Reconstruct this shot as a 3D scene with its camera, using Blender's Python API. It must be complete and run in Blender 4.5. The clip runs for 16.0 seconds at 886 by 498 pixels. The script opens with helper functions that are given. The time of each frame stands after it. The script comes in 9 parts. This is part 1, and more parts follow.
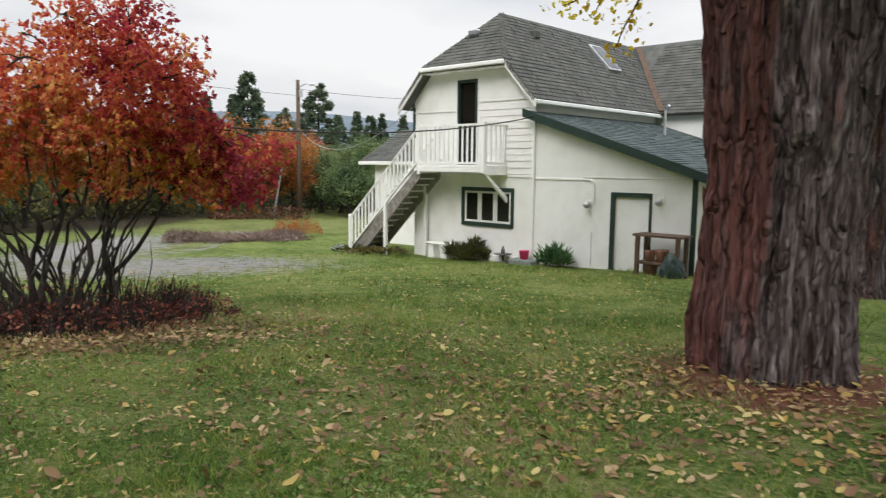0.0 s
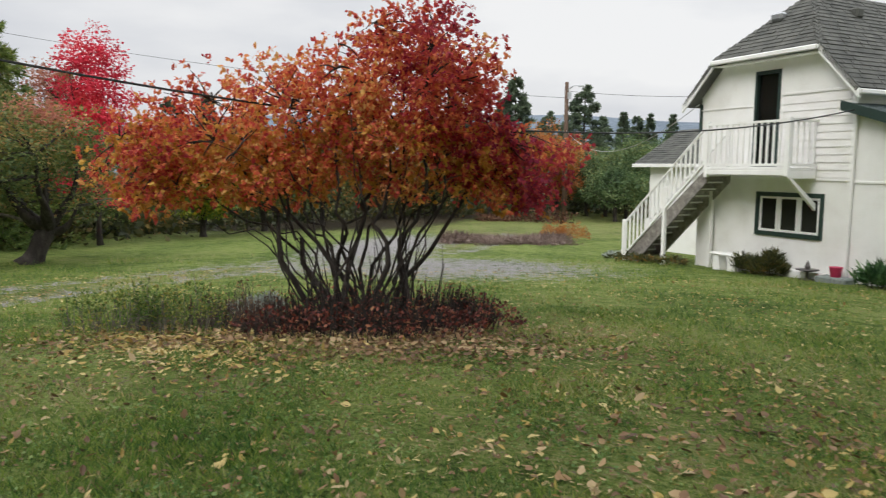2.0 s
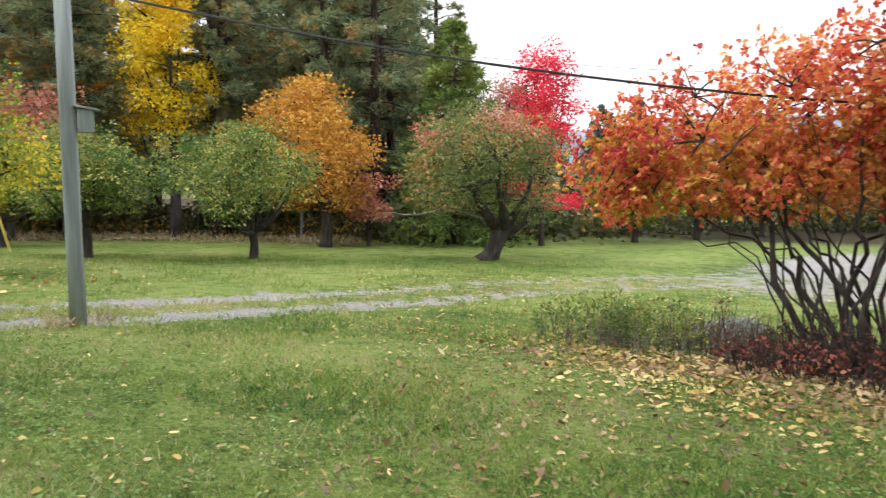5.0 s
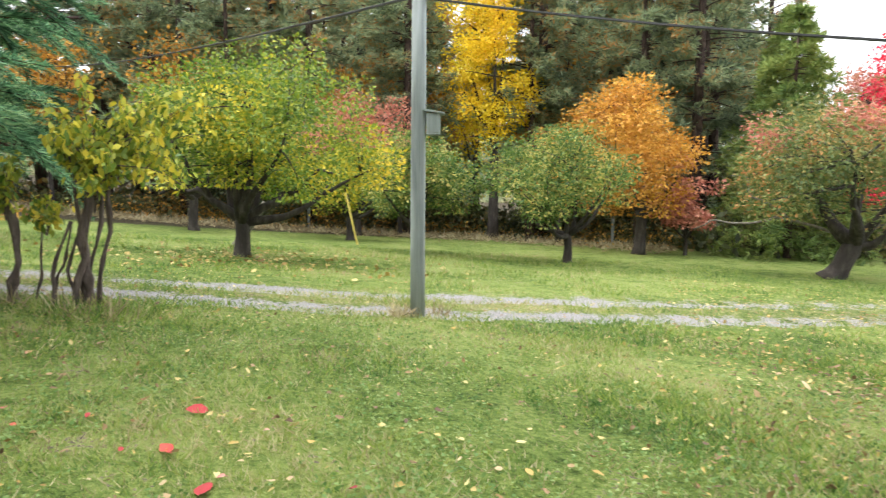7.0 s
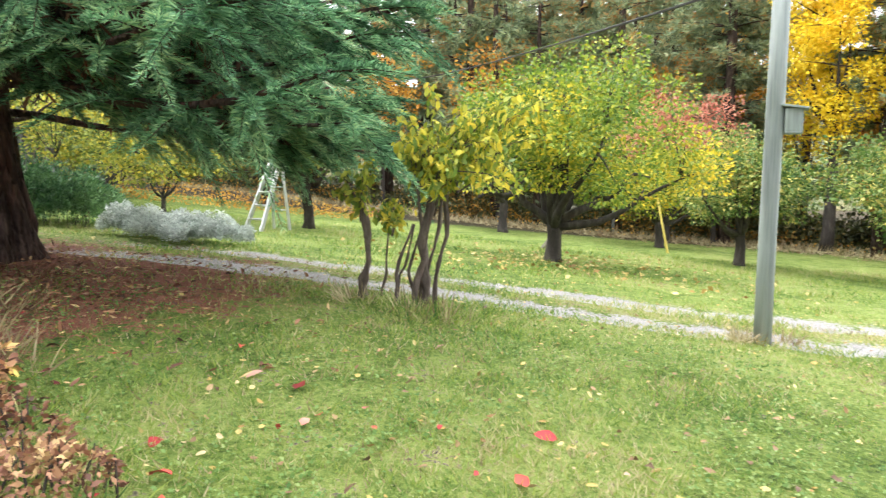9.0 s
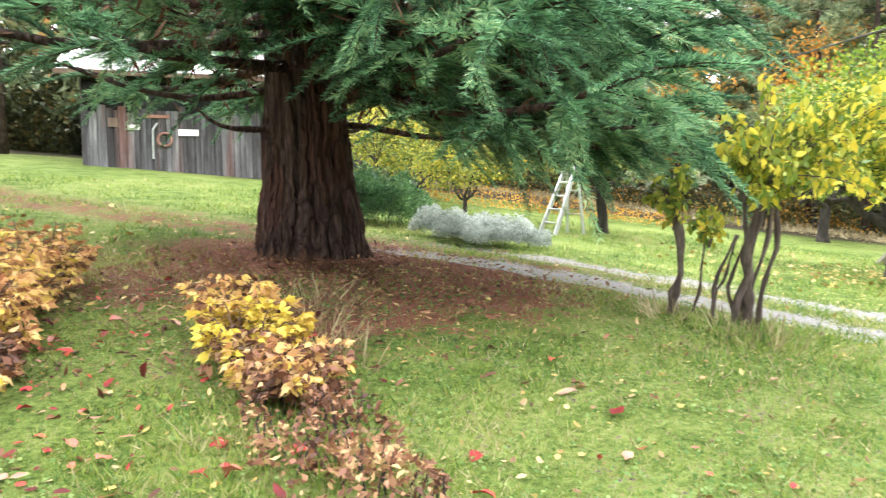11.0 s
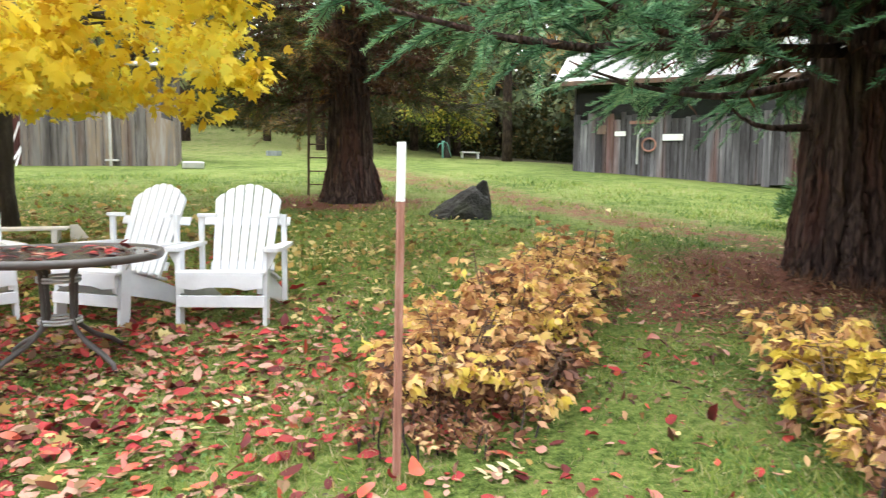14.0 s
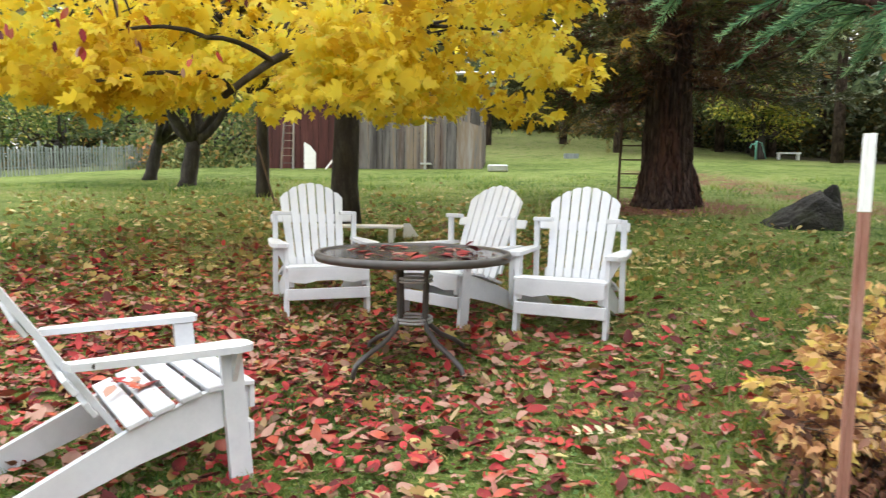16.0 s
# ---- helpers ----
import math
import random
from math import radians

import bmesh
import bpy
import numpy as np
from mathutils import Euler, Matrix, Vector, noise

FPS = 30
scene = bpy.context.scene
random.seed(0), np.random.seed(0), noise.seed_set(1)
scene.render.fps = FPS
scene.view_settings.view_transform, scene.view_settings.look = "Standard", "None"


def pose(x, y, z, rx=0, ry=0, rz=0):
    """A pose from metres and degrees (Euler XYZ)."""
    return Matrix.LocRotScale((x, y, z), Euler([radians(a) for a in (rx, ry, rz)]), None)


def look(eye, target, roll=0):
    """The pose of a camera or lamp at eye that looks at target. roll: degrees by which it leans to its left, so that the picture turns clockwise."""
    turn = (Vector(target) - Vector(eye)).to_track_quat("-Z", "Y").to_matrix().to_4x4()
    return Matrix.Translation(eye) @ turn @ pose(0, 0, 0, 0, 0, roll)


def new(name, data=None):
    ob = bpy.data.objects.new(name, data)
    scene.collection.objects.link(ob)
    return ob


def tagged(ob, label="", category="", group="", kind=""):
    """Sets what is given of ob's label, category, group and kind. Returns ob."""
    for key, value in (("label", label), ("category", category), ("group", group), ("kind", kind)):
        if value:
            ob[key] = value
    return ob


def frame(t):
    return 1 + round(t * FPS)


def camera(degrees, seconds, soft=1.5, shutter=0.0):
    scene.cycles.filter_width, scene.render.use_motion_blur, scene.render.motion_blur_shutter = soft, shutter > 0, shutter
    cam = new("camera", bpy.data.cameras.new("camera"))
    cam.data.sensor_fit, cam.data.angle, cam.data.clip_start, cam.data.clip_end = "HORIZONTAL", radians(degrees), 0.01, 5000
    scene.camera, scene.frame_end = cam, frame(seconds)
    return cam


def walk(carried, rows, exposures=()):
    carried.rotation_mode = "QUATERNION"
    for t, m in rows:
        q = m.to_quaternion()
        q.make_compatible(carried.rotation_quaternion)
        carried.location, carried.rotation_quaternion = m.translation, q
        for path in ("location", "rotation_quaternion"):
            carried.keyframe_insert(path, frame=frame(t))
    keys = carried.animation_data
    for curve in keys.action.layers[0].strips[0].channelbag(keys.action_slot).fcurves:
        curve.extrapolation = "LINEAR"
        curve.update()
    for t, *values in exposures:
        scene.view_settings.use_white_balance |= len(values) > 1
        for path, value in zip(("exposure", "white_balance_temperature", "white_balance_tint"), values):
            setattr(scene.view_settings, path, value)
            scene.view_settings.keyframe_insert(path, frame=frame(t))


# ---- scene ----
cam = camera(64.7, 16.0, soft=1.2, shutter=0.3)
PATH = [
    (0, (0.000, 0.000, 1.151), (-0.0028, 1.9857, 0.9111), 0.53),
    (0.5, (-0.102, 0.170, 1.155), (-0.2793, 2.1477, 0.9152), 0.42),
    (1, (-0.229, 0.317, 1.154), (-0.5833, 2.2705, 0.9146), 0.29),
    (1.5, (-0.383, 0.465, 1.160), (-0.9177, 2.3770, 0.9216), 0.22),
    (2, (-0.532, 0.585, 1.158), (-1.2429, 2.4389, 0.9214), 0.13),
    (2.5, (-0.697, 0.678, 1.164), (-1.5788, 2.4581, 0.9298), 0.06),
    (3, (-0.873, 0.760, 1.173), (-1.9224, 2.4468, 0.9399), 0.03),
    (3.5, (-1.078, 0.839, 1.172), (-2.2889, 2.4131, 0.9400), -0.01),
    (4, (-1.291, 0.898, 1.165), (-2.6468, 2.3510, 0.9357), 0.01),
    (6.5, (-1.920, 0.849, 1.090), (-3.8152, 1.4522, 0.8806), 0.00),
    (7, (-2.048, 0.791, 1.086), (-3.9989, 1.1803, 0.8793), 0.11),
    (7.5, (-2.166, 0.725, 1.091), (-4.1468, 0.9088, 0.8860), 0.08),
    (8, (-2.277, 0.649, 1.092), (-4.2670, 0.6212, 0.8896), 0.18),
    (8.5, (-2.374, 0.567, 1.097), (-4.3487, 0.3255, 0.8960), 0.19),
    (9, (-2.453, 0.481, 1.103), (-4.3947, 0.0447, 0.9035), 0.21),
    (11.5, (-2.637, 0.098, 1.135), (-4.1150, -1.2356, 0.9434), -0.09),
    (12, (-2.650, -0.049, 1.139), (-3.9670, -1.5422, 0.9496), -0.06),
    (12.5, (-2.650, -0.202, 1.139), (-3.8005, -1.8267, 0.9512), 0.05),
    (13, (-2.631, -0.351, 1.141), (-3.6282, -2.0749, 0.9549), 0.13),
    (13.5, (-2.594, -0.495, 1.142), (-3.4053, -2.3142, 0.9581), 0.22),
    (14, (-2.544, -0.635, 1.142), (-3.1546, -2.5305, 0.9588), 0.33),
    (14.5, (-2.475, -0.764, 1.143), (-2.8979, -2.7100, 0.9596), 0.48),
    (15, (-2.397, -0.887, 1.138), (-2.6242, -2.8654, 0.9558), 0.55),
    (15.5, (-2.297, -1.001, 1.141), (-2.3184, -2.9929, 0.9587), 0.70),
    (16, (-2.183, -1.096, 1.138), (-2.0053, -3.0796, 0.9554), 0.81),
]
walk(cam, [(t, look(eye, target, roll)) for t, eye, target, roll in PATH],
     exposures=[(0.0, -0.02), (1.0, -0.14), (2.0, -0.1), (3.0, 0.2), (3.5, 0.42), (4.2, 0.58), (7.0, 1.24), (9.0, 1.72), (11.5, 2.1), (12.5, 2.04), (13.2, 1.8), (14.0, 1.6), (15.0, 1.28), (16.0, 1.16)])

# ---- world, sun ----
SUN_EL, SUN_AZ = radians(40), radians(205)
world = bpy.data.worlds.new("overcast_sky")
scene.world = world
world.use_nodes = True
wn, wl = world.node_tree.nodes, world.node_tree.links
wn.clear()
w_out, w_bg = wn.new("ShaderNodeOutputWorld"), wn.new("ShaderNodeBackground")
w_sky = wn.new("ShaderNodeTexSky")
w_sky.sky_type, w_sky.sun_disc, w_sky.sun_elevation, w_sky.sun_rotation = "NISHITA", False, SUN_EL, SUN_AZ
w_sky.air_density, w_sky.dust_density = 1.0, 4.0
w_tc, w_map, w_noise = wn.new("ShaderNodeTexCoord"), wn.new("ShaderNodeMapping"), wn.new("ShaderNodeTexNoise")
w_map.inputs["Scale"].default_value = (1.0, 1.0, 3.5)
w_noise.inputs["Scale"].default_value, w_noise.inputs["Detail"].default_value = 1.6, 6.0
w_ramp = wn.new("ShaderNodeValToRGB")
w_ramp.color_ramp.elements[0].position, w_ramp.color_ramp.elements[0].color = 0.35, (6.0, 6.3, 7.0, 1)
w_ramp.color_ramp.elements[1].position, w_ramp.color_ramp.elements[1].color = 0.65, (10.2, 10.2, 10.2, 1)
w_mix = wn.new("ShaderNodeMixRGB")
w_mix.inputs["Fac"].default_value = 0.9
wl.new(w_tc.outputs["Generated"], w_map.inputs["Vector"])
wl.new(w_map.outputs["Vector"], w_noise.inputs["Vector"])
wl.new(w_noise.outputs["Fac"], w_ramp.inputs["Fac"])
wl.new(w_sky.outputs["Color"], w_mix.inputs["Color1"])
wl.new(w_ramp.outputs["Color"], w_mix.inputs["Color2"])
# an overcast sky is about three times as bright overhead as at the horizon
w_sep, w_zen, w_mul = wn.new("ShaderNodeSeparateXYZ"), wn.new("ShaderNodeMapRange"), wn.new("ShaderNodeMixRGB")
wl.new(w_tc.outputs["Generated"], w_sep.inputs["Vector"])
wl.new(w_sep.outputs["Z"], w_zen.inputs["Value"])
w_zen.inputs["From Min"].default_value, w_zen.inputs["From Max"].default_value = 0.25, 0.9
w_zen.inputs["To Min"].default_value, w_zen.inputs["To Max"].default_value = 1.0, 3.0
w_mul.blend_type = "MULTIPLY"
w_mul.inputs["Fac"].default_value = 1.0
wl.new(w_mix.outputs["Color"], w_mul.inputs["Color1"])
wl.new(w_zen.outputs["Result"], w_mul.inputs["Color2"])
wl.new(w_mul.outputs["Color"], w_bg.inputs["Color"])
w_bg.inputs["Strength"].default_value = 0.1
wl.new(w_bg.outputs["Background"], w_out.inputs["Surface"])

sun = new("sun", bpy.data.lights.new("sun", "SUN"))
sun.data.energy, sun.data.angle, sun.data.color = 1.2, radians(25), (1.0, 0.97, 0.92)
sun.matrix_world = look((0, 0, 60), (-math.sin(SUN_AZ) * 40, -math.cos(SUN_AZ) * 40, 60 - 40 * math.tan(SUN_EL)))

# ---- materials ----
def nodes_of(name):
    m = bpy.data.materials.new(name)
    m.use_nodes = True
    nt = m.node_tree
    return m, nt.nodes, nt.links, nt.nodes["Principled BSDF"]


def ramp(n, stops):
    r = n.new("ShaderNodeValToRGB")
    e = r.color_ramp.elements
    while len(e) < len(stops):
        e.new(0.5)
    for el, (p, c) in zip(e, stops):
        el.position, el.color = p, (*c, 1)
    return r


def noise_node(n, l, scale, detail=4.0, stretch=(1, 1, 1), coord="Object"):
    tc, mp, nz = n.new("ShaderNodeTexCoord"), n.new("ShaderNodeMapping"), n.new("ShaderNodeTexNoise")
    mp.inputs["Scale"].default_value = stretch
    nz.inputs["Scale"].default_value, nz.inputs["Detail"].default_value = scale, detail
    l.new(tc.outputs[coord], mp.inputs["Vector"])
    l.new(mp.outputs["Vector"], nz.inputs["Vector"])
    return nz


def math_node(n, l, op, a, b):
    m = n.new("ShaderNodeMath")
    m.operation = op
    for i, v in enumerate((a, b)):
        if isinstance(v, (int, float)):
            m.inputs[i].default_value = v
        else:
            l.new(v, m.inputs[i])
    return m.outputs[0]


def mix_col(n, l, fac, a, b, mode="MIX"):
    m = n.new("ShaderNodeMixRGB")
    m.blend_type = mode
    for key, v in (("Fac", fac), ("Color1", a), ("Color2", b)):
        if isinstance(v, (int, float)):
            m.inputs[key].default_value = v
        elif isinstance(v, tuple):
            m.inputs[key].default_value = (*v, 1)
        else:
            l.new(v, m.inputs[key])
    return m.outputs["Color"]


def add_bump(n, l, bsdf, height, strength, dist):
    b = n.new("ShaderNodeBump")
    b.inputs["Strength"].default_value, b.inputs["Distance"].default_value = strength, dist
    l.new(height, b.inputs["Height"])
    l.new(b.outputs["Normal"], bsdf.inputs["Normal"])


def leaf_material(name, stops, patch=0.9, spread=0.45, rough=0.55, glow=0.35, scale_z=1.0, tuft=0.0):
    """Foliage: colour from patches in the crown and from leaf to leaf; light passes through."""
    m, n, l, bsdf = nodes_of(name)
    nz = noise_node(n, l, patch, 2.0, (1, 1, scale_z))
    geo = n.new("ShaderNodeNewGeometry")
    rnd = math_node(n, l, "MULTIPLY_ADD", geo.outputs["Random Per Island"], spread)
    rnd.node.inputs[2].default_value = -spread / 2
    st = math_node(n, l, "MULTIPLY_ADD", nz.outputs["Fac"], 2.0)
    st.node.inputs[2].default_value = -0.5
    fac = math_node(n, l, "ADD", st, rnd)
    if tuft:
        tz = noise_node(n, l, 7.0, 3.0)
        tf = math_node(n, l, "MULTIPLY_ADD", tz.outputs["Fac"], tuft)
        tf.node.inputs[2].default_value = -tuft / 2
        fac = math_node(n, l, "ADD", fac, tf)
    r = ramp(n, stops)
    l.new(fac, r.inputs["Fac"])
    l.new(r.outputs["Color"], bsdf.inputs["Base Color"])
    bsdf.inputs["Roughness"].default_value = rough
    bsdf.inputs["Specular IOR Level"].default_value = 0.3
    tr, mx, out = n.new("ShaderNodeBsdfTranslucent"), n.new("ShaderNodeMixShader"), n["Material Output"]
    l.new(r.outputs["Color"], tr.inputs["Color"])
    mx.inputs["Fac"].default_value = glow
    l.new(bsdf.outputs["BSDF"], mx.inputs[1])
    l.new(tr.outputs["BSDF"], mx.inputs[2])
    l.new(mx.outputs["Shader"], out.inputs["Surface"])
    return m


def rough_material(name, stops, scale=4.0, stretch=(1, 1, 1), rough=0.8, bump=0.3, dist=0.01, fine=40.0, island=0.0, metal=0.0, coord="Object", stain=None):
    """A surface with broad variation, fine grain and relief. stain: colour and amount of soft blotches."""
    m, n, l, bsdf = nodes_of(name)
    a, b = noise_node(n, l, scale, 5.0, stretch, coord), noise_node(n, l, fine, 3.0, stretch, coord)
    f = math_node(n, l, "MULTIPLY_ADD", a.outputs["Fac"], 1.5)
    f.node.inputs[2].default_value = -0.45
    f2 = math_node(n, l, "MULTIPLY_ADD", b.outputs["Fac"], 0.5)
    l.new(f, f2.node.inputs[2])
    if island:
        info = n.new("ShaderNodeObjectInfo")
        geo = n.new("ShaderNodeNewGeometry")
        both = math_node(n, l, "ADD", info.outputs["Random"], geo.outputs["Random Per Island"])
        both = math_node(n, l, "FRACT", both, 0)
        f3 = math_node(n, l, "MULTIPLY_ADD", both, island)
        l.new(math_node(n, l, "ADD", f2, -0.5 * island), f3.node.inputs[2])
        f2 = f3
    r = ramp(n, stops)
    l.new(f2, r.inputs["Fac"])
    col = r.outputs["Color"]
    if stain:
        s = noise_node(n, l, stain[2] if len(stain) > 2 else 1.3, 6.0, stretch, coord)
        sr = ramp(n, [(0.52, (0, 0, 0)), (0.72, (1, 1, 1))])
        l.new(s.outputs["Fac"], sr.inputs["Fac"])
        k = math_node(n, l, "MULTIPLY", sr.outputs["Color"], stain[1])
        col = mix_col(n, l, k, col, stain[0])
    l.new(col, bsdf.inputs["Base Color"])
    bsdf.inputs["Roughness"].default_value, bsdf.inputs["Metallic"].default_value = rough, metal
    if bump:
        add_bump(n, l, bsdf, f2, bump, dist)
    return m


def bark_material(name, stops, crack=(0.012, 0.008, 0.007), across=7.0, along=0.9, depth=0.05, patch=None, side=(0, 0), warped=0.16, net=0.65):
    """Furrowed bark: long plates parted by dark cracks. patch: colour where the outer bark has peeled, most of all to one side."""
    m, n, l, bsdf = nodes_of(name)
    tc, warp, mp, vor = n.new("ShaderNodeTexCoord"), noise_node(n, l, 2.2, 3.0), n.new("ShaderNodeMapping"), n.new("ShaderNodeTexVoronoi")
    add = n.new("ShaderNodeMixRGB")
    add.blend_type, add.inputs["Fac"].default_value = "ADD", warped
    l.new(tc.outputs["Object"], add.inputs["Color1"])
    l.new(warp.outputs["Color"], add.inputs["Color2"])
    mp.inputs["Scale"].default_value = (across, across, along)
    l.new(add.outputs["Color"], mp.inputs["Vector"])
    vor.feature = "DISTANCE_TO_EDGE"
    l.new(mp.outputs["Vector"], vor.inputs["Vector"])
    vor.inputs["Scale"].default_value = 1.0
    edge = ramp(n, [(0.0, (0, 0, 0)), (0.2, (1, 1, 1))])
    l.new(vor.outputs["Distance"], edge.inputs["Fac"])
    fib = noise_node(n, l, 4.0, 8.0, (across * 0.8, across * 0.8, 0.7))
    broad = noise_node(n, l, 2.2, 4.0, (1.6, 1.6, 0.3))
    col = ramp(n, stops)
    f = math_node(n, l, "MULTIPLY_ADD", fib.outputs["Fac"], 1.7)
    f.node.inputs[2].default_value = -0.35
    l.new(f, col.inputs["Fac"])
    c = col.outputs["Color"]
    if patch:
        br = ramp(n, [(0.5, (0, 0, 0)), (0.62, (1, 1, 1))])
        sx = n.new("ShaderNodeVectorMath")
        sx.operation = "DOT_PRODUCT"
        sx.inputs[1].default_value = (side[0], side[1], 0)
        l.new(tc.outputs["Object"], sx.inputs[0])
        bs = math_node(n, l, "ADD", broad.outputs["Fac"], math_node(n, l, "MULTIPLY", sx.outputs["Value"], 0.9))
        bf = math_node(n, l, "MULTIPLY_ADD", fib.outputs["Fac"], 0.4)
        bf.node.inputs[2].default_value = -0.2
        l.new(math_node(n, l, "ADD", bs, bf), br.inputs["Fac"])
        c = mix_col(n, l, math_node(n, l, "MULTIPLY", br.outputs["Color"], 0.7), c, patch)
    c = mix_col(n, l, math_node(n, l, "MULTIPLY_ADD", edge.outputs["Color"], net), crack, c)
    c.node.inputs["Fac"].links[0].from_node.inputs[2].default_value = 1 - net
    l.new(c, bsdf.inputs["Base Color"])
    bsdf.inputs["Roughness"].default_value = 0.92
    bsdf.inputs["Specular IOR Level"].default_value = 0.2
    shred = noise_node(n, l, 3.0, 6.0, (across * 1.6, across * 1.6, 0.9))
    h = math_node(n, l, "MULTIPLY_ADD", fib.outputs["Fac"], 0.6)
    h2 = math_node(n, l, "MULTIPLY_ADD", shred.outputs["Fac"], 0.9)
    l.new(math_node(n, l, "MULTIPLY", edge.outputs["Color"], net * 1.5), h2.node.inputs[2])
    l.new(h2, h.node.inputs[2])
    add_bump(n, l, bsdf, h, 1.0, depth)
    return m


# ---- mesh tools ----
def part(name, mesh, parent=None, label=""):
    ob = new(name, mesh)
    ob.parent = parent
    return tagged(ob, label)


def thing(name, place, label, category, group="", kind="", turn=0.0):
    """An Empty at the base of a thing."""
    ob = new(name)
    ob.location, ob.rotation_euler = place, (0, 0, turn)
    ob.empty_display_size = 0.2
    return tagged(ob, label, category, group, kind)


class Shape:
    """Collects solids and makes one mesh of them."""

    def __init__(self):
        self.v, self.f = [], []

    def solid(self, verts, faces):
        k = len(self.v)
        self.v += [tuple(p) for p in verts]
        self.f += [tuple(i + k for i in f) for f in faces]
        return self

    def box(self, a, b, bevel=0.0, m=None):
        """A box from corner a to corner b with chamfered edges, moved by m."""
        (x0, y0, z0), (x1, y1, z1) = a, b
        x0, x1, y0, y1, z0, z1 = min(x0, x1), max(x0, x1), min(y0, y1), max(y0, y1), min(z0, z1), max(z0, z1)
        c = min(bevel, (x1 - x0) * 0.45, (y1 - y0) * 0.45, (z1 - z0) * 0.45)
        if c <= 0:
            p = [(x, y, z) for z in (z0, z1) for y in (y0, y1) for x in (x0, x1)]
            fs = [(0, 2, 3, 1), (4, 5, 7, 6), (0, 1, 5, 4), (2, 6, 7, 3), (0, 4, 6, 2), (1, 3, 7, 5)]
        else:
            p, fs, ids = [], [], {}
            for kx, X in ((0, x0), (1, x1)):
                for ky, Y in ((0, y0), (1, y1)):
                    for kz, Z in ((0, z0), (1, z1)):
                        ix, iy, iz = X + (c if kx == 0 else -c), Y + (c if ky == 0 else -c), Z + (c if kz == 0 else -c)
                        for ax, q in (("x", (X, iy, iz)), ("y", (ix, Y, iz)), ("z", (ix, iy, Z))):
                            ids[ax, kx, ky, kz] = len(p)
                            p.append(q)
            g = lambda ax, *k: ids[(ax, *k)]
            for k, flip in ((0, 1), (1, 0)):
                q = [(0, 0), (1, 0), (1, 1), (0, 1)][:: -1 if flip else 1]
                fs += [tuple(g("x", k, a_, b_) for a_, b_ in q), tuple(g("y", b_, k, a_) for a_, b_ in q), tuple(g("z", a_, b_, k) for a_, b_ in q)]
            for i in (0, 1):
                for j in (0, 1):
                    e = [(g("x", i, j, 0), g("x", i, j, 1), g("y", i, j, 1), g("y", i, j, 0)),
                         (g("y", 0, i, j), g("y", 1, i, j), g("z", 1, i, j), g("z", 0, i, j)),
                         (g("z", i, 0, j), g("z", i, 1, j), g("x", i, 1, j), g("x", i, 0, j))]
                    fs += [q if (i + j) % 2 == 0 else q[::-1] for q in e]
            for i in (0, 1):
                for j in (0, 1):
                    for k in (0, 1):
                        q = (g("x", i, j, k), g("y", i, j, k), g("z", i, j, k))
                        fs.append(q if (i + j + k) % 2 else q[::-1])
        if m is not None:
            p = [m @ Vector(q) for q in p]
        return self.solid(p, fs)

    def prism(self, outline, y0, y1, m=None):
        """An outline in x and z, pushed from y0 to y1."""
        k = len(outline)
        p = [(x, y0, z) for x, z in outline] + [(x, y1, z) for x, z in outline]
        fs = [tuple(range(k)), tuple(range(2 * k - 1, k - 1, -1))]
        fs += [(i, i + k, (i + 1) % k + k, (i + 1) % k) for i in range(k)]
        if m is not None:
            p = [m @ Vector(q) for q in p]
        return self.solid(p, fs)

    def tube(self, line, radii, sides=8, wobble=0.0, closed=True):
        """A tapered tube along a line."""
        line = [Vector(p) for p in line]
        if isinstance(radii, (int, float)):
            radii = [radii] * len(line)
        p, fs = [], []
        ref = None
        for i, c in enumerate(line):
            d = (line[min(i + 1, len(line) - 1)] - line[max(i - 1, 0)]).normalized()
            if ref is None:
                ref = d.orthogonal()
            a = (ref - d * ref.dot(d)).normalized()
            ref, b = a, d.cross(a)
            for k in range(sides):
                w = 2 * math.pi * k / sides
                r = radii[i] * (1 + (wobble * noise.noise(c * 3.1 + Vector((math.cos(w), math.sin(w), 0)) * 1.7) if wobble else 0))
                p.append(c + (a * math.cos(w) + b * math.sin(w)) * r)
        n_ = len(line)
        for i in range(n_ - 1):
            for k in range(sides):
                fs.append((i * sides + k, i * sides + (k + 1) % sides, (i + 1) * sides + (k + 1) % sides, (i + 1) * sides + k))
        if closed:
            fs += [tuple(range(sides - 1, -1, -1)), tuple(range((n_ - 1) * sides, n_ * sides))]
        return self.solid(p, fs)

    def mesh(self, name, mat, smooth=False):
        me = bpy.data.meshes.new(name)
        me.from_pydata([tuple(p) for p in self.v], [], self.f)
        me.materials.append(mat)
        if smooth:
            me.shade_smooth()
        return me

    def part(self, name, mat, parent=None, label="", smooth=False):
        return part(name, self.mesh(name, mat, smooth), parent, label)


def polys(name, pts, mat):
    """One mesh of many loose polygons: pts is (count, corners, 3)."""
    n_, k, _ = pts.shape
    me = bpy.data.meshes.new(name)
    me.vertices.add(n_ * k)
    me.vertices.foreach_set("co", np.ascontiguousarray(pts, dtype=np.float32).ravel())
    me.loops.add(n_ * k)
    me.loops.foreach_set("vertex_index", np.arange(n_ * k, dtype=np.int32))
    me.polygons.add(n_)
    me.polygons.foreach_set("loop_start", np.arange(0, n_ * k, k, dtype=np.int32))
    me.update(calc_edges=True)
    me.materials.append(mat)
    return me


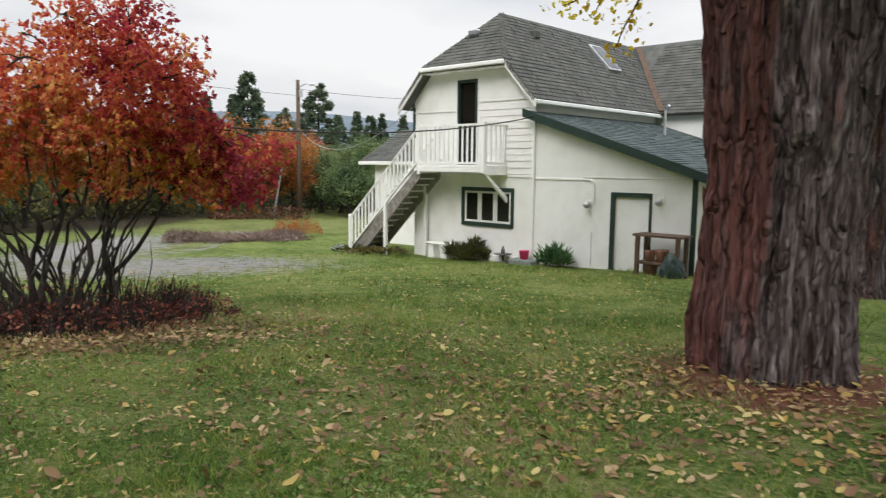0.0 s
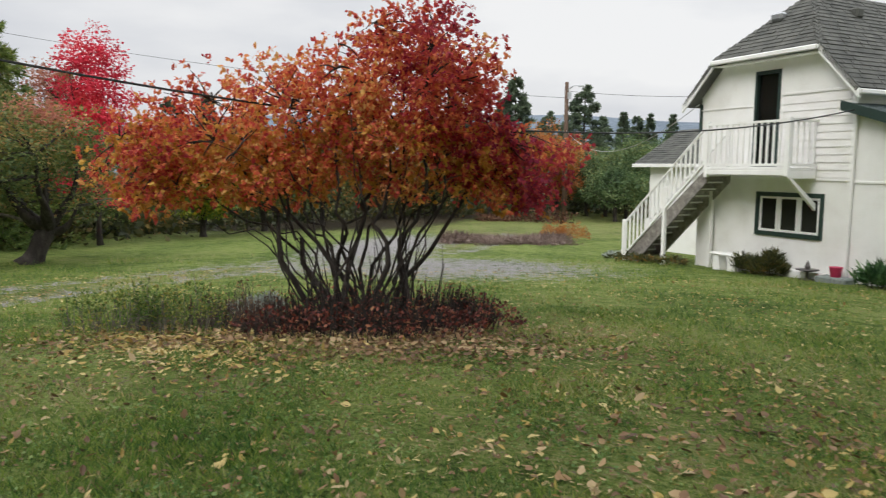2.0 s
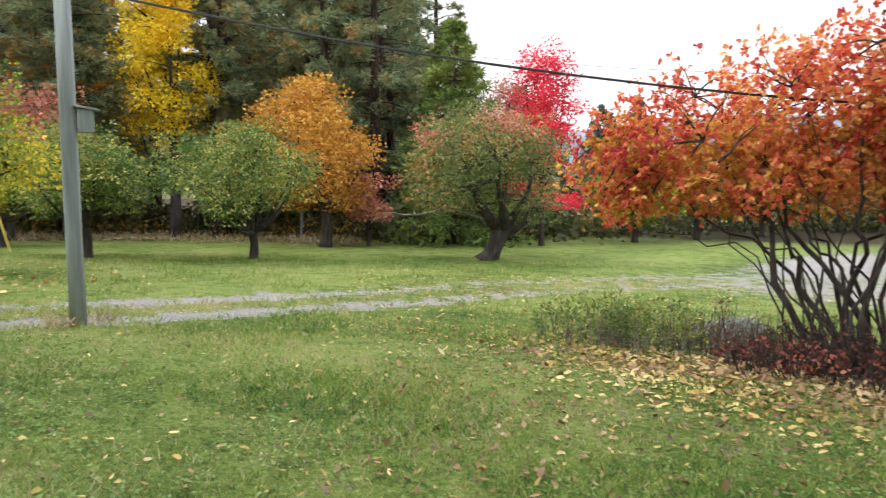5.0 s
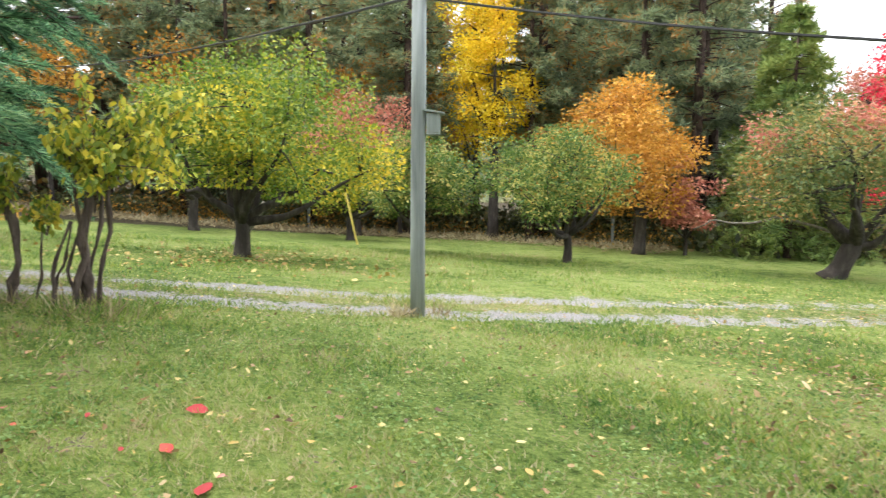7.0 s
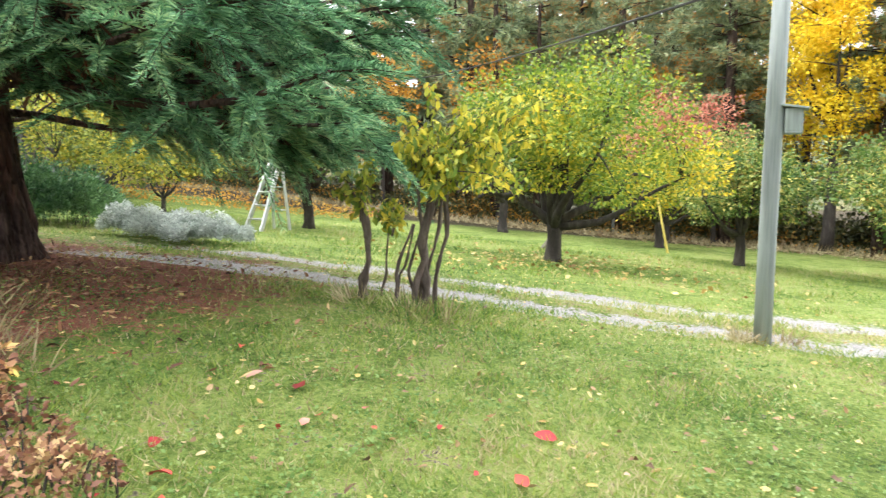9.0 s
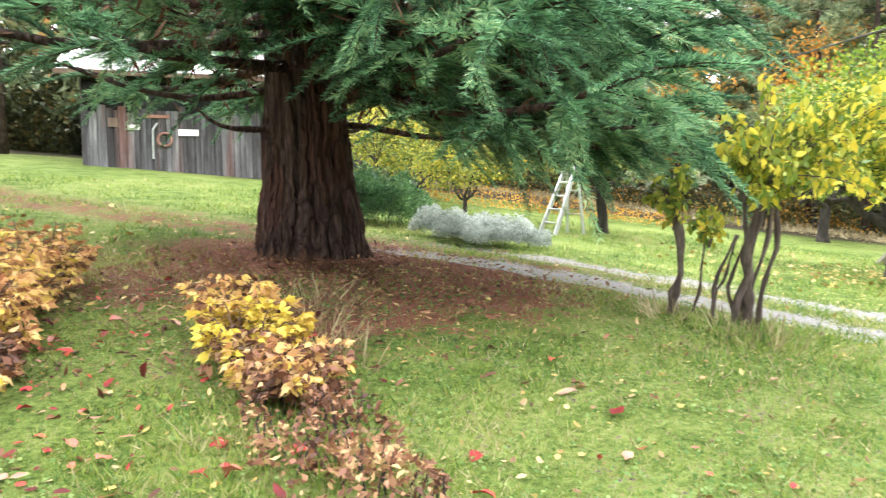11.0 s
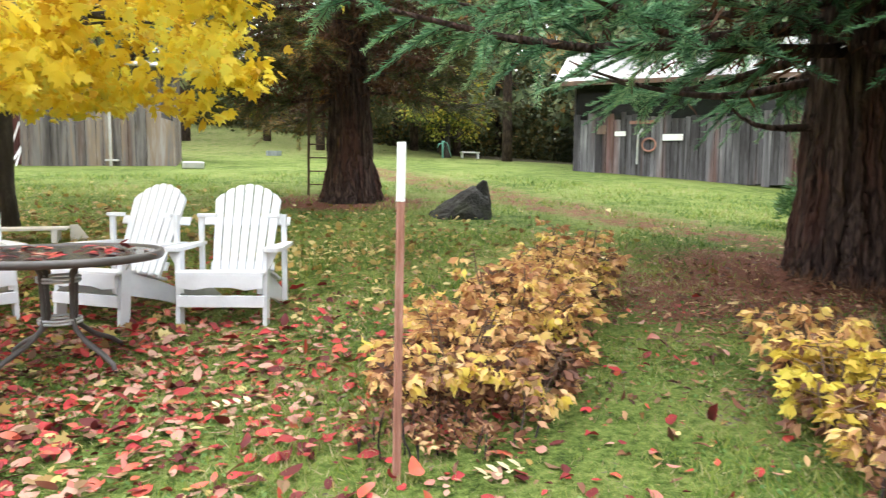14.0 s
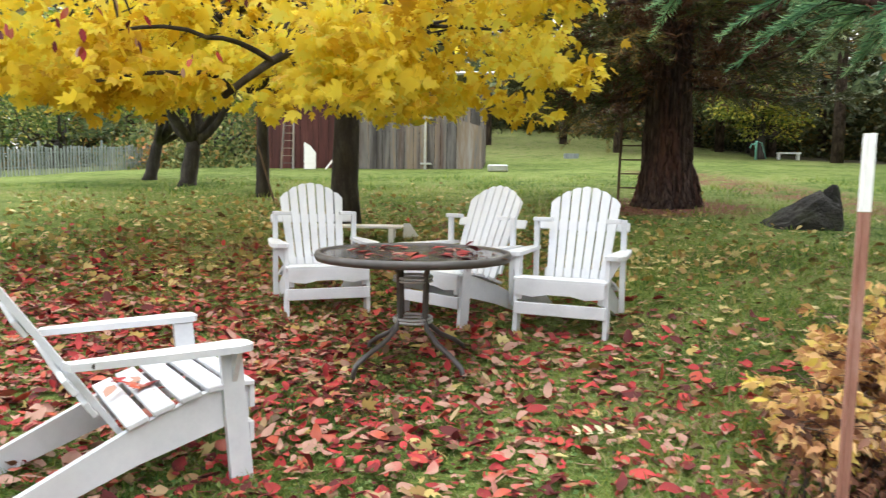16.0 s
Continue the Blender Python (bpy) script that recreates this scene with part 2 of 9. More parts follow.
LEAF = {
    "oval": [(0, 0, 0), (0.3, 0.28, 0.05), (0.7, 0.25, 0.04), (1, 0, -0.08), (0.7, -0.25, 0.04), (0.3, -0.28, 0.05)],
    "egg": [(0, 0, 0), (0.3, 0.2, 0.09), (0.65, 0.2, 0.10), (1, 0, 0.02), (0.65, -0.2, 0.06), (0.3, -0.2, 0.05)],
    "lance": [(0, 0, 0), (0.35, 0.2, 0.03), (1, 0, -0.15), (0.35, -0.2, 0.03)],
    "diamond": [(0, 0, 0), (0.5, 0.32, 0.05), (1, 0, -0.08), (0.5, -0.32, 0.05)],
    "maple": [(0, 0, 0), (0.05, 0.3, 0), (0.35, 0.55, -.05), (0.4, 0.25, .03), (0.75, 0.4, -.04), (0.7, 0.15, .03), (1.05, 0, -.1),
              (0.7, -0.15, .03), (0.75, -0.4, -.04), (0.4, -0.25, .03), (0.35, -0.55, -.05), (0.05, -0.3, 0)],
    "lobed": [(0, 0, 0), (0.3, 0.17, 0.05), (0.55, 0.25, 0.02), (0.62, 0.15, 0.05), (1, 0, -0.22), (0.62, -0.15, 0.05), (0.55, -0.25, 0.02), (0.3, -0.17, 0.05)],
    "tuft": [(0, 0, 0), (0.5, 0.085, 0.03), (1, 0, -0.06), (0.5, -0.085, 0.03)],
    "sprig": [(0, 0, 0), (0.5, 0.055, 0.02), (1, 0, -0.03), (0.5, -0.055, 0.02)],
    "strand": [(0, 0.022, 0), (0.55, 0.02, 0.06), (1, 0, 0.22), (0.55, -0.02, 0.06), (0, -0.022, 0)],
    "blade": [(0, 0.06, 0), (1, 0, 0.15), (0, -0.06, 0)],
    "needle": [(0, 0.05, 0), (0.6, 0.07, 0.02), (1, 0, -0.05), (0.6, -0.07, 0.02), (0, -0.05, 0)],
}


def unit(a):
    return a / np.maximum(np.linalg.norm(a, axis=-1, keepdims=True), 1e-9)


def leaf_mesh(name, rng, centres, ways, sizes, shape, mat, flat=0.0):
    """Leaves at centres pointing along ways; flat 1 lays their faces level, 0 turns them any way."""
    ways = unit(np.asarray(ways, float))
    up = rng.normal(size=ways.shape) * (1 - flat) + np.array([0, 0, 1.0]) * flat
    side = unit(np.cross(up, ways))
    nrm = np.cross(ways, side)
    o = np.array(LEAF[shape])
    s = np.asarray(sizes)[:, None, None]
    pts = centres[:, None, :] + s * (o[None, :, 0:1] * ways[:, None] + o[None, :, 1:2] * side[:, None] + o[None, :, 2:3] * nrm[:, None])
    return polys(name, pts, mat)


# ---- ground ----
BUMPS = [(-1.2, -5.0, 3.0, -0.236), (-3.8, 2.5, 3.2, 0.189), (-13.0, -21.0, 8.0, 0.298), (-8.0, -4.0, 3.5, 0.240), (-2.0, -25.0, 7.0, -0.174), (0.0, -58.0, 12.5, 2.6)]


def ground_z(x, y):
    """Height of the lawn: it falls towards the house and rises to the barns, and levels out far away."""
    X, Y = 30 * np.tanh(x / 30), 30 * np.tanh(y / 30)
    z = -0.166689 + 0.010196 * X - 0.072125 * Y - 0.000977 * X * X + 0.000021 * X * Y + 0.000431 * Y * Y
    z = z + (0.000744 * X**3 + 0.001204 * X * X * Y - 0.004946 * X * Y * Y - 0.002845 * Y**3) / 100
    for bx, by, s, h in BUMPS:
        z = z + h * np.exp(-((x - bx) ** 2 + (y - by) ** 2) / (2 * s * s))
    return z


def on_ground(x, y, dz=0.0):
    return (x, y, float(ground_z(x, y)) + dz)

# ---- the materials of this place ----
M = {}
M["paint"] = rough_material("white_paint", [(0.0, (0.75, 0.74, 0.71)), (0.5, (0.86, 0.86, 0.84)), (1.0, (0.90, 0.90, 0.89))], 2.0, rough=0.6, bump=0.1, dist=0.004, fine=30, stain=((0.55, 0.53, 0.47), 0.3, 0.9))
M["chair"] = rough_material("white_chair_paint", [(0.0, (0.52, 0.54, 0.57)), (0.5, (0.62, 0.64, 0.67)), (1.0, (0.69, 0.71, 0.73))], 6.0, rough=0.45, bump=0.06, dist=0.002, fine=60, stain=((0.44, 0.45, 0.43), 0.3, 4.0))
M["siding"] = rough_material("white_siding", [(0.0, (0.66, 0.65, 0.60)), (0.5, (0.80, 0.79, 0.77)), (1.0, (0.86, 0.85, 0.84))], 2.0, (1, 1, 4), rough=0.65, bump=0.12, dist=0.003, fine=25, island=0.12)
M["green"] = rough_material("dark_green_trim", [(0.0, (0.008, 0.022, 0.018)), (1.0, (0.022, 0.05, 0.04))], 5.0, rough=0.5, bump=0.08, dist=0.003)
M["shingle"] = rough_material("grey_shingle", [(0.0, (0.04, 0.042, 0.037)), (0.5, (0.075, 0.077, 0.068)), (1.0, (0.12, 0.12, 0.105))], 2.5, rough=0.9, bump=0.4, dist=0.01, fine=60, island=0.25)
M["shingle_green"] = rough_material("green_grey_shingle", [(0.0, (0.035, 0.055, 0.055)), (0.5, (0.07, 0.095, 0.095)), (1.0, (0.12, 0.14, 0.135))], 2.5, rough=0.9, bump=0.4, dist=0.01, fine=60, island=0.5)
# near-black: glazing, and the shade inside sheds and behind the window
M["dark"] = rough_material("dark_glass_and_interior", [(0.0, (0.006, 0.006, 0.006)), (1.0, (0.015, 0.015, 0.014))], 3.0, rough=0.15, bump=0.0)
M["bark_red"] = bark_material("red_cedar_bark", [(0.0, (0.02, 0.013, 0.013)), (0.35, (0.085, 0.064, 0.063)), (0.6, (0.19, 0.155, 0.155)), (0.85, (0.33, 0.29, 0.295)), (1.0, (0.46, 0.42, 0.42))], crack=(0.022, 0.013, 0.012), across=8.0, along=0.38, depth=0.07, patch=(0.19, 0.06, 0.05), side=(-0.32, 0.18), warped=0.3, net=0.5)
M["bark_seq"] = bark_material("dark_sequoia_bark", [(0.0, (0.03, 0.019, 0.017)), (0.5, (0.085, 0.055, 0.048)), (1.0, (0.19, 0.135, 0.115))], across=10.0, along=0.5, depth=0.07, patch=(0.13, 0.06, 0.048), warped=0.25, net=0.5)
M["bark"] = rough_material("grey_bark", [(0.0, (0.010, 0.008, 0.007)), (0.5, (0.03, 0.024, 0.020)), (1.0, (0.085, 0.072, 0.062))], 5.0, (2, 2, 0.5), rough=0.95, bump=0.7, dist=0.02, fine=40)
M["bark_brown"] = rough_material("brown_cane_bark", [(0.0, (0.022, 0.017, 0.014)), (0.5, (0.075, 0.056, 0.047)), (1.0, (0.18, 0.145, 0.125))], 7.0, (2, 2, 0.6), rough=0.95, bump=0.7, dist=0.015, fine=50)
M["bark_pale"] = rough_material("pale_mossy_bark", [(0.0, (0.05, 0.045, 0.036)), (0.5, (0.14, 0.125, 0.10)), (1.0, (0.28, 0.26, 0.22))], 6.0, (2, 2, 0.6), rough=0.95, bump=0.6, dist=0.015, fine=50)
M["pine_bark"] = bark_material("pine_bark", [(0.0, (0.03, 0.02, 0.016)), (0.5, (0.085, 0.058, 0.046)), (1.0, (0.16, 0.115, 0.09))], across=6.0, along=1.6, depth=0.04)
M["old_wood"] = rough_material("weathered_boards", [(0.0, (0.03, 0.026, 0.024)), (0.3, (0.075, 0.066, 0.06)), (0.55, (0.15, 0.14, 0.132)), (0.75, (0.21, 0.155, 0.105)), (1.0, (0.28, 0.265, 0.25))], 1.2, (5, 5, 0.35), rough=0.9, bump=0.5, dist=0.012, fine=9, island=0.65, stain=((0.16, 0.075, 0.04), 0.5, 0.35))
M["barn_wood"] = rough_material("silvery_barn_boards", [(0.0, (0.015, 0.013, 0.014)), (0.35, (0.045, 0.041, 0.043)), (0.6, (0.10, 0.096, 0.102)), (0.85, (0.165, 0.16, 0.167)), (1.0, (0.27, 0.265, 0.27))], 1.4, (6, 6, 0.4), rough=0.9, bump=0.6, dist=0.015, fine=9, island=0.5, stain=((0.20, 0.06, 0.028), 0.7, 0.22))
# stringers and risers: the shade under the stair is put into this colour
M["stair_wood"] = rough_material("shade_dark_stair_boards", [(0.0, (0.10, 0.09, 0.08)), (0.5, (0.24, 0.22, 0.20)), (1.0, (0.42, 0.40, 0.37))], 2.5, (3, 3, 3), rough=0.85, bump=0.3, dist=0.006, fine=14, island=0.3)
M["red_wood"] = rough_material("faded_red_boards", [(0.0, (0.03, 0.011, 0.010)), (0.5, (0.075, 0.022, 0.018)), (1.0, (0.14, 0.05, 0.04))], 1.2, (5, 5, 0.4), rough=0.9, bump=0.4, dist=0.01, fine=9, island=0.5)
M["tin"] = rough_material("old_metal_roof", [(0.0, (0.30, 0.31, 0.32)), (1.0, (0.52, 0.53, 0.54))], 1.0, (1, 6, 1), rough=0.35, bump=0.2, dist=0.01, metal=0.7)
M["pole_wood"] = rough_material("grey_pole_wood", [(0.0, (0.075, 0.085, 0.08)), (0.5, (0.185, 0.21, 0.20)), (1.0, (0.315, 0.34, 0.33))], 3.0, (6, 6, 0.25), rough=0.9, bump=0.5, dist=0.01, fine=14, stain=((0.16, 0.22, 0.17), 0.5, 0.5))
M["metal"] = rough_material("dull_aluminium", [(0.0, (0.5, 0.52, 0.54)), (1.0, (0.68, 0.70, 0.72))], 8.0, rough=0.38, bump=0.05, dist=0.002, metal=0.8)
M["brown_metal"] = rough_material("brown_coated_metal", [(0.0, (0.05, 0.045, 0.042)), (1.0, (0.11, 0.10, 0.095))], 8.0, rough=0.4, bump=0.08, dist=0.002, metal=0.2)
M["rust"] = rough_material("rusty_post", [(0.0, (0.18, 0.075, 0.05)), (0.5, (0.33, 0.155, 0.11)), (1.0, (0.46, 0.27, 0.22))], 8.0, (2, 2, 0.5), rough=0.8, bump=0.2, dist=0.003, fine=60)
M["rock"] = rough_material("mossy_rock", [(0.0, (0.010, 0.009, 0.008)), (0.5, (0.024, 0.023, 0.020)), (1.0, (0.07, 0.066, 0.058))], 4.0, rough=0.95, bump=0.9, dist=0.05, fine=30, stain=((0.035, 0.045, 0.012), 0.8, 2.5))
M["wire"] = rough_material("black_cable", [(0.0, (0.008, 0.008, 0.009)), (1.0, (0.02, 0.02, 0.02))], 5.0, rough=0.5, bump=0.0)
M["brown_wood"] = rough_material("brown_wood", [(0.0, (0.05, 0.03, 0.02)), (1.0, (0.16, 0.10, 0.065))], 3.0, (4, 4, 0.6), rough=0.85, bump=0.3, dist=0.005)

L = {}
L["bush"] = leaf_material("autumn_bush_leaf", [(0.0, (0.40, 0.045, 0.06)), (0.28, (0.60, 0.095, 0.07)), (0.55, (0.72, 0.205, 0.085)), (0.78, (0.76, 0.34, 0.11)), (1.0, (0.78, 0.50, 0.17))], 1.3, 0.8, glow=0.55, tuft=0.6)
L["maroon"] = leaf_material("maroon_leaf", [(0.0, (0.26, 0.03, 0.07)), (0.5, (0.50, 0.055, 0.07)), (1.0, (0.66, 0.16, 0.08))], 0.9, 0.8, glow=0.5, tuft=0.5)
L["apple"] = leaf_material("apple_leaf", [(0.0, (0.05, 0.11, 0.026)), (0.5, (0.125, 0.19, 0.04)), (0.8, (0.25, 0.28, 0.065)), (1.0, (0.44, 0.37, 0.10))], 1.2, 1.0, tuft=0.4)
L["lime"] = leaf_material("yellow_green_leaf", [(0.0, (0.07, 0.135, 0.025)), (0.36, (0.165, 0.25, 0.032)), (0.64, (0.30, 0.335, 0.036)), (0.84, (0.56, 0.47, 0.04)), (1.0, (0.68, 0.50, 0.04))], 0.4, 0.75)
L["gold"] = leaf_material("yellowing_leaf", [(0.0, (0.20, 0.27, 0.055)), (0.3, (0.42, 0.44, 0.07)), (0.6, (0.62, 0.55, 0.07)), (1.0, (0.72, 0.56, 0.07))], 1.2, 0.9, glow=0.5, tuft=0.5)
L["olive"] = leaf_material("olive_yellow_leaf", [(0.0, (0.09, 0.13, 0.035)), (0.4, (0.24, 0.28, 0.05)), (0.7, (0.42, 0.39, 0.06)), (1.0, (0.58, 0.45, 0.06))], 0.9, 0.9, glow=0.4, tuft=0.5)
L["orange"] = leaf_material("orange_leaf", [(0.0, (0.34, 0.15, 0.03)), (0.5, (0.58, 0.29, 0.045)), (1.0, (0.68, 0.42, 0.08))], 0.6, 0.7)
L["yellow"] = leaf_material("yellow_maple_leaf", [(0.0, (0.62, 0.40, 0.03)), (0.3, (0.84, 0.66, 0.06)), (0.7, (0.90, 0.77, 0.10)), (1.0, (0.82, 0.79, 0.14))], 0.8, 0.9, glow=0.55, tuft=0.6)
L["rusty"] = leaf_material("rusty_orange_leaf", [(0.0, (0.22, 0.08, 0.03)), (0.5, (0.42, 0.16, 0.045)), (1.0, (0.54, 0.26, 0.07))], 0.6, 0.7)
L["amber"] = leaf_material("amber_maple_leaf", [(0.0, (0.68, 0.40, 0.02)), (0.4, (0.85, 0.62, 0.035)), (1.0, (0.88, 0.74, 0.06))], 0.5, 0.6, glow=0.5)
L["pinkred"] = leaf_material("pink_red_leaf", [(0.0, (0.50, 0.02, 0.045)), (0.6, (0.78, 0.045, 0.09)), (1.0, (0.80, 0.13, 0.13))], 0.7, 0.5)
L["rosy"] = leaf_material("rosy_brown_leaf", [(0.0, (0.30, 0.10, 0.07)), (0.5, (0.52, 0.20, 0.14)), (1.0, (0.60, 0.33, 0.21))], 0.8, 0.7)
L["mixed"] = leaf_material("green_russet_leaf", [(0.0, (0.06, 0.095, 0.035)), (0.4, (0.125, 0.17, 0.05)), (0.7, (0.25, 0.235, 0.07)), (1.0, (0.50, 0.22, 0.08))], 0.7, 0.7)
L["pine"] = leaf_material("pine_needle", [(0.0, (0.12, 0.165, 0.10)), (0.42, (0.25, 0.32, 0.175)), (0.68, (0.36, 0.41, 0.21)), (0.82, (0.36, 0.27, 0.12)), (1.0, (0.48, 0.25, 0.075))], 0.3, 0.8, glow=0.45)
L["fir"] = leaf_material("fir_needle", [(0.0, (0.055, 0.09, 0.04)), (0.5, (0.13, 0.185, 0.06)), (1.0, (0.24, 0.28, 0.085))], 0.5, 0.6, glow=0.3)
L["sequoia"] = leaf_material("blue_green_needle", [(0.0, (0.03, 0.085, 0.042)), (0.4, (0.115, 0.265, 0.135)), (0.75, (0.23, 0.44, 0.22)), (1.0, (0.42, 0.58, 0.29))], 1.0, 0.8, glow=0.35, tuft=0.5)
L["soft_green"] = leaf_material("soft_green_leaf", [(0.0, (0.055, 0.10, 0.045)), (0.5, (0.13, 0.20, 0.08)), (1.0, (0.26, 0.30, 0.12))], 0.5, 0.7, glow=0.35)
L["mauve"] = leaf_material("mauve_dry_grass", [(0.0, (0.10, 0.065, 0.055)), (0.6, (0.20, 0.14, 0.12)), (1.0, (0.32, 0.24, 0.20))], 0.8, 0.7, glow=0.15)
# fir green made paler and greyer, so distance haze is in the colour
L["far_fir"] = leaf_material("hazed_fir_needle", [(0.0, (0.06, 0.09, 0.065)), (0.5, (0.12, 0.165, 0.105)), (1.0, (0.20, 0.25, 0.15))], 0.5, 0.6, glow=0.3)
L["bright_fir"] = leaf_material("light_green_fir_needle", [(0.0, (0.08, 0.14, 0.04)), (0.5, (0.19, 0.27, 0.07)), (1.0, (0.34, 0.38, 0.10))], 0.5, 0.7, glow=0.35)
L["wine"] = leaf_material("wine_brown_leaf", [(0.0, (0.05, 0.016, 0.014)), (0.5, (0.15, 0.035, 0.028)), (0.85, (0.28, 0.085, 0.05)), (1.0, (0.40, 0.20, 0.10))], 3.0, 0.9, glow=0.1)
L["dead"] = leaf_material("dead_brown_needle", [(0.0, (0.05, 0.022, 0.012)), (0.6, (0.12, 0.052, 0.028)), (1.0, (0.19, 0.095, 0.05))], 1.0, 0.6, glow=0.1)
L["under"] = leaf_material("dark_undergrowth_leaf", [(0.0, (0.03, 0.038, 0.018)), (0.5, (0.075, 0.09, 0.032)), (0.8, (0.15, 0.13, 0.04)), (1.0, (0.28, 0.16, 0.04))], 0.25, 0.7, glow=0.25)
L["juniper"] = leaf_material("juniper_spray", [(0.0, (0.02, 0.06, 0.022)), (0.5, (0.065, 0.15, 0.052)), (1.0, (0.16, 0.28, 0.10))], 1.6, 0.8, glow=0.2)
L["silver"] = leaf_material("silver_grey_leaf", [(0.0, (0.20, 0.235, 0.20)), (0.5, (0.40, 0.445, 0.40)), (1.0, (0.58, 0.62, 0.57))], 2.0, 0.6, glow=0.3)
L["peony"] = leaf_material("golden_peony_leaf", [(0.0, (0.34, 0.15, 0.07)), (0.25, (0.54, 0.29, 0.13)), (0.5, (0.70, 0.45, 0.19)), (0.75, (0.74, 0.54, 0.19)), (1.0, (0.74, 0.60, 0.12))], 2.4, 0.8, glow=0.4, tuft=0.5)
L["peony_yellow"] = leaf_material("yellow_peony_leaf", [(0.0, (0.45, 0.25, 0.07)), (0.4, (0.66, 0.50, 0.08)), (1.0, (0.74, 0.66, 0.12))], 1.8, 0.5, glow=0.35)
L["brown"] = leaf_material("withered_brown_leaf", [(0.0, (0.07, 0.03, 0.018)), (0.5, (0.20, 0.085, 0.048)), (0.85, (0.36, 0.20, 0.10)), (1.0, (0.50, 0.34, 0.16))], 3.0, 0.9, glow=0.12)
L["fallen_red"] = leaf_material("fallen_red_leaf", [(0.0, (0.09, 0.013, 0.013)), (0.25, (0.25, 0.024, 0.024)), (0.52, (0.42, 0.04, 0.042)), (0.7, (0.43, 0.09, 0.045)), (0.86, (0.40, 0.14, 0.11)), (1.0, (0.40, 0.23, 0.17))], 1.6, 1.3, glow=0.05, rough=0.65, tuft=0.6)
L["cream"] = leaf_material("cream_leaf", [(0.0, (0.46, 0.40, 0.22)), (1.0, (0.60, 0.55, 0.36))], 1.0, 0.5, glow=0.15)
L["fallen_tan"] = leaf_material("fallen_tan_leaf", [(0.0, (0.11, 0.065, 0.035)), (0.45, (0.20, 0.115, 0.058)), (0.75, (0.32, 0.205, 0.10)), (1.0, (0.44, 0.33, 0.18))], 1.0, 1.0, glow=0.1)
L["fallen_yellow"] = leaf_material("fallen_yellow_leaf", [(0.0, (0.20, 0.11, 0.04)), (0.5, (0.40, 0.28, 0.075)), (1.0, (0.56, 0.46, 0.20))], 1.0, 1.0, glow=0.1)
L["grass"] = leaf_material("lawn_blade", [(0.0, (0.055, 0.125, 0.028)), (0.35, (0.142, 0.24, 0.040)), (0.65, (0.262, 0.325, 0.062)), (0.88, (0.365, 0.355, 0.14)), (1.0, (0.44, 0.385, 0.21))], 0.45, 0.8, glow=0.4, tuft=1.3)
L["clover"] = leaf_material("low_clover_leaf", [(0.0, (0.075, 0.155, 0.036)), (0.5, (0.155, 0.255, 0.068)), (1.0, (0.27, 0.345, 0.12))], 0.7, 0.8, glow=0.35, tuft=0.8)
L["straw"] = leaf_material("dry_grass_blade", [(0.0, (0.16, 0.12, 0.06)), (0.6, (0.34, 0.28, 0.15)), (1.0, (0.50, 0.43, 0.26))], 1.0, 0.8, glow=0.2)

# ---- ground, one sheet to the horizon ----
TRACK = [(-6.6, -22.0), (-7.6, -16.0), (-9.0, -9.5), (-10.0, -5.0), (-10.25, -2.0), (-10.3, 2.0), (-10.8, 6.0), (-11.2, 10.0), (-10.6, 14.0), (-9.4, 18.0), (-8.5, 22.0), (-9.0, 30.0)]


def track_side(x, y):
    """Signed distance from the middle of the drive, and how far along it is."""
    best = np.full(np.shape(x), 1e9)
    for (ax, ay), (bx, by) in zip(TRACK, TRACK[1:]):
        dx, dy = bx - ax, by - ay
        t = np.clip(((x - ax) * dx + (y - ay) * dy) / (dx * dx + dy * dy), 0, 1)
        d = np.hypot(x - ax - t * dx, y - ay - t * dy)
        best = np.minimum(best, d)
    return best


def smooth_step(a, b, v):
    t = np.clip((v - a) / (b - a), 0, 1)
    return t * t * (3 - 2 * t)


def blob(x, y, cx, cy, rx, ry, turn=0.0):
    c, s = math.cos(turn), math.sin(turn)
    u, v = (x - cx) * c + (y - cy) * s, -(x - cx) * s + (y - cy) * c
    return 1 - smooth_step(0.3, 1.25, np.hypot(u / rx, v / ry))


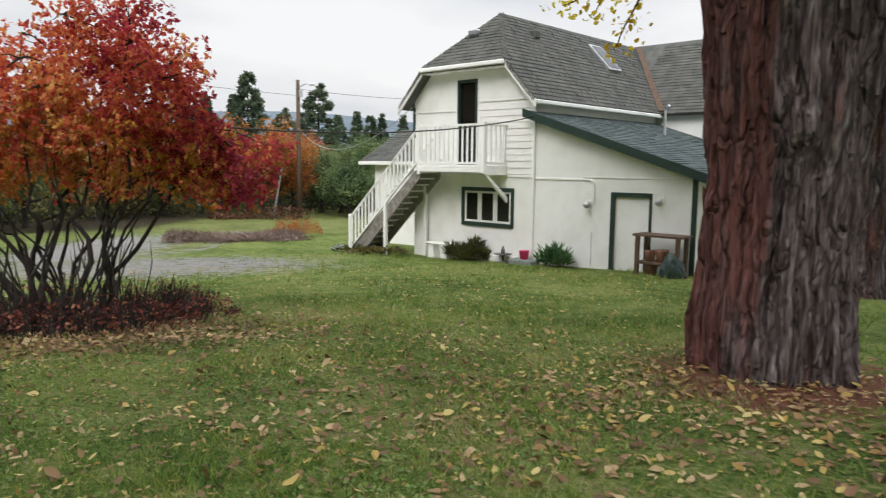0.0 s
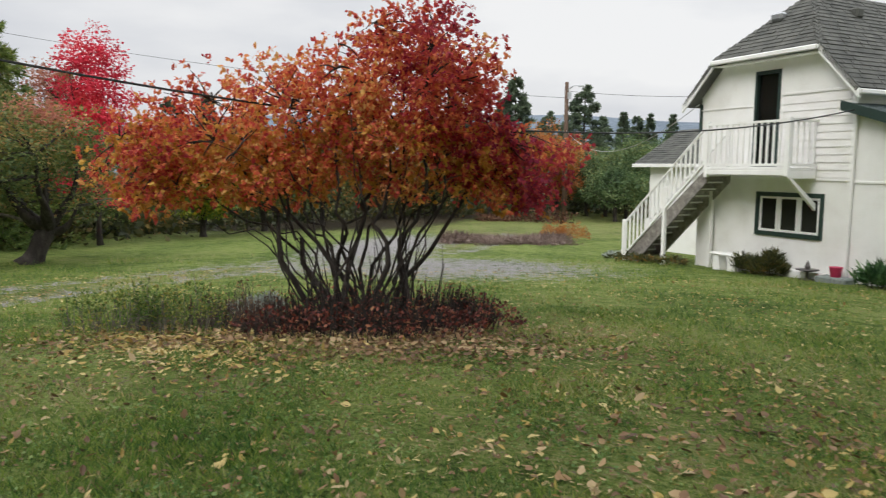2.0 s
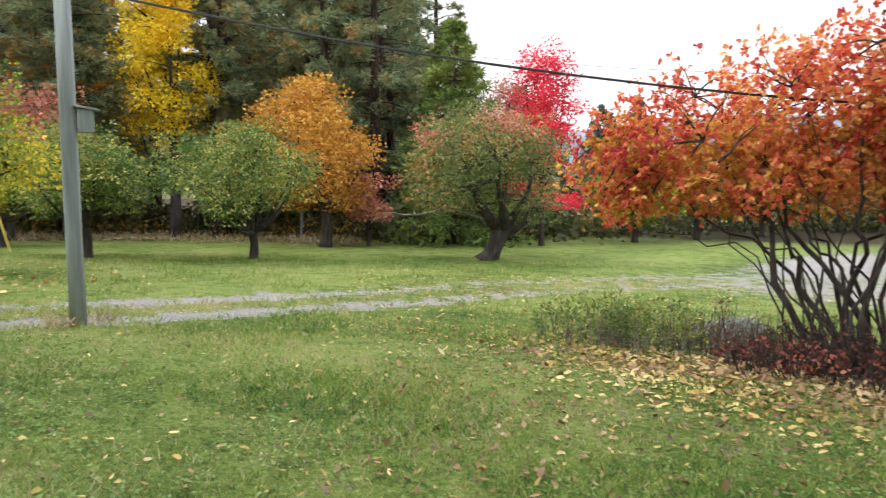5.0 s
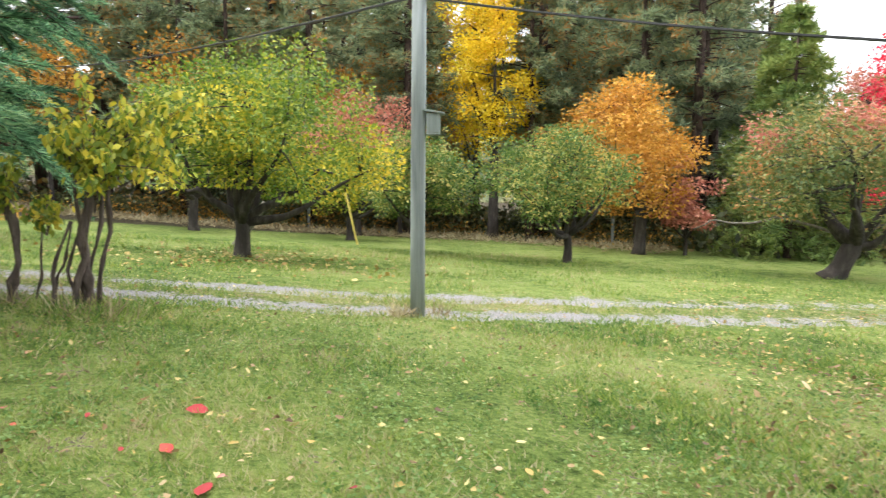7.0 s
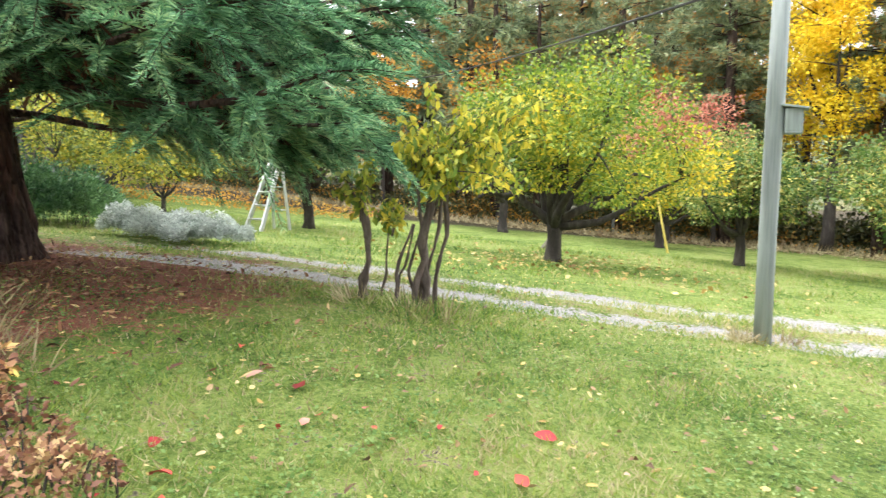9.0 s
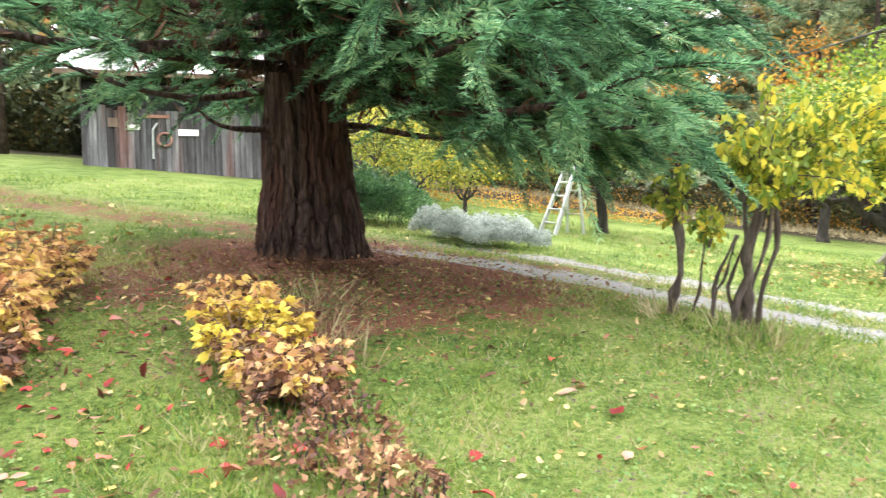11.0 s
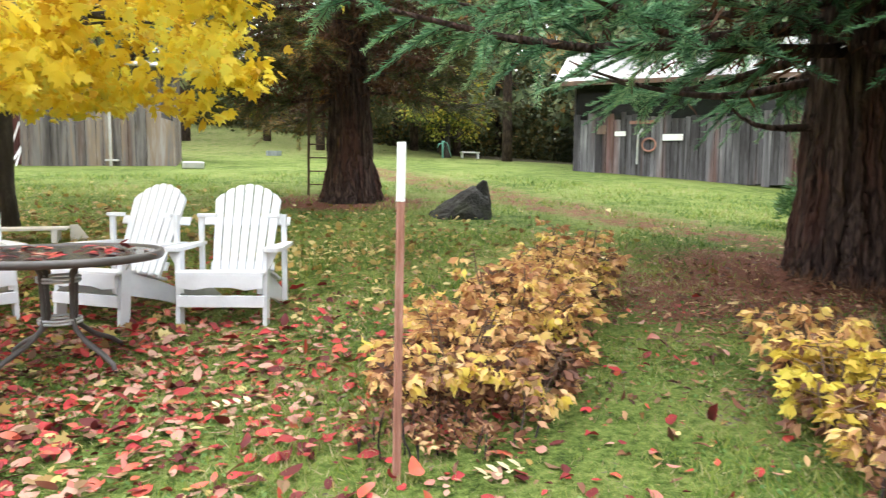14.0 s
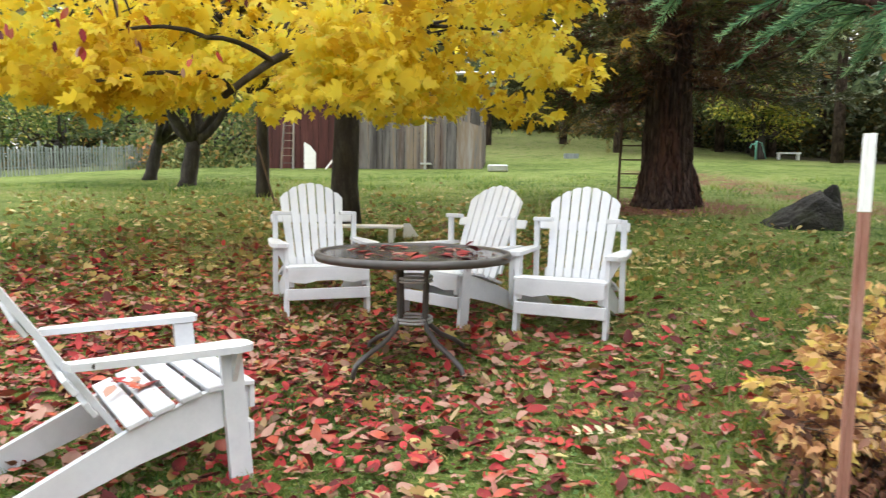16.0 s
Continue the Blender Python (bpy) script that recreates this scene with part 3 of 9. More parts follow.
def build_ground():
    rings = np.concatenate([[0.0], 0.25 * 1.0445 ** np.arange(0, 181)])
    turns = 400
    ang = np.linspace(0, 2 * np.pi, turns, endpoint=False)
    r, a = np.meshgrid(rings[1:], ang, indexing="ij")
    x, y = (-1.5 + r * np.cos(a)).ravel(), (0.5 + r * np.sin(a)).ravel()
    x, y = np.r_[-1.5, x], np.r_[0.5, y]
    z = ground_z(x, y)
    far = np.hypot(x + 1.5, y - 0.5)
    lump = np.array([noise.noise(Vector((px * 0.9, py * 0.9, 0.3))) for px, py in zip(x, y)])
    z = z + 0.02 * lump * (far < 40)
    rut = np.abs(track_side(x, y) - 0.72)
    z = z - 0.05 * (1 - smooth_step(0.15, 0.5, rut))
    k = len(rings) - 1
    i, j = np.meshgrid(np.arange(k - 1), np.arange(turns), indexing="ij")
    q = np.stack([1 + i * turns + j, 1 + (i + 1) * turns + j, 1 + (i + 1) * turns + (j + 1) % turns, 1 + i * turns + (j + 1) % turns], -1).reshape(-1, 4)
    faces = [tuple(f) for f in q.tolist()] + [(0, 1 + n_, 1 + (n_ + 1) % turns) for n_ in range(turns)]
    me = bpy.data.meshes.new("ground")
    me.from_pydata(np.stack([x, y, z], -1).tolist(), [], faces)
    me.shade_smooth()
    south = smooth_step(-3.0, -6.5, y)
    gravel = 1.25 * (1 - smooth_step(0.22, 0.46, rut)) * smooth_step(-7.0, -3.5, y) * (1 - 0.55 * smooth_step(3.0, 8.0, y))
    gravel = np.maximum(gravel, 0.72 * blob(x, y, -6.8, 16.0, 5.6, 3.6, 0.3))
    gravel = np.maximum(gravel, 0.85 * blob(x, y, -11.0, 22.0, 2.4, 8.0, 0.2))
    needles = np.maximum.reduce([blob(x, y, -7.9, -5.3, 2.5, 2.3), blob(x, y, -8.2, -3.5, 2.4, 1.6, 0.3), 0.85 * blob(x, y, -6.6, -3.3, 1.7, 1.2), 0.85 * blob(x, y, -6.2, -5.2, 1.5, 1.3), blob(x, y, -4.7, -12.6, 1.9, 1.4), 0.5 * (1 - smooth_step(0.5, 1.3, track_side(x, y))) * south, 0.9 * blob(x, y, 2.6, 5.4, 1.5, 1.4), 0.9 * blob(x, y, -4.3, 7.8, 1.9, 1.9)])
    dry = np.clip(0.45 * blob(x, y, 0.3, 3.4, 3.6, 2.6) + 0.55 * smooth_step(24, 34, far) + 0.6 * (1 - smooth_step(0.6, 1.9, track_side(x, y))), 0, 1)
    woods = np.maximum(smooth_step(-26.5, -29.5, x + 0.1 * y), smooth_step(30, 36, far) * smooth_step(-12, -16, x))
    for key, vals in (("gravel", gravel), ("needles", needles), ("dry", dry), ("woods", woods)):
        me.attributes.new(key, "FLOAT", "POINT").data.foreach_set("value", np.asarray(vals, np.float32))
    m, n, l, bsdf = nodes_of("lawn")
    big, mid, fine = noise_node(n, l, 0.45, 4.0), noise_node(n, l, 3.4, 7.0), noise_node(n, l, 26.0, 6.0)
    grain = noise_node(n, l, 110.0, 3.0)
    g = ramp(n, [(0.30, (0.036, 0.062, 0.013)), (0.42, (0.104, 0.155, 0.03)), (0.54, (0.18, 0.236, 0.058)), (0.64, (0.25, 0.292, 0.084)), (0.74, (0.30, 0.245, 0.12))])
    f = math_node(n, l, "MULTIPLY_ADD", big.outputs["Fac"], 0.40)
    f2 = math_node(n, l, "MULTIPLY_ADD", mid.outputs["Fac"], 0.50)
    f3 = math_node(n, l, "MULTIPLY_ADD", fine.outputs["Fac"], 0.60)
    l.new(f2, f.node.inputs[2])
    l.new(f3, f2.node.inputs[2])
    f4 = math_node(n, l, "MULTIPLY_ADD", grain.outputs["Fac"], 0.40)
    f4.node.inputs[2].default_value = -0.45
    l.new(f4, f3.node.inputs[2])
    l.new(f, g.inputs["Fac"])

    def zone(key, lo=0.35, hi=0.65):
        at = n.new("ShaderNodeAttribute")
        at.attribute_name = key
        s = math_node(n, l, "MULTIPLY_ADD", mid.outputs["Fac"], 1.6)
        s.node.inputs[2].default_value = -0.8
        s2 = math_node(n, l, "MULTIPLY_ADD", fine.outputs["Fac"], 1.8)
        s2.node.inputs[2].default_value = -0.9
        v = math_node(n, l, "ADD", math_node(n, l, "ADD", at.outputs["Fac"], s), s2)
        mr = n.new("ShaderNodeMapRange")
        mr.inputs["From Min"].default_value, mr.inputs["From Max"].default_value = lo, hi
        l.new(v, mr.inputs["Value"])
        return mr.outputs["Result"]

    straw = ramp(n, [(0.3, (0.12, 0.11, 0.045)), (0.7, (0.30, 0.25, 0.13))])
    l.new(fine.outputs["Fac"], straw.inputs["Fac"])
    stone = ramp(n, [(0.3, (0.16, 0.15, 0.145)), (0.5, (0.30, 0.285, 0.28)), (0.72, (0.48, 0.46, 0.45))])
    l.new(grain.outputs["Fac"], stone.inputs["Fac"])
    duff = ramp(n, [(0.3, (0.05, 0.022, 0.016)), (0.5, (0.20, 0.078, 0.052)), (0.7, (0.34, 0.155, 0.10))])
    l.new(grain.outputs["Fac"], duff.inputs["Fac"])
    # very dark brown, used where the woods mask is set
    woods_floor = ramp(n, [(0.3, (0.02, 0.016, 0.010)), (0.7, (0.07, 0.055, 0.03))])
    l.new(fine.outputs["Fac"], woods_floor.inputs["Fac"])
    col = mix_col(n, l, math_node(n, l, "MULTIPLY", zone("dry", 0.3, 0.9), 0.75), g.outputs["Color"], straw.outputs["Color"])
    col = mix_col(n, l, zone("needles"), col, duff.outputs["Color"])
    col = mix_col(n, l, zone("gravel"), col, stone.outputs["Color"])
    col = mix_col(n, l, zone("woods"), col, woods_floor.outputs["Color"])
    l.new(col, bsdf.inputs["Base Color"])
    bsdf.inputs["Roughness"].default_value, bsdf.inputs["Specular IOR Level"].default_value = 0.95, 0.15
    add_bump(n, l, bsdf, math_node(n, l, "ADD", fine.outputs["Fac"], grain.outputs["Fac"]), 1.0, 0.035)
    me.materials.append(m)
    return tagged(new("ground", me), "sloping autumn lawn with worn gravel wheel tracks and needle litter", "ground", kind="structure")


build_ground()

# ---- the white house ----
HOUSE_AT = (2.2, 17.54)
HOUSE_TURN = -math.radians(43)  # the gable wall runs along local x; local y goes back into the house; heights are absolute
house = thing("house", (*HOUSE_AT, 0.0), "old white wooden house with clipped gable roof and dark green trim", "house", turn=HOUSE_TURN)
RX0, RX1, RZ0, RZ1 = -4.5, 0.3, 2.75, 5.29  # roof eaves and ridge
RMID = (RX0 + RX1) / 2
WX0, WX1, WTH, BASE, BACK = -4.2, 0.0, 0.16, -1.75, 13.0


def roof_z(x):
    return RZ1 - (RZ1 - RZ0) * abs(x - RMID) / (RX1 - RMID)


def wall_with_holes(shape, x0, x1, z0, z1, holes, y0, y1, top=None):
    """An upright wall along x, cut into blocks round its holes (x0, x1, z0, z1)."""
    xs = sorted({x0, x1, *[h[0] for h in holes], *[h[1] for h in holes]})
    for a, b in zip(xs, xs[1:]):
        cuts = sorted((h[2], h[3]) for h in holes if h[0] <= a and h[1] >= b)
        z = z0
        for lo, hi in cuts + [(None, None)]:
            if lo is None:
                t0, t1 = (top(a), top(b)) if top else (z1, z1)
                shape.prism([(a, z), (b, z), (b, t1), (a, t0)], y0, y1)
            elif lo > z:
                shape.prism([(a, z), (b, z), (b, lo), (a, lo)], y0, y1)
            z = hi


def gable_top(x):
    return min(3.78, roof_z(x) - 0.1)


DOOR_UP, WIN = (-2.55, -1.84, 1.15, 3.40), (-2.26, -0.66, -0.37, 0.46)
s = Shape()
cuts = [-3.42, -0.78]
xs = sorted([WX0, WX1, DOOR_UP[0], DOOR_UP[1], WIN[0], WIN[1], *cuts])
for a, b in zip(xs, xs[1:]):
    hs = [h for h in (DOOR_UP, WIN) if h[0] <= a and h[1] >= b]
    z = BASE
    for h in sorted(hs, key=lambda q: q[2]):
        s.prism([(a, z), (b, z), (b, h[2]), (a, h[2])], 0, WTH)
        z = h[3]
    s.prism([(a, z), (b, z), (b, gable_top(b)), (a, gable_top(a))], 0, WTH)
fw = s.mesh("front_wall", M["paint"])
wb = bmesh.new()
wb.from_mesh(fw)
bmesh.ops.remove_doubles(wb, verts=wb.verts, dist=0.001)
wb.to_mesh(fw)
wb.free()
part("front_wall", fw, house, "white painted gable wall")
Shape().box((WX0, WTH, BASE), (WX0 + WTH, BACK, 2.95)).part("side_wall", M["paint"], house)
Shape().box((WX1 - WTH, WTH, BASE), (WX1, 6.6, 2.95)).part("side_wall", M["paint"], house)
Shape().box((WX0, BACK - WTH, BASE), (WX1, BACK, 2.95)).part("back_wall", M["paint"], house)

# lapped boards right of the upper door, and a band below
for k in range(11):
    z = 0.92 + k * 0.165
    b = Shape()
    b.solid([(-1.74, -0.03, z), (-0.02, -0.03, z), (-0.02, -0.012, z + 0.16), (-1.74, -0.012, z + 0.16), (-1.74, 0.0, z), (-0.02, 0.0, z), (-0.02, 0.0, z + 0.16), (-1.74, 0.0, z + 0.16)],
            [(0, 1, 2, 3), (4, 7, 6, 5), (0, 4, 5, 1), (3, 2, 6, 7), (0, 3, 7, 4), (1, 5, 6, 2)])
    b.part("board", M["siding"], house)
Shape().box((WX0, -0.035, 0.84), (0.0, 0.0, 0.90), 0.008).part("belt_trim", M["paint"], house)
Shape().box((-4.19, -0.03, 2.58), (-2.62, 0.0, 2.62), 0.006).part("trim_board", M["siding"], house)
Shape().box((-1.74, -0.034, 2.78), (-0.02, 0.0, 2.83), 0.006).part("trim_board", M["siding"], house)
Shape().box((-0.05, -0.03, -1.4), (0.05, 0.0, 2.7), 0.006).part("corner_board", M["paint"], house)
Shape().box((-4.25, -0.03, 1.9), (-4.16, 0.03, 2.75), 0.006).part("corner_board", M["green"], house, "dark green corner board")


def shingle_rows(shape, p0, u, v, width, length, row=0.15, tab=0.3, inset0=0.0, inset1=0.0, seed=0):
    """Shingle tabs on a plane from p0: rows climb along v, tabs run along u. insets narrow the rows towards the top."""
    rng = random.Random(seed)
    nrm = u.cross(v).normalized()
    count = int(length / row)
    for k in range(count):
        t = k / count
        a, b = inset0 * t, width - inset1 * t
        x = a - rng.uniform(0, tab)
        while x < b:
            x0, x1 = max(x, a), min(x + tab * rng.uniform(0.85, 1.15), b)
            x += tab
            if x1 - x0 < 0.04:
                continue
            h = rng.uniform(0.014, 0.026)
            q = [p0 + u * x0 + v * (k * row), p0 + u * (x1 - 0.008) + v * (k * row), p0 + u * (x1 - 0.008) + v * ((k + 1) * row + 0.03), p0 + u * x0 + v * ((k + 1) * row + 0.03)]
            lift = [nrm * h, nrm * h, nrm * 0.003, nrm * 0.003]
            shape.solid([*q, *[a_ + b_ for a_, b_ in zip(q, lift)]], [(4, 5, 6, 7), (0, 4, 7, 3), (1, 2, 6, 5), (0, 1, 5, 4)])


# main roof: two slopes and the clipped front
FRONT, RIDGE0, CLIP_Z = -0.4, 1.25, 3.76
CX = 1.45  # half width of the clipped edge
roof = thing_roof = None
deck = Shape()
rise = (RX1 - RMID)
pts = {
    "el0": (RX0, FRONT, RZ0), "el1": (RX0, BACK + 0.3, RZ0), "er0": (RX1, FRONT, RZ0), "er1": (RX1, BACK + 0.3, RZ0),
    "cl": (RMID - CX, FRONT, CLIP_Z), "cr": (RMID + CX, FRONT, CLIP_Z), "r0": (RMID, RIDGE0, RZ1), "r1": (RMID, BACK + 0.3, RZ1),
}
P = {k: Vector(v) for k, v in pts.items()}


def slab(shape, corners, thick=0.1):
    c = [Vector(p) for p in corners]
    nrm = (c[1] - c[0]).cross(c[2] - c[0]).normalized()
    k = len(c)
    shape.solid([*c, *[p - nrm * thick for p in c]], [tuple(range(k)), tuple(range(2 * k - 1, k - 1, -1))] + [(i, i + k, (i + 1) % k + k, (i + 1) % k) for i in range(k)])


slab(deck, [P["er0"], P["er1"], P["r1"], P["r0"], P["cr"]])
slab(deck, [P["el1"], P["el0"], P["cl"], P["r0"], P["r1"]])
slab(deck, [P["cl"], P["cr"], P["r0"]])
main_roof = deck.part("roof", M["shingle"], house, "grey shingle roof with a clipped front")
tabs = Shape()
slope = (P["r1"] - P["er1"])
lower = (P["cr"] - P["er0"]).length
shingle_rows(tabs, P["er0"].copy(), Vector((0, 1, 0)), slope.normalized(), BACK + 0.7, lower, seed=1)
d_up = slope.normalized()
shingle_rows(tabs, P["er0"] + d_up * lower, Vector((0, 1, 0)), d_up, BACK + 0.7, slope.length - lower, inset0=RIDGE0 - FRONT, seed=2)
lv = (P["r1"] - P["el1"]).normalized()
shingle_rows(tabs, P["el1"].copy(), Vector((0, -1, 0)), lv, BACK + 0.7, (P["r1"] - P["el1"]).length * 0.4, seed=3)
fv = P["r0"] - (P["cl"] + P["cr"]) / 2
shingle_rows(tabs, P["cl"].copy(), Vector((1, 0, 0)), fv.normalized(), 2 * CX, fv.length, inset0=CX, inset1=CX, seed=4)
tagged(tabs.part("shingles", M["shingle"], main_roof), kind="stuff")

# barge boards and fascia
for sgn, e, c in ((1, P["er0"], P["cr"]), (-1, P["el0"], P["cl"])):
    fa = Shape()
    d = Vector((0, 0, -0.2))
    fa.solid([e, c, c + d, e + d, *[q + Vector((0, 0.05, 0)) for q in (e, c, c + d, e + d)]], [(0, 1, 2, 3), (7, 6, 5, 4), (0, 4, 5, 1), (3, 2, 6, 7), (1, 5, 6, 2), (0, 3, 7, 4)])
    fa.part("barge_board", M["paint"], house)
Shape().box((RMID - CX, FRONT - 0.09, CLIP_Z - 0.12), (RMID + CX, FRONT, CLIP_Z - 0.01), 0.02).part("gutter", M["paint"], house)
so = Shape()
slab(so, [P["cl"] + Vector((0, 0.02, -0.14)), P["cr"] + Vector((0, 0.02, -0.14)), P["cr"] + Vector((0, 0.42, -0.12)), P["cl"] + Vector((0, 0.42, -0.12))], 0.03)
so.part("soffit", M["paint"], house)
Shape().box((RX1 - 0.06, FRONT + 0.05, RZ0 - 0.12), (RX1 + 0.03, 6.5, RZ0 - 0.015), 0.02).part("gutter", M["paint"], house)

# skylights and roof vents
for yy, up, w_, h_, mat in ((5.0, 1.75, 0.75, 1.15, "dark"), (0.7, 0.0, 0, 0, "")):
    if not mat:
        continue
    o = P["er0"] + d_up * up + Vector((0, yy - FRONT, 0))
    nrm = Vector((0, 1, 0)).cross(d_up).normalized()
    fr = Shape()
    u_, v_ = Vector((0, 1, 0)), d_up
    m4 = Matrix((( u_.x, v_.x, nrm.x, o.x), (u_.y, v_.y, nrm.y, o.y), (u_.z, v_.z, nrm.z, o.z), (0, 0, 0, 1)))
    fr.box((0, 0, 0.0), (w_, h_, 0.09), 0.01, m4)
    sk = fr.part("skylight", M["tin"], house, "metal framed skylight")
    Shape().box((0.08, 0.08, 0.085), (w_ - 0.08, h_ - 0.08, 0.1), 0.004, m4).part("pane", M["dark"], sk)
for yy, up in ((2.1, 2.75), (8.6, 2.4)):
    o = P["er0"] + d_up * up + Vector((0, yy - FRONT, 0))
    Shape().box((o.x - 0.14, o.y - 0.14, o.z - 0.1), (o.x + 0.14, o.y + 0.14, o.z + 0.16), 0.05).part("roof_vent", M["shingle"], house)
o = P["cl"].lerp(P["r0"], 0.62) + Vector((0.2, -0.05, 0))
Shape().box((o.x - 0.16, o.y - 0.16, o.z - 0.1), (o.x + 0.16, o.y + 0.1, o.z + 0.1), 0.05).part("roof_vent", M["tin"], house)

# cross wing behind
cw = Shape()
CY0, CYM, CY1, CXE = 6.4, 8.8, 11.2, 7.5
slab(cw, [(RMID, CY0 - 0.3, RZ0), (CXE, CY0 - 0.3, RZ0), (CXE, CYM, 5.33), (RMID, CYM, 5.33)])
slab(cw, [(CXE, CY1 + 0.3, RZ0), (RMID, CY1 + 0.3, RZ0), (RMID, CYM, 5.33), (CXE, CYM, 5.33)])
wing_roof = cw.part("roof", M["shingle"], house)
tabs = Shape()
cv = Vector((0, CYM - CY0 + 0.3, 5.33 - RZ0))
shingle_rows(tabs, Vector((RMID + 1.2, CY0 - 0.3, RZ0)), Vector((1, 0, 0)), cv.normalized(), CXE - RMID - 1.2, cv.length, seed=5)
tagged(tabs.part("shingles", M["shingle"], wing_roof), kind="stuff")
s = Shape()
s.box((0, CY0, BASE), (CXE - 0.3, CY0 + WTH, 2.85))
s.prism([(CY0, BASE), (CY1, BASE), (CY1, 2.85), (CYM, 5.2), (CY0, 2.85)], -(CXE - 0.3), -(CXE - 0.3) + WTH, Matrix.Rotation(math.radians(90), 4, "Z"))
s.part("wing_wall", M["paint"], house)
val = Shape()
slab(val, [(0.25, CY0 - 0.32, RZ0 + 0.1), (0.45, CY0 - 0.32, RZ0 + 0.1), (RMID + 0.3, CYM - 0.1, 5.31), (RMID + 0.1, CYM - 0.1, 5.31)], 0.02)
val.part("valley_flashing", M["brown_wood"], house, "rusty valley flashing")

# lean-to
LX1 = 4.2
s = Shape()
DOOR = (2.32, 3.16, -1.5, 0.46)


def lean_top(x):
    return 2.42 - (2.42 - 1.02) * x / 4.3


wall_with_holes(s, 0.0, LX1, BASE, 0, [DOOR], 0.0, WTH, lambda x: lean_top(x) - 0.06)
s.box((LX1 - WTH, WTH, BASE), (LX1, 9.0, 1.0))
s.part("lean_to_wall", M["paint"], house, "smooth white lean-to wall")
deck = Shape()
slab(deck, [(4.5, -0.3, lean_top(4.5) + 0.06), (4.5, 9.2, lean_top(4.5) + 0.06), (0.0, 9.2, lean_top(0) + 0.06), (0.0, -0.3, lean_top(0) + 0.06)], 0.07)
lean_roof = deck.part("lean_to_roof", M["shingle_green"], house, "low lean-to roof of green-grey shingles")
tabs = Shape()
lv = Vector((-4.5, 0, lean_top(0) - lean_top(4.5)))
shingle_rows(tabs, Vector((4.5, -0.3, lean_top(4.5) + 0.06)), Vector((0, 1, 0)), lv.normalized(), 9.5, lv.length, seed=6)
tagged(tabs.part("shingles", M["shingle_green"], lean_roof), kind="stuff")
fa = Shape()
d = Vector((0, 0, -0.2))
e, c = Vector((4.55, -0.34, lean_top(4.55) + 0.07)), Vector((-0.12, -0.34, lean_top(-0.12) + 0.07))
fa.solid([e, c, c + d, e + d, *[q + Vector((0, 0.04, 0)) for q in (e, c, c + d, e + d)]], [(0, 1, 2, 3), (7, 6, 5, 4), (0, 4, 5, 1), (3, 2, 6, 7), (1, 5, 6, 2), (0, 3, 7, 4)])
fa.part("green_fascia", M["green"], house, "dark green fascia board")
Shape().box((4.5, -0.3, lean_top(4.5) - 0.1), (4.58, 9.2, lean_top(4.5) + 0.05), 0.02).part("gutter", M["tin"], house)
Shape().box((LX1 - 0.08, -0.03, -1.4), (LX1 + 0.03, 0.02, 1.0), 0.006).part("corner_board", M["green"], house)
Shape().box((0.05, -0.025, 0.8), (1.45, 0.0, 0.86), 0.01).part("belt_trim", M["paint"], house)
Shape().box((1.45, -0.02, 0.87), (LX1 - 0.1, 0.0, 0.90), 0.004).part("belt_trim", M["siding"], house)

# lean-to door
dr = Shape().box((DOOR[0], 0.05, DOOR[2]), (DOOR[1], 0.10, DOOR[3]), 0.004).part("door", M["paint"], house, "plain white door in a dark green frame")
fr = Shape()
for a, b in (((DOOR[0] - 0.11, -0.03, DOOR[2]), (DOOR[0], 0.05, DOOR[3] + 0.1)), ((DOOR[0], -0.03, DOOR[3]), (DOOR[1], 0.05, DOOR[3] + 0.1)), ((DOOR[1], -0.03, DOOR[2]), (DOOR[1] + 0.06, 0.05, DOOR[3] + 0.1))):
    fr.box(a, b, 0.005)
fr.part("door_frame", M["green"], dr)
Shape().box((DOOR[1] - 0.1, 0.0, -0.55), (DOOR[1] - 0.05, 0.05, -0.42), 0.012).part("door_handle", M["brown_metal"], dr)

# upper door
dr = Shape().box((DOOR_UP[0], 0.07, DOOR_UP[2]), (DOOR_UP[1], 0.11, DOOR_UP[3]), 0.003).part("door", M["dark"], house, "dark glazed upper door")
fr = Shape()
for a, b in (((DOOR_UP[0], -0.02, DOOR_UP[2]), (DOOR_UP[0] + 0.07, 0.07, DOOR_UP[3])), ((DOOR_UP[1] - 0.07, -0.02, DOOR_UP[2]), (DOOR_UP[1], 0.07, DOOR_UP[3])), ((DOOR_UP[0] + 0.07, -0.02, DOOR_UP[3] - 0.08), (DOOR_UP[1] - 0.07, 0.07, DOOR_UP[3])), ((DOOR_UP[0] + 0.07, -0.005, 2.1), (DOOR_UP[1] - 0.07, 0.06, 2.16))):
    fr.box(a, b, 0.004)
fr.part("door_frame", M["green"], dr)

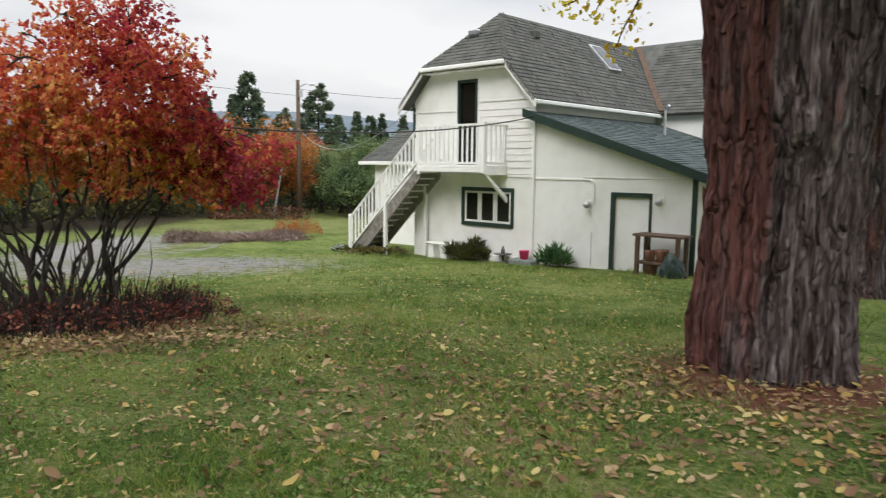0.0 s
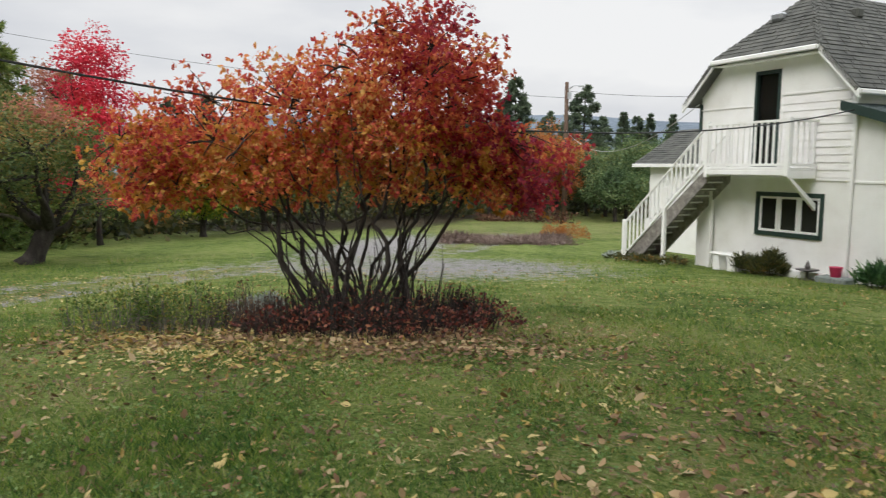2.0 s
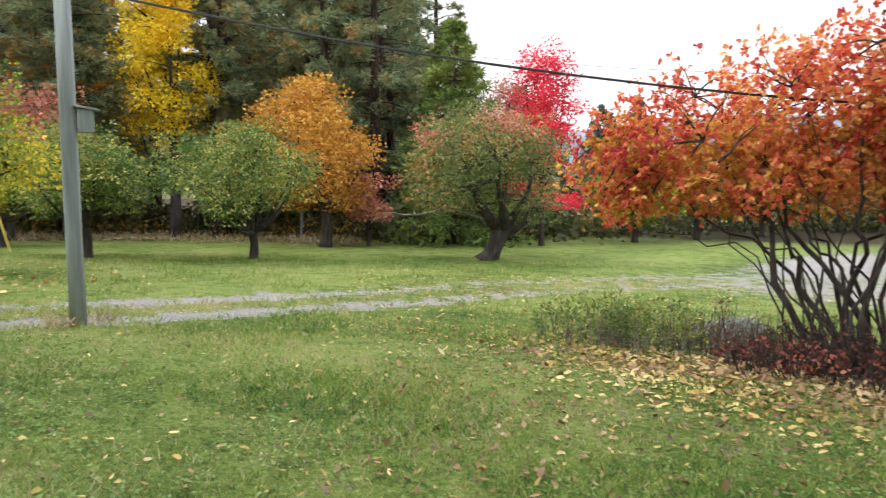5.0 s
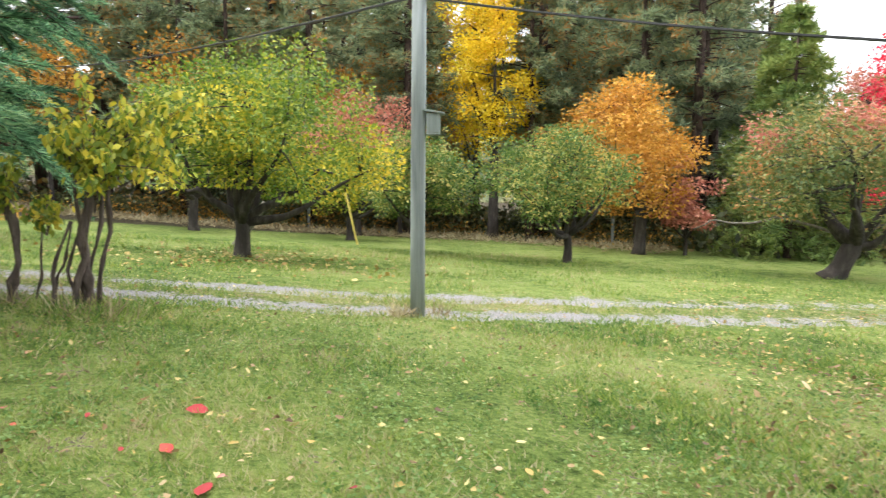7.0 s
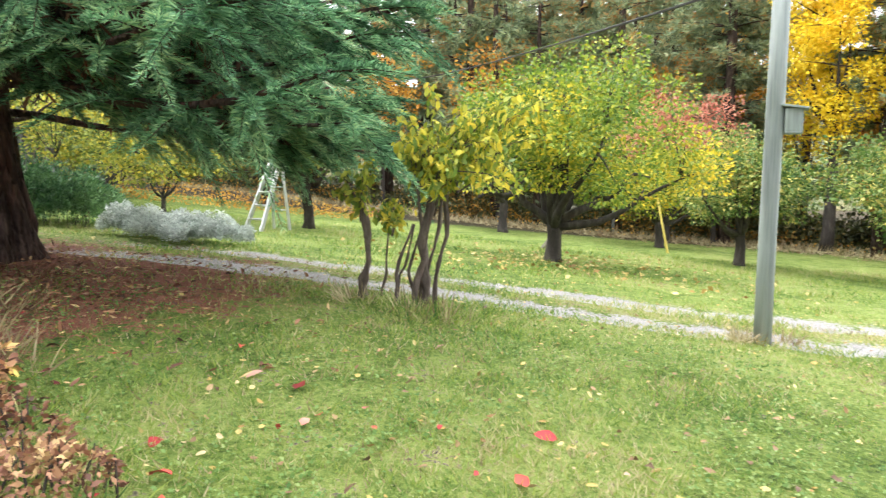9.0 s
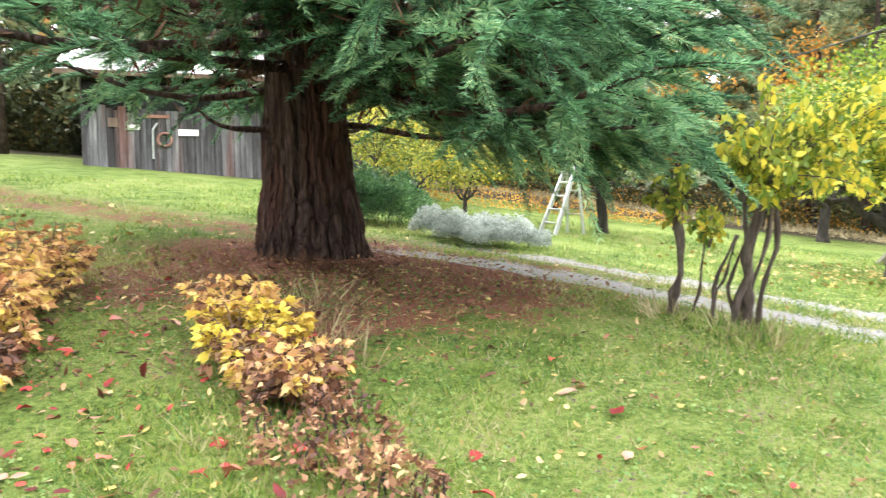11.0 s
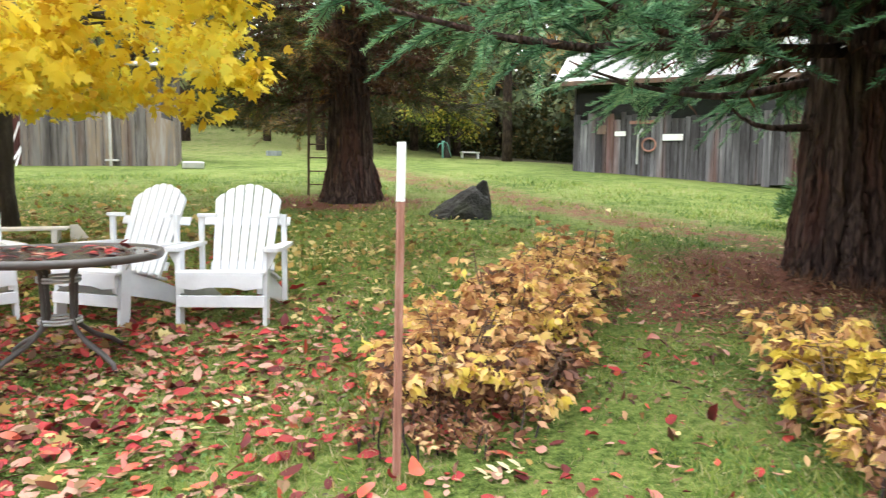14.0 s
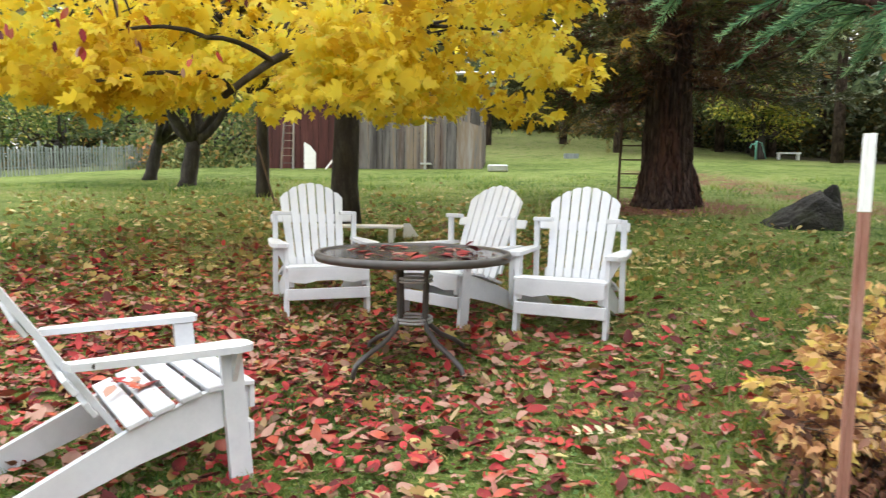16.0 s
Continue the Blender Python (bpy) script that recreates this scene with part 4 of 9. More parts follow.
# ground floor window: green casing, white sashes, three dark panes
win = thing("window_1", (0, 0, 0), "", "")
win.parent = house
cas = Shape()
x0, x1, z0, z1 = WIN
for a, b in (((x0 - 0.09, -0.035, z0 - 0.1), (x0, 0.03, z1 + 0.1)), ((x1, -0.035, z0 - 0.1), (x1 + 0.09, 0.03, z1 + 0.1)), ((x0, -0.035, z1), (x1, 0.03, z1 + 0.1)), ((x0, -0.06, z0 - 0.1), (x1, 0.03, z0))):
    cas.box(a, b, 0.006)
cas.part("window_frame", M["green"], win, "dark green window casing")
step = (x1 - x0) / 3
for k in range(3):
    a, b = x0 + k * step + 0.012, x0 + (k + 1) * step - 0.012
    sash = Shape()
    for p_, q_ in (((a, 0.0, z0), (a + 0.055, 0.05, z1)), ((b - 0.055, 0.0, z0), (b, 0.05, z1)), ((a + 0.055, 0.0, z1 - 0.055), (b - 0.055, 0.05, z1)), ((a + 0.055, 0.0, z0), (b - 0.055, 0.05, z0 + 0.055))):
        sash.box(p_, q_, 0.005)
    sash.part("sash", M["paint"], win, "white sash")
    Shape().box((a + 0.05, 0.02, z0 + 0.05), (b - 0.05, 0.026, z1 - 0.05)).part("pane", M["dark"], win, "dark window pane")
# black sheet behind the panes in place of the unlit room
Shape().box((x0, 0.11, z0), (x1, 0.15, z1)).part("dark_room_sheet", M["dark"], win)

# small wing on the far side
s = Shape()
s.box((-9.0, 2.7, BASE), (WX0, 2.86, 1.28))
s.box((-9.0, 2.86, BASE), (-8.84, 6.3, 1.28))
s.part("wing_wall", M["paint"], house)
deck = Shape()
slab(deck, [(-9.5, 2.4, 1.24), (WX0, 2.4, 1.24), (WX0, 4.5, 2.44), (-9.5, 4.5, 2.44)], 0.09)
slab(deck, [(WX0, 6.6, 1.24), (-9.5, 6.6, 1.24), (-9.5, 4.5, 2.44), (WX0, 4.5, 2.44)], 0.09)
rf = deck.part("roof", M["shingle"], house)
tabs = Shape()
shingle_rows(tabs, Vector((-9.5, 2.4, 1.24)), Vector((1, 0, 0)), Vector((0, 2.1, 1.2)).normalized(), 9.5 + WX0, 2.41, seed=7)
tagged(tabs.part("shingles", M["shingle"], rf), kind="stuff")
Shape().box((-9.5, 2.32, 1.12), (WX0, 2.4, 1.24), 0.01).part("gutter", M["paint"], house)

# ---- outside stair ----
stair = thing("staircase", (*HOUSE_AT, 0.0), "white wooden outside stair with landing and picket railings", "staircase", turn=HOUSE_TURN)
SX0, SX1, SZ, SY0, SY1 = -3.05, -0.78, 1.13, -0.05, -1.0
fl = Shape().box((SX0, SY1, SZ - 0.06), (SX1, SY0, SZ), 0.01).box((SX0, SY1, SZ - 0.17), (SX1, SY1 + 0.05, SZ - 0.06), 0.01).box((SX1 - 0.05, SY1 + 0.05, SZ - 0.24), (SX1, SY0, SZ - 0.06), 0.01)
fl.part("landing", M["paint"], stair)
TOP = 2.17


def rail_run(x0, y0, x1, y1, zt0, zt1, zb0, zb1, count):
    """A railing: top and bottom rail, and its pickets."""
    a, b = Vector((x0, y0, 0)), Vector((x1, y1, 0))
    for z0_, z1_, h in ((zt0, zt1, 0.05), (zb0, zb1, 0.06)):
        d = (b - a).normalized()
        sd = Vector((-d.y, d.x, 0)) * 0.035
        v = []
        for q, z in ((a, z0_), (b, z1_)):
            v += [q - sd + Vector((0, 0, z)), q + sd + Vector((0, 0, z)), q + sd + Vector((0, 0, z - h)), q - sd + Vector((0, 0, z - h))]
        Shape().solid(v, [(3, 2, 1, 0), (4, 5, 6, 7), (0, 1, 5, 4), (1, 2, 6, 5), (2, 3, 7, 6), (3, 0, 4, 7)]).part("rail", M["paint"], stair)
    for k in range(count):
        t = (k + 0.5) / count
        p = a.lerp(b, t)
        Shape().box((p.x - 0.022, p.y - 0.022, zb0 + (zb1 - zb0) * t - 0.05), (p.x + 0.022, p.y + 0.022, zt0 + (zt1 - zt0) * t - 0.04), 0.005).part("picket", M["paint"], stair)


rail_run(SX0, SY1 + 0.04, SX1, SY1 + 0.04, TOP, TOP, SZ + 0.09, SZ + 0.09, 14)
rail_run(SX1 - 0.03, SY1 + 0.05, SX1 - 0.03, SY0, TOP, TOP, SZ + 0.09, SZ + 0.09, 5)
BX, BZ = -5.95, -1.62
for y_ in (SY1 + 0.04, SY0 - 0.06):
    rail_run(BX, y_, SX0, y_, BZ + 1.2, TOP, BZ + 0.28, SZ + 0.18, 19 if y_ < -0.5 else 10)
for x_, z0_, z1_, y_ in ((SX0, -1.5, TOP + 0.05, SY1 + 0.04), (BX, -1.75, BZ + 1.28, SY1 + 0.04), (-4.4, -1.6, 0.62, SY1 + 0.04), (SX1 - 0.03, SZ - 0.2, TOP + 0.04, SY1 + 0.04), (BX, -1.75, BZ + 1.28, SY0 - 0.06), (-3.6, -1.5, 1.0, SY0 - 0.1)):
    if x_ == SX0:
        z0_ = SZ - 0.24
    Shape().box((x_ - 0.05, y_ - 0.05, z0_), (x_ + 0.05, y_ + 0.05, z1_), 0.01).part("post", M["paint"], stair)
N_STEP = 14
for y_ in (SY1 + 0.08, SY0 - 0.1):
    st = Shape()
    st.prism([(BX - 0.05, BZ - 0.05), (BX + 0.3, BZ - 0.05), (SX0, SZ - 0.36), (SX0, SZ - 0.02), (BX - 0.05, BZ + 0.22)], y_ - 0.025, y_ + 0.025)
    st.part("stringer", M["stair_wood"], stair, "stringer coloured dark for the shade under the stair")
for k in range(N_STEP):
    t = (k + 0.5) / N_STEP
    x_, z_ = BX + (SX0 - BX) * t, BZ + 0.1 + (SZ - BZ - 0.1) * (k + 1) / (N_STEP + 1)
    Shape().box((x_ - 0.13, SY1 + 0.11, z_ - 0.04), (x_ + 0.13, SY0 - 0.13, z_), 0.008).part("tread", M["siding"], stair, "worn grey-white tread")
    Shape().box((x_ - 0.13, SY1 + 0.12, z_ - 0.24), (x_ - 0.11, SY0 - 0.14, z_ - 0.045), 0.004).part("riser", M["stair_wood"], stair, "riser board coloured dark for the shade under the stair")
br = Shape()
br.solid([(SX1 - 0.07, SY1 + 0.1, SZ - 0.24), (SX1, SY1 + 0.1, SZ - 0.24), (SX1, -0.0, SZ - 0.95), (SX1 - 0.07, 0.0, SZ - 0.95), (SX1 - 0.07, SY1 + 0.2, SZ - 0.24), (SX1, SY1 + 0.2, SZ - 0.24), (SX1, 0.0, SZ - 0.8), (SX1 - 0.07, 0.0, SZ - 0.8)],
         [(0, 1, 2, 3), (7, 6, 5, 4), (0, 3, 7, 4), (1, 5, 6, 2), (0, 4, 5, 1), (3, 2, 6, 7)])
br.part("brace", M["paint"], stair)

# ---- trees ----
def bend_line(a, b, sag, rng, steps=6, wob=0.04):
    """A crooked line from a to b, lifted in the middle by sag."""
    a, b = np.array(a, float), np.array(b, float)
    t = np.linspace(0, 1, steps)[:, None]
    p = a + (b - a) * t
    p[:, 2] += sag * np.sin(np.pi * t[:, 0])
    d = np.linalg.norm(b - a)
    j = np.zeros((steps, 3))
    j[1:-1] = rng.normal(size=(steps - 2, 3)) * 1.5
    for _ in range(2):
        j[1:-1] = 0.25 * j[:-2] + 0.5 * j[1:-1] + 0.25 * j[2:]
    return p + j * wob * d


def crown_points(rng, count, centre, radii, hollow=0.35, trim=-0.75):
    """Points spread through an uneven ellipsoid, more of them near its skin."""
    out = []
    seed = rng.uniform(0, 50)
    while len(out) < count:
        d = unit(rng.normal(size=3))
        r = rng.uniform(hollow**2, 1) ** 0.5
        r *= 1 + 0.28 * noise.noise(Vector(d * 1.6) + Vector((seed, 0, 0)))
        p = d * r
        if p[2] > trim:
            out.append(p)
    return np.array(out) * np.array(radii) + np.array(centre)


def fill_clusters(rng, clusters, count, spread):
    """Leaf places round the cluster centres, with the way each points."""
    k = rng.integers(0, len(clusters), count)
    off = np.clip(rng.normal(size=(count, 3)), -1.5, 1.5) * np.asarray(spread)
    way = unit(off + rng.normal(size=(count, 3)) * 0.5 * np.max(spread) + np.array([0, 0, -0.25 * np.max(spread)]))
    return clusters[k] + off, way


def round_tree(name, x, y, height, width, crown_low, trunk_r, fork, leaf, leaves, size, label, seed, lean=(0, 0), off=(0, 0), limbs=7, bark="bark", shape="diamond", clusters=60, group="", category="tree", limb=0.6, spread=0.085, trim=-0.75, sink=0.1, hollow=0.35):
    rng = np.random.default_rng(seed)
    tree = thing(name, on_ground(x, y, -sink), label, category, group)
    centre = np.array([off[0], off[1], (height + crown_low) / 2 + sink])
    radii = (width / 2, width / 2, (height - crown_low) / 2)
    cl = crown_points(rng, clusters, centre, radii, hollow, trim)
    wood = Shape()
    top = np.array([lean[0], lean[1], fork + sink])
    trunk = bend_line((0, 0, 0), top, 0, rng, 6, 0.02)
    rr = trunk_r * np.linspace(1.0, 0.78, 6)
    rr[0] *= 1.35
    wood.tube(trunk, list(rr), 10, 0.25)
    order = rng.permutation(len(cl))
    ends = []
    for i in order[:limbs]:
        tip = top + (cl[i] - top) * 0.9
        ln = bend_line(top - np.array([0, 0, 0.06]), tip, -0.06 * width, rng, 7, 0.035)
        wood.tube(ln, list(trunk_r * np.linspace(limb, 0.1, 7)), 6, 0.15)
        ends += [ln[3], ln[4], ln[5], ln[6]]
    ends = np.array(ends)
    for i in order[limbs:]:
        j = np.argmin(np.linalg.norm(ends - cl[i], axis=1))
        wood.tube(bend_line(ends[j], cl[i], 0.02, rng, 4, 0.05), list(trunk_r * np.linspace(0.16, 0.04, 4)), 4)
    wood.part("trunk", M[bark], tree, smooth=True)
    c, w = fill_clusters(rng, cl, leaves, (width * spread, width * spread, width * spread * 0.75))
    ob = part("crown", leaf_mesh("crown", rng, c, w, size * rng.uniform(0.7, 1.3, leaves), shape, L[leaf], 0.25), tree)
    tagged(ob, kind="stuff")
    return tree


def tufts(rng, c, w, s, per):
    """Each spray becomes a tuft of thin needles."""
    n_ = len(c)
    return np.repeat(c, per, 0), unit(np.repeat(unit(w), per, 0) + rng.normal(size=(n_ * per, 3)) * 0.55), np.repeat(s, per) * rng.uniform(0.7, 1.15, n_ * per)


def conifer_mesh(rng, height, width, crown_low, trunk_r, leaf, bark, whorls, sprays, spray, droop=0.25, open_=0.0, top_pow=0.9, per=4, ragged=(0.5, 1.25), shape="lance"):
    """Trunk and needles of a conifer: limbs in whorls, needles as sprays along them."""
    wood, c, w, s = Shape(), [], [], []
    wood.tube([(0, 0, -0.3), (0.02, 0, height * 0.3), (0, 0.03, height * 0.65), (0, 0, height * 0.98)], [trunk_r * 1.15, trunk_r * 0.9, trunk_r * 0.55, 0.02], 8, 0.1)
    for k in range(whorls):
        t = (k + rng.uniform(0, 0.9)) / whorls
        z = crown_low + (height - crown_low) * t
        reach = 0.5 * width * (1 - t) ** top_pow * rng.uniform(*ragged) + 0.02 * width
        for b in range(int(rng.integers(4, 7))):
            if rng.uniform() < open_:
                continue
            a = rng.uniform(0, 2 * np.pi)
            d = np.array([np.cos(a), np.sin(a), 0])
            tip = np.array([0, 0, z]) + d * reach + np.array([0, 0, -droop * reach + rng.normal() * 0.1 * reach])
            ln = bend_line((0, 0, z), tip, 0.06 * reach, rng, 4, 0.02)
            wood.tube(ln, list(max(0.012, trunk_r * 0.16) * np.array([1, 0.7, 0.4, 0.15])), 3)
            q = max(3, int(sprays * (0.35 + reach / width)))
            tt = rng.uniform(0.25, 1.05, q) ** 0.8
            base = np.array([0, 0, z]) + (tip - np.array([0, 0, z])) * tt[:, None]
            side = np.cross(d, [0, 0, 1])
            c.append(base + rng.normal(size=(q, 3)) * 0.05 * reach)
            w.append(d + side * rng.normal(size=(q, 1)) * 0.9 + np.array([0, 0, 0.1]) + rng.normal(size=(q, 3)) * 0.35)
            s.append(spray * rng.uniform(0.6, 1.3, q))
    return wood.mesh("trunk", M[bark], True), leaf_mesh("needles", rng, *tufts(rng, np.concatenate(c), np.concatenate(w), np.concatenate(s), per), shape, L[leaf], 0.2)


def conifer(name, meshes, x, y, label, scale=1.0, turn=0.0, group="", sink=0.2):
    tree = thing(name, on_ground(x, y, -sink), label, "tree", group, turn=turn)
    tree.scale = (scale, scale, scale)
    part("trunk", meshes[0], tree)
    tagged(part("needles", meshes[1], tree), kind="stuff")
    return tree


# the orchard
first_apple = round_tree("apple_tree", -16.4, -0.41, 3.95, 4.5, 0.95, 0.17, 0.75, "lime", 24000, 0.08, "apple tree turning from green to bright yellow", 1, spread=0.07, off=(0.1, 0.6), limbs=8, clusters=70, group="orchard trees")
round_tree("apple_tree", -20.15, 3.74, 3.1, 3.0, 1.0, 0.13, 0.8, "apple", 13000, 0.08, "small green apple tree behind the wooden pole", 2, limbs=6, group="orchard trees")
round_tree("apple_tree", -18.71, 7.32, 3.45, 4.0, 1.0, 0.12, 0.75, "apple", 15000, 0.08, "round green apple tree in the orchard grass", 3, spread=0.068, off=(0, -0.3), group="orchard trees")
round_tree("maple_tree", -22.73, 11.32, 5.1, 4.3, 1.0, 0.2, 1.6, "orange", 18000, 0.105, "broad maple tree with golden orange leaves", 4, spread=0.075, off=(-0.2, -0.5), group="orchard trees")
round_tree("small_tree", -22.6, 12.9, 3.1, 1.9, 0.7, 0.07, 0.6, "rosy", 2200, 0.14, "slender young tree with rosy brown leaves", 5, clusters=30)
old_apple = round_tree("apple_tree", -16.24, 12.88, 3.95, 5.0, 1.0, 0.26, 0.9, "mixed", 19000, 0.085, "old leaning apple tree with green and russet leaves", 6, spread=0.07, lean=(0.25, 0.45), limbs=9, clusters=75, group="orchard trees")
round_tree("apple_tree", -25.1, 2.29, 3.2, 3.1, 0.9, 0.14, 0.8, "lime", 7500, 0.1, "yellowing apple tree at the orchard's far edge", 7, group="orchard trees")
round_tree("small_tree", -28.5, 2.8, 5.2, 4.3, 2.2, 0.12, 1.8, "rosy", 9000, 0.12, "tree with dusty pink autumn leaves", 8)
round_tree("apple_tree", -25.9, -2.7, 4.6, 3.6, 1.3, 0.17, 1.1, "apple", 8000, 0.11, "green apple tree near the edge of the wood", 9, group="orchard trees")
round_tree("maple_tree", -28.7, 8.1, 11.6, 3.4, 2.5, 0.2, 4.5, "amber", 15000, 0.125, "tall narrow maple tree, brilliant yellow", 10, clusters=90)
crimson = round_tree("maple_tree", -20.2, 18.8, 7.0, 2.7, 1.9, 0.1, 2.2, "pinkred", 9000, 0.11, "young maple tree with glowing crimson leaves", 11, clusters=55)
round_tree("birch_tree", -22.9, 19.5, 6.6, 2.8, 2.2, 0.1, 2.0, "rosy", 5000, 0.115, "thin tree with pale apricot leaves", 12)
round_tree("apple_tree", -17.92, -6.27, 3.0, 3.2, 1.2, 0.13, 1.2, "apple", 7500, 0.1, "green apple tree beside the ladder", 13, lean=(0.25, 0.1), group="orchard trees")
round_tree("small_tree", -16.0, -8.8, 2.1, 2.5, 0.7, 0.06, 0.5, "olive", 4200, 0.085, "low young tree with yellow leaves", 14, limbs=5, clusters=30)
round_tree("small_tree", -17.6, -11.5, 3.0, 3.8, 0.8, 0.09, 0.6, "olive", 6500, 0.095, "spreading yellow tree at the edge of the lawn", 15)


def limbs_of(tree, seed, rows, mat):
    """Crooked limbs of their own: rows of points and thickness."""
    rng = np.random.default_rng(seed)
    for a, b, c, r0 in rows:
        ln = np.concatenate([bend_line(a, b, 0.05, rng, 5, 0.04), bend_line(b, c, 0.05, rng, 8, 0.12)[1:]])
        Shape().tube(ln, list(r0 * np.linspace(1, 0.3, len(ln))), 7, 0.25).part("limb", M[mat], tree, smooth=True)


limbs_of(first_apple, 171, (((0, 0, 0.8), (0.1, 0.7, 1.2), (0.0, 1.8, 1.75), 0.10), ((0, 0, 0.8), (0.0, -0.6, 1.25), (0.1, -1.5, 1.35), 0.10), ((0, 0, 0.8), (0.0, 0.05, 1.5), (0.1, 0.2, 2.6), 0.11), ((0, -0.55, 1.2), (0.1, -0.9, 1.7), (0.0, -1.3, 2.4), 0.06)), "bark")
limbs_of(old_apple, 172, (((0.2, 0.4, 1.0), (-0.8, -0.9, 1.5), (-1.9, -2.4, 1.15), 0.045), ((0.2, 0.4, 1.0), (0.9, 1.2, 1.55), (1.5, 2.0, 1.45), 0.045), ((-0.6, -0.6, 1.4), (-0.9, -1.2, 1.9), (-1.3, -1.8, 2.5), 0.04)), "bark_pale")

def extra_clump(tree, seed, rows, count, size, leaf, label):
    """Leaves of another colour on some boughs: rows of centre and radii."""
    rng = np.random.default_rng(seed)
    cl = np.concatenate([crown_points(rng, 14, c, r, 0.2) for c, r in rows])
    c, w = fill_clusters(rng, cl, count, (0.2, 0.2, 0.12))
    tagged(part("crown", leaf_mesh("crown", rng, c, w, size * rng.uniform(0.7, 1.3, count), "diamond", L[leaf], 0.3), tree, label), kind="stuff")


extra_clump(crimson, 181, (((0.9, 0.2, 1.75), (0.9, 0.9, 0.22)), ((-0.5, -0.8, 2.3), (1.0, 1.0, 0.3)), ((0.0, 0.0, 6.6), (0.5, 0.5, 0.9))), 2600, 0.10, "pinkred", "low drooping crimson bough")
extra_clump(old_apple, 182, (((-0.6, -0.7, 3.4), (1.0, 1.0, 0.55)), ((0.3, 0.4, 3.7), (0.7, 0.7, 0.4))), 3000, 0.085, "rosy", "rosy orange leaves at the top")

# the wood behind the orchard
rng = np.random.default_rng(77)
PINES = [conifer_mesh(rng, h, w, lo, r, "pine", "pine_bark", 28, 26, 0.34, 0.05, 0.36, 0.55, 11, shape="tuft") for h, w, lo, r in ((15, 5.5, 3.0, 0.21), (17, 5.0, 5.0, 0.24), (13, 5.0, 2.2, 0.18))]
PINES_FAR = [conifer_mesh(rng, h, w, lo, r, "pine", "pine_bark", 24, 14, 0.6, 0.05, 0.2, 0.55, 3) for h, w, lo, r in ((15, 5.5, 2.5, 0.21), (17, 5.2, 4.0, 0.24))]
FAR_FIRS = [conifer_mesh(rng, h, w, lo, r, "far_fir", "pine_bark", n_, 44, 0.40, dr, 0.05, tp, 4, (0.7, 1.12)) for h, w, lo, r, n_, dr, tp in ((12.0, 8.5, 0.6, 0.17, 34, 0.2, 0.95), (12.0, 8.5, 1.0, 0.2, 32, 0.1, 0.75), (12.0, 7.0, 0.4, 0.15, 36, 0.3, 1.05))]
FIRS = [conifer_mesh(rng, h, w, lo, r, "bright_fir", "pine_bark", 34, 34, 0.30, 0.22, 0.08, 0.85, 7, (0.6, 1.2), "tuft") for h, w, lo, r in ((9.0, 6.0, 0.4, 0.14), (12.0, 6.4, 0.6, 0.17))]
EDGE = [(-24.0, -40.0), (-33.0, -26.0), (-36.0, -16.0), (-33.0, -8.0), (-31.0, 0.0), (-30.0, 8.0), (-25.0, 14.0)]


def along(line, step, back, rng, jitter):
    """Places along a line, set back to its left."""
    out = []
    for (ax, ay), (bx, by) in zip(line, line[1:]):
        d = np.hypot(bx - ax, by - ay)
        nx, ny = -(by - ay) / d, (bx - ax) / d
        for k in range(int(d / step)):
            t = (k + rng.uniform(0.1, 0.9)) * step / d
            b = back + rng.normal() * jitter
            out.append((ax + (bx - ax) * t + nx * b, ay + (by - ay) * t + ny * b))
    return out


for row, (step, back, jit) in enumerate(((3.6, 1.5, 0.7), (3.2, 5.0, 1.2), (3.0, 9.5, 1.5), (3.2, 15.0, 2.0))):
    for x, y in along(EDGE, step, back, rng, jit):
        if y > 11 and row == 0:
            continue
        conifer("pine_tree", PINES[int(rng.integers(0, 3))] if row < 2 and y > -20 else PINES_FAR[int(rng.integers(0, 2))], x, y, "tall dark pine tree with a bare lower trunk", float(rng.uniform(0.85, 1.25)), float(rng.uniform(0, 6.3)), "pines of the wood")
# pines and firs at the end of the wood
for x, y, k, sc in ((-26.0, 15.2, 1, 0.95), (-28.5, 17.0, 0, 1.0), (-26.5, 13.2, 2, 0.95), (-31.0, 19.0, 1, 1.0)):
    conifer("pine_tree", PINES[k], x, y, "tall open pine tree at the end of the wood", sc, x, "pines of the wood")
for x, y, k, sc in ((-22.3, 16.4, 0, 0.92), (-24.2, 17.6, 0, 0.98), (-24.5, 21.5, 0, 0.75)):
    conifer("fir_tree", FIRS[k], x, y, "dense green fir tree beside the orchard", sc, x, "firs")
# firs far behind the bush and the house: bearing, distance, top height, kind
for k, (az, d, h, kind) in enumerate(((16.6, 66, 9.6, 2), (15.5, 64, 11.4, 0), (14.9, 72, 10.4, 2), (10.1, 64, 10.6, 1), (12.8, 80, 9.6, 1), (7.1, 70, 8.8, 2), (5.1, 72, 8.8, 2), (8.6, 84, 9.4, 0), (6.0, 84, 9.4, 0), (3.4, 84, 9.6, 2), (18.7, 66, 9.5, 0), (20.5, 72, 10.0, 1), (22.5, 62, 8.4, 0), (24.5, 90, 10.5, 2), (27.5, 78, 8.6, 1), (30.0, 70, 9.6, 0), (33.0, 60, 7.4, 0), (36.0, 62, 8.0, 2), (39.5, 58, 9.0, 0), (42.0, 62, 9.0, 1), (17.6, 58, 7.0, 0), (11.6, 58, 7.2, 0), (9.2, 60, 6.6, 0))):
    a = radians(az)
    conifer("fir_tree", FAR_FIRS[kind], -d * math.sin(a), d * math.cos(a), "distant dark fir tree", h / 12.0, az * 7, "firs")

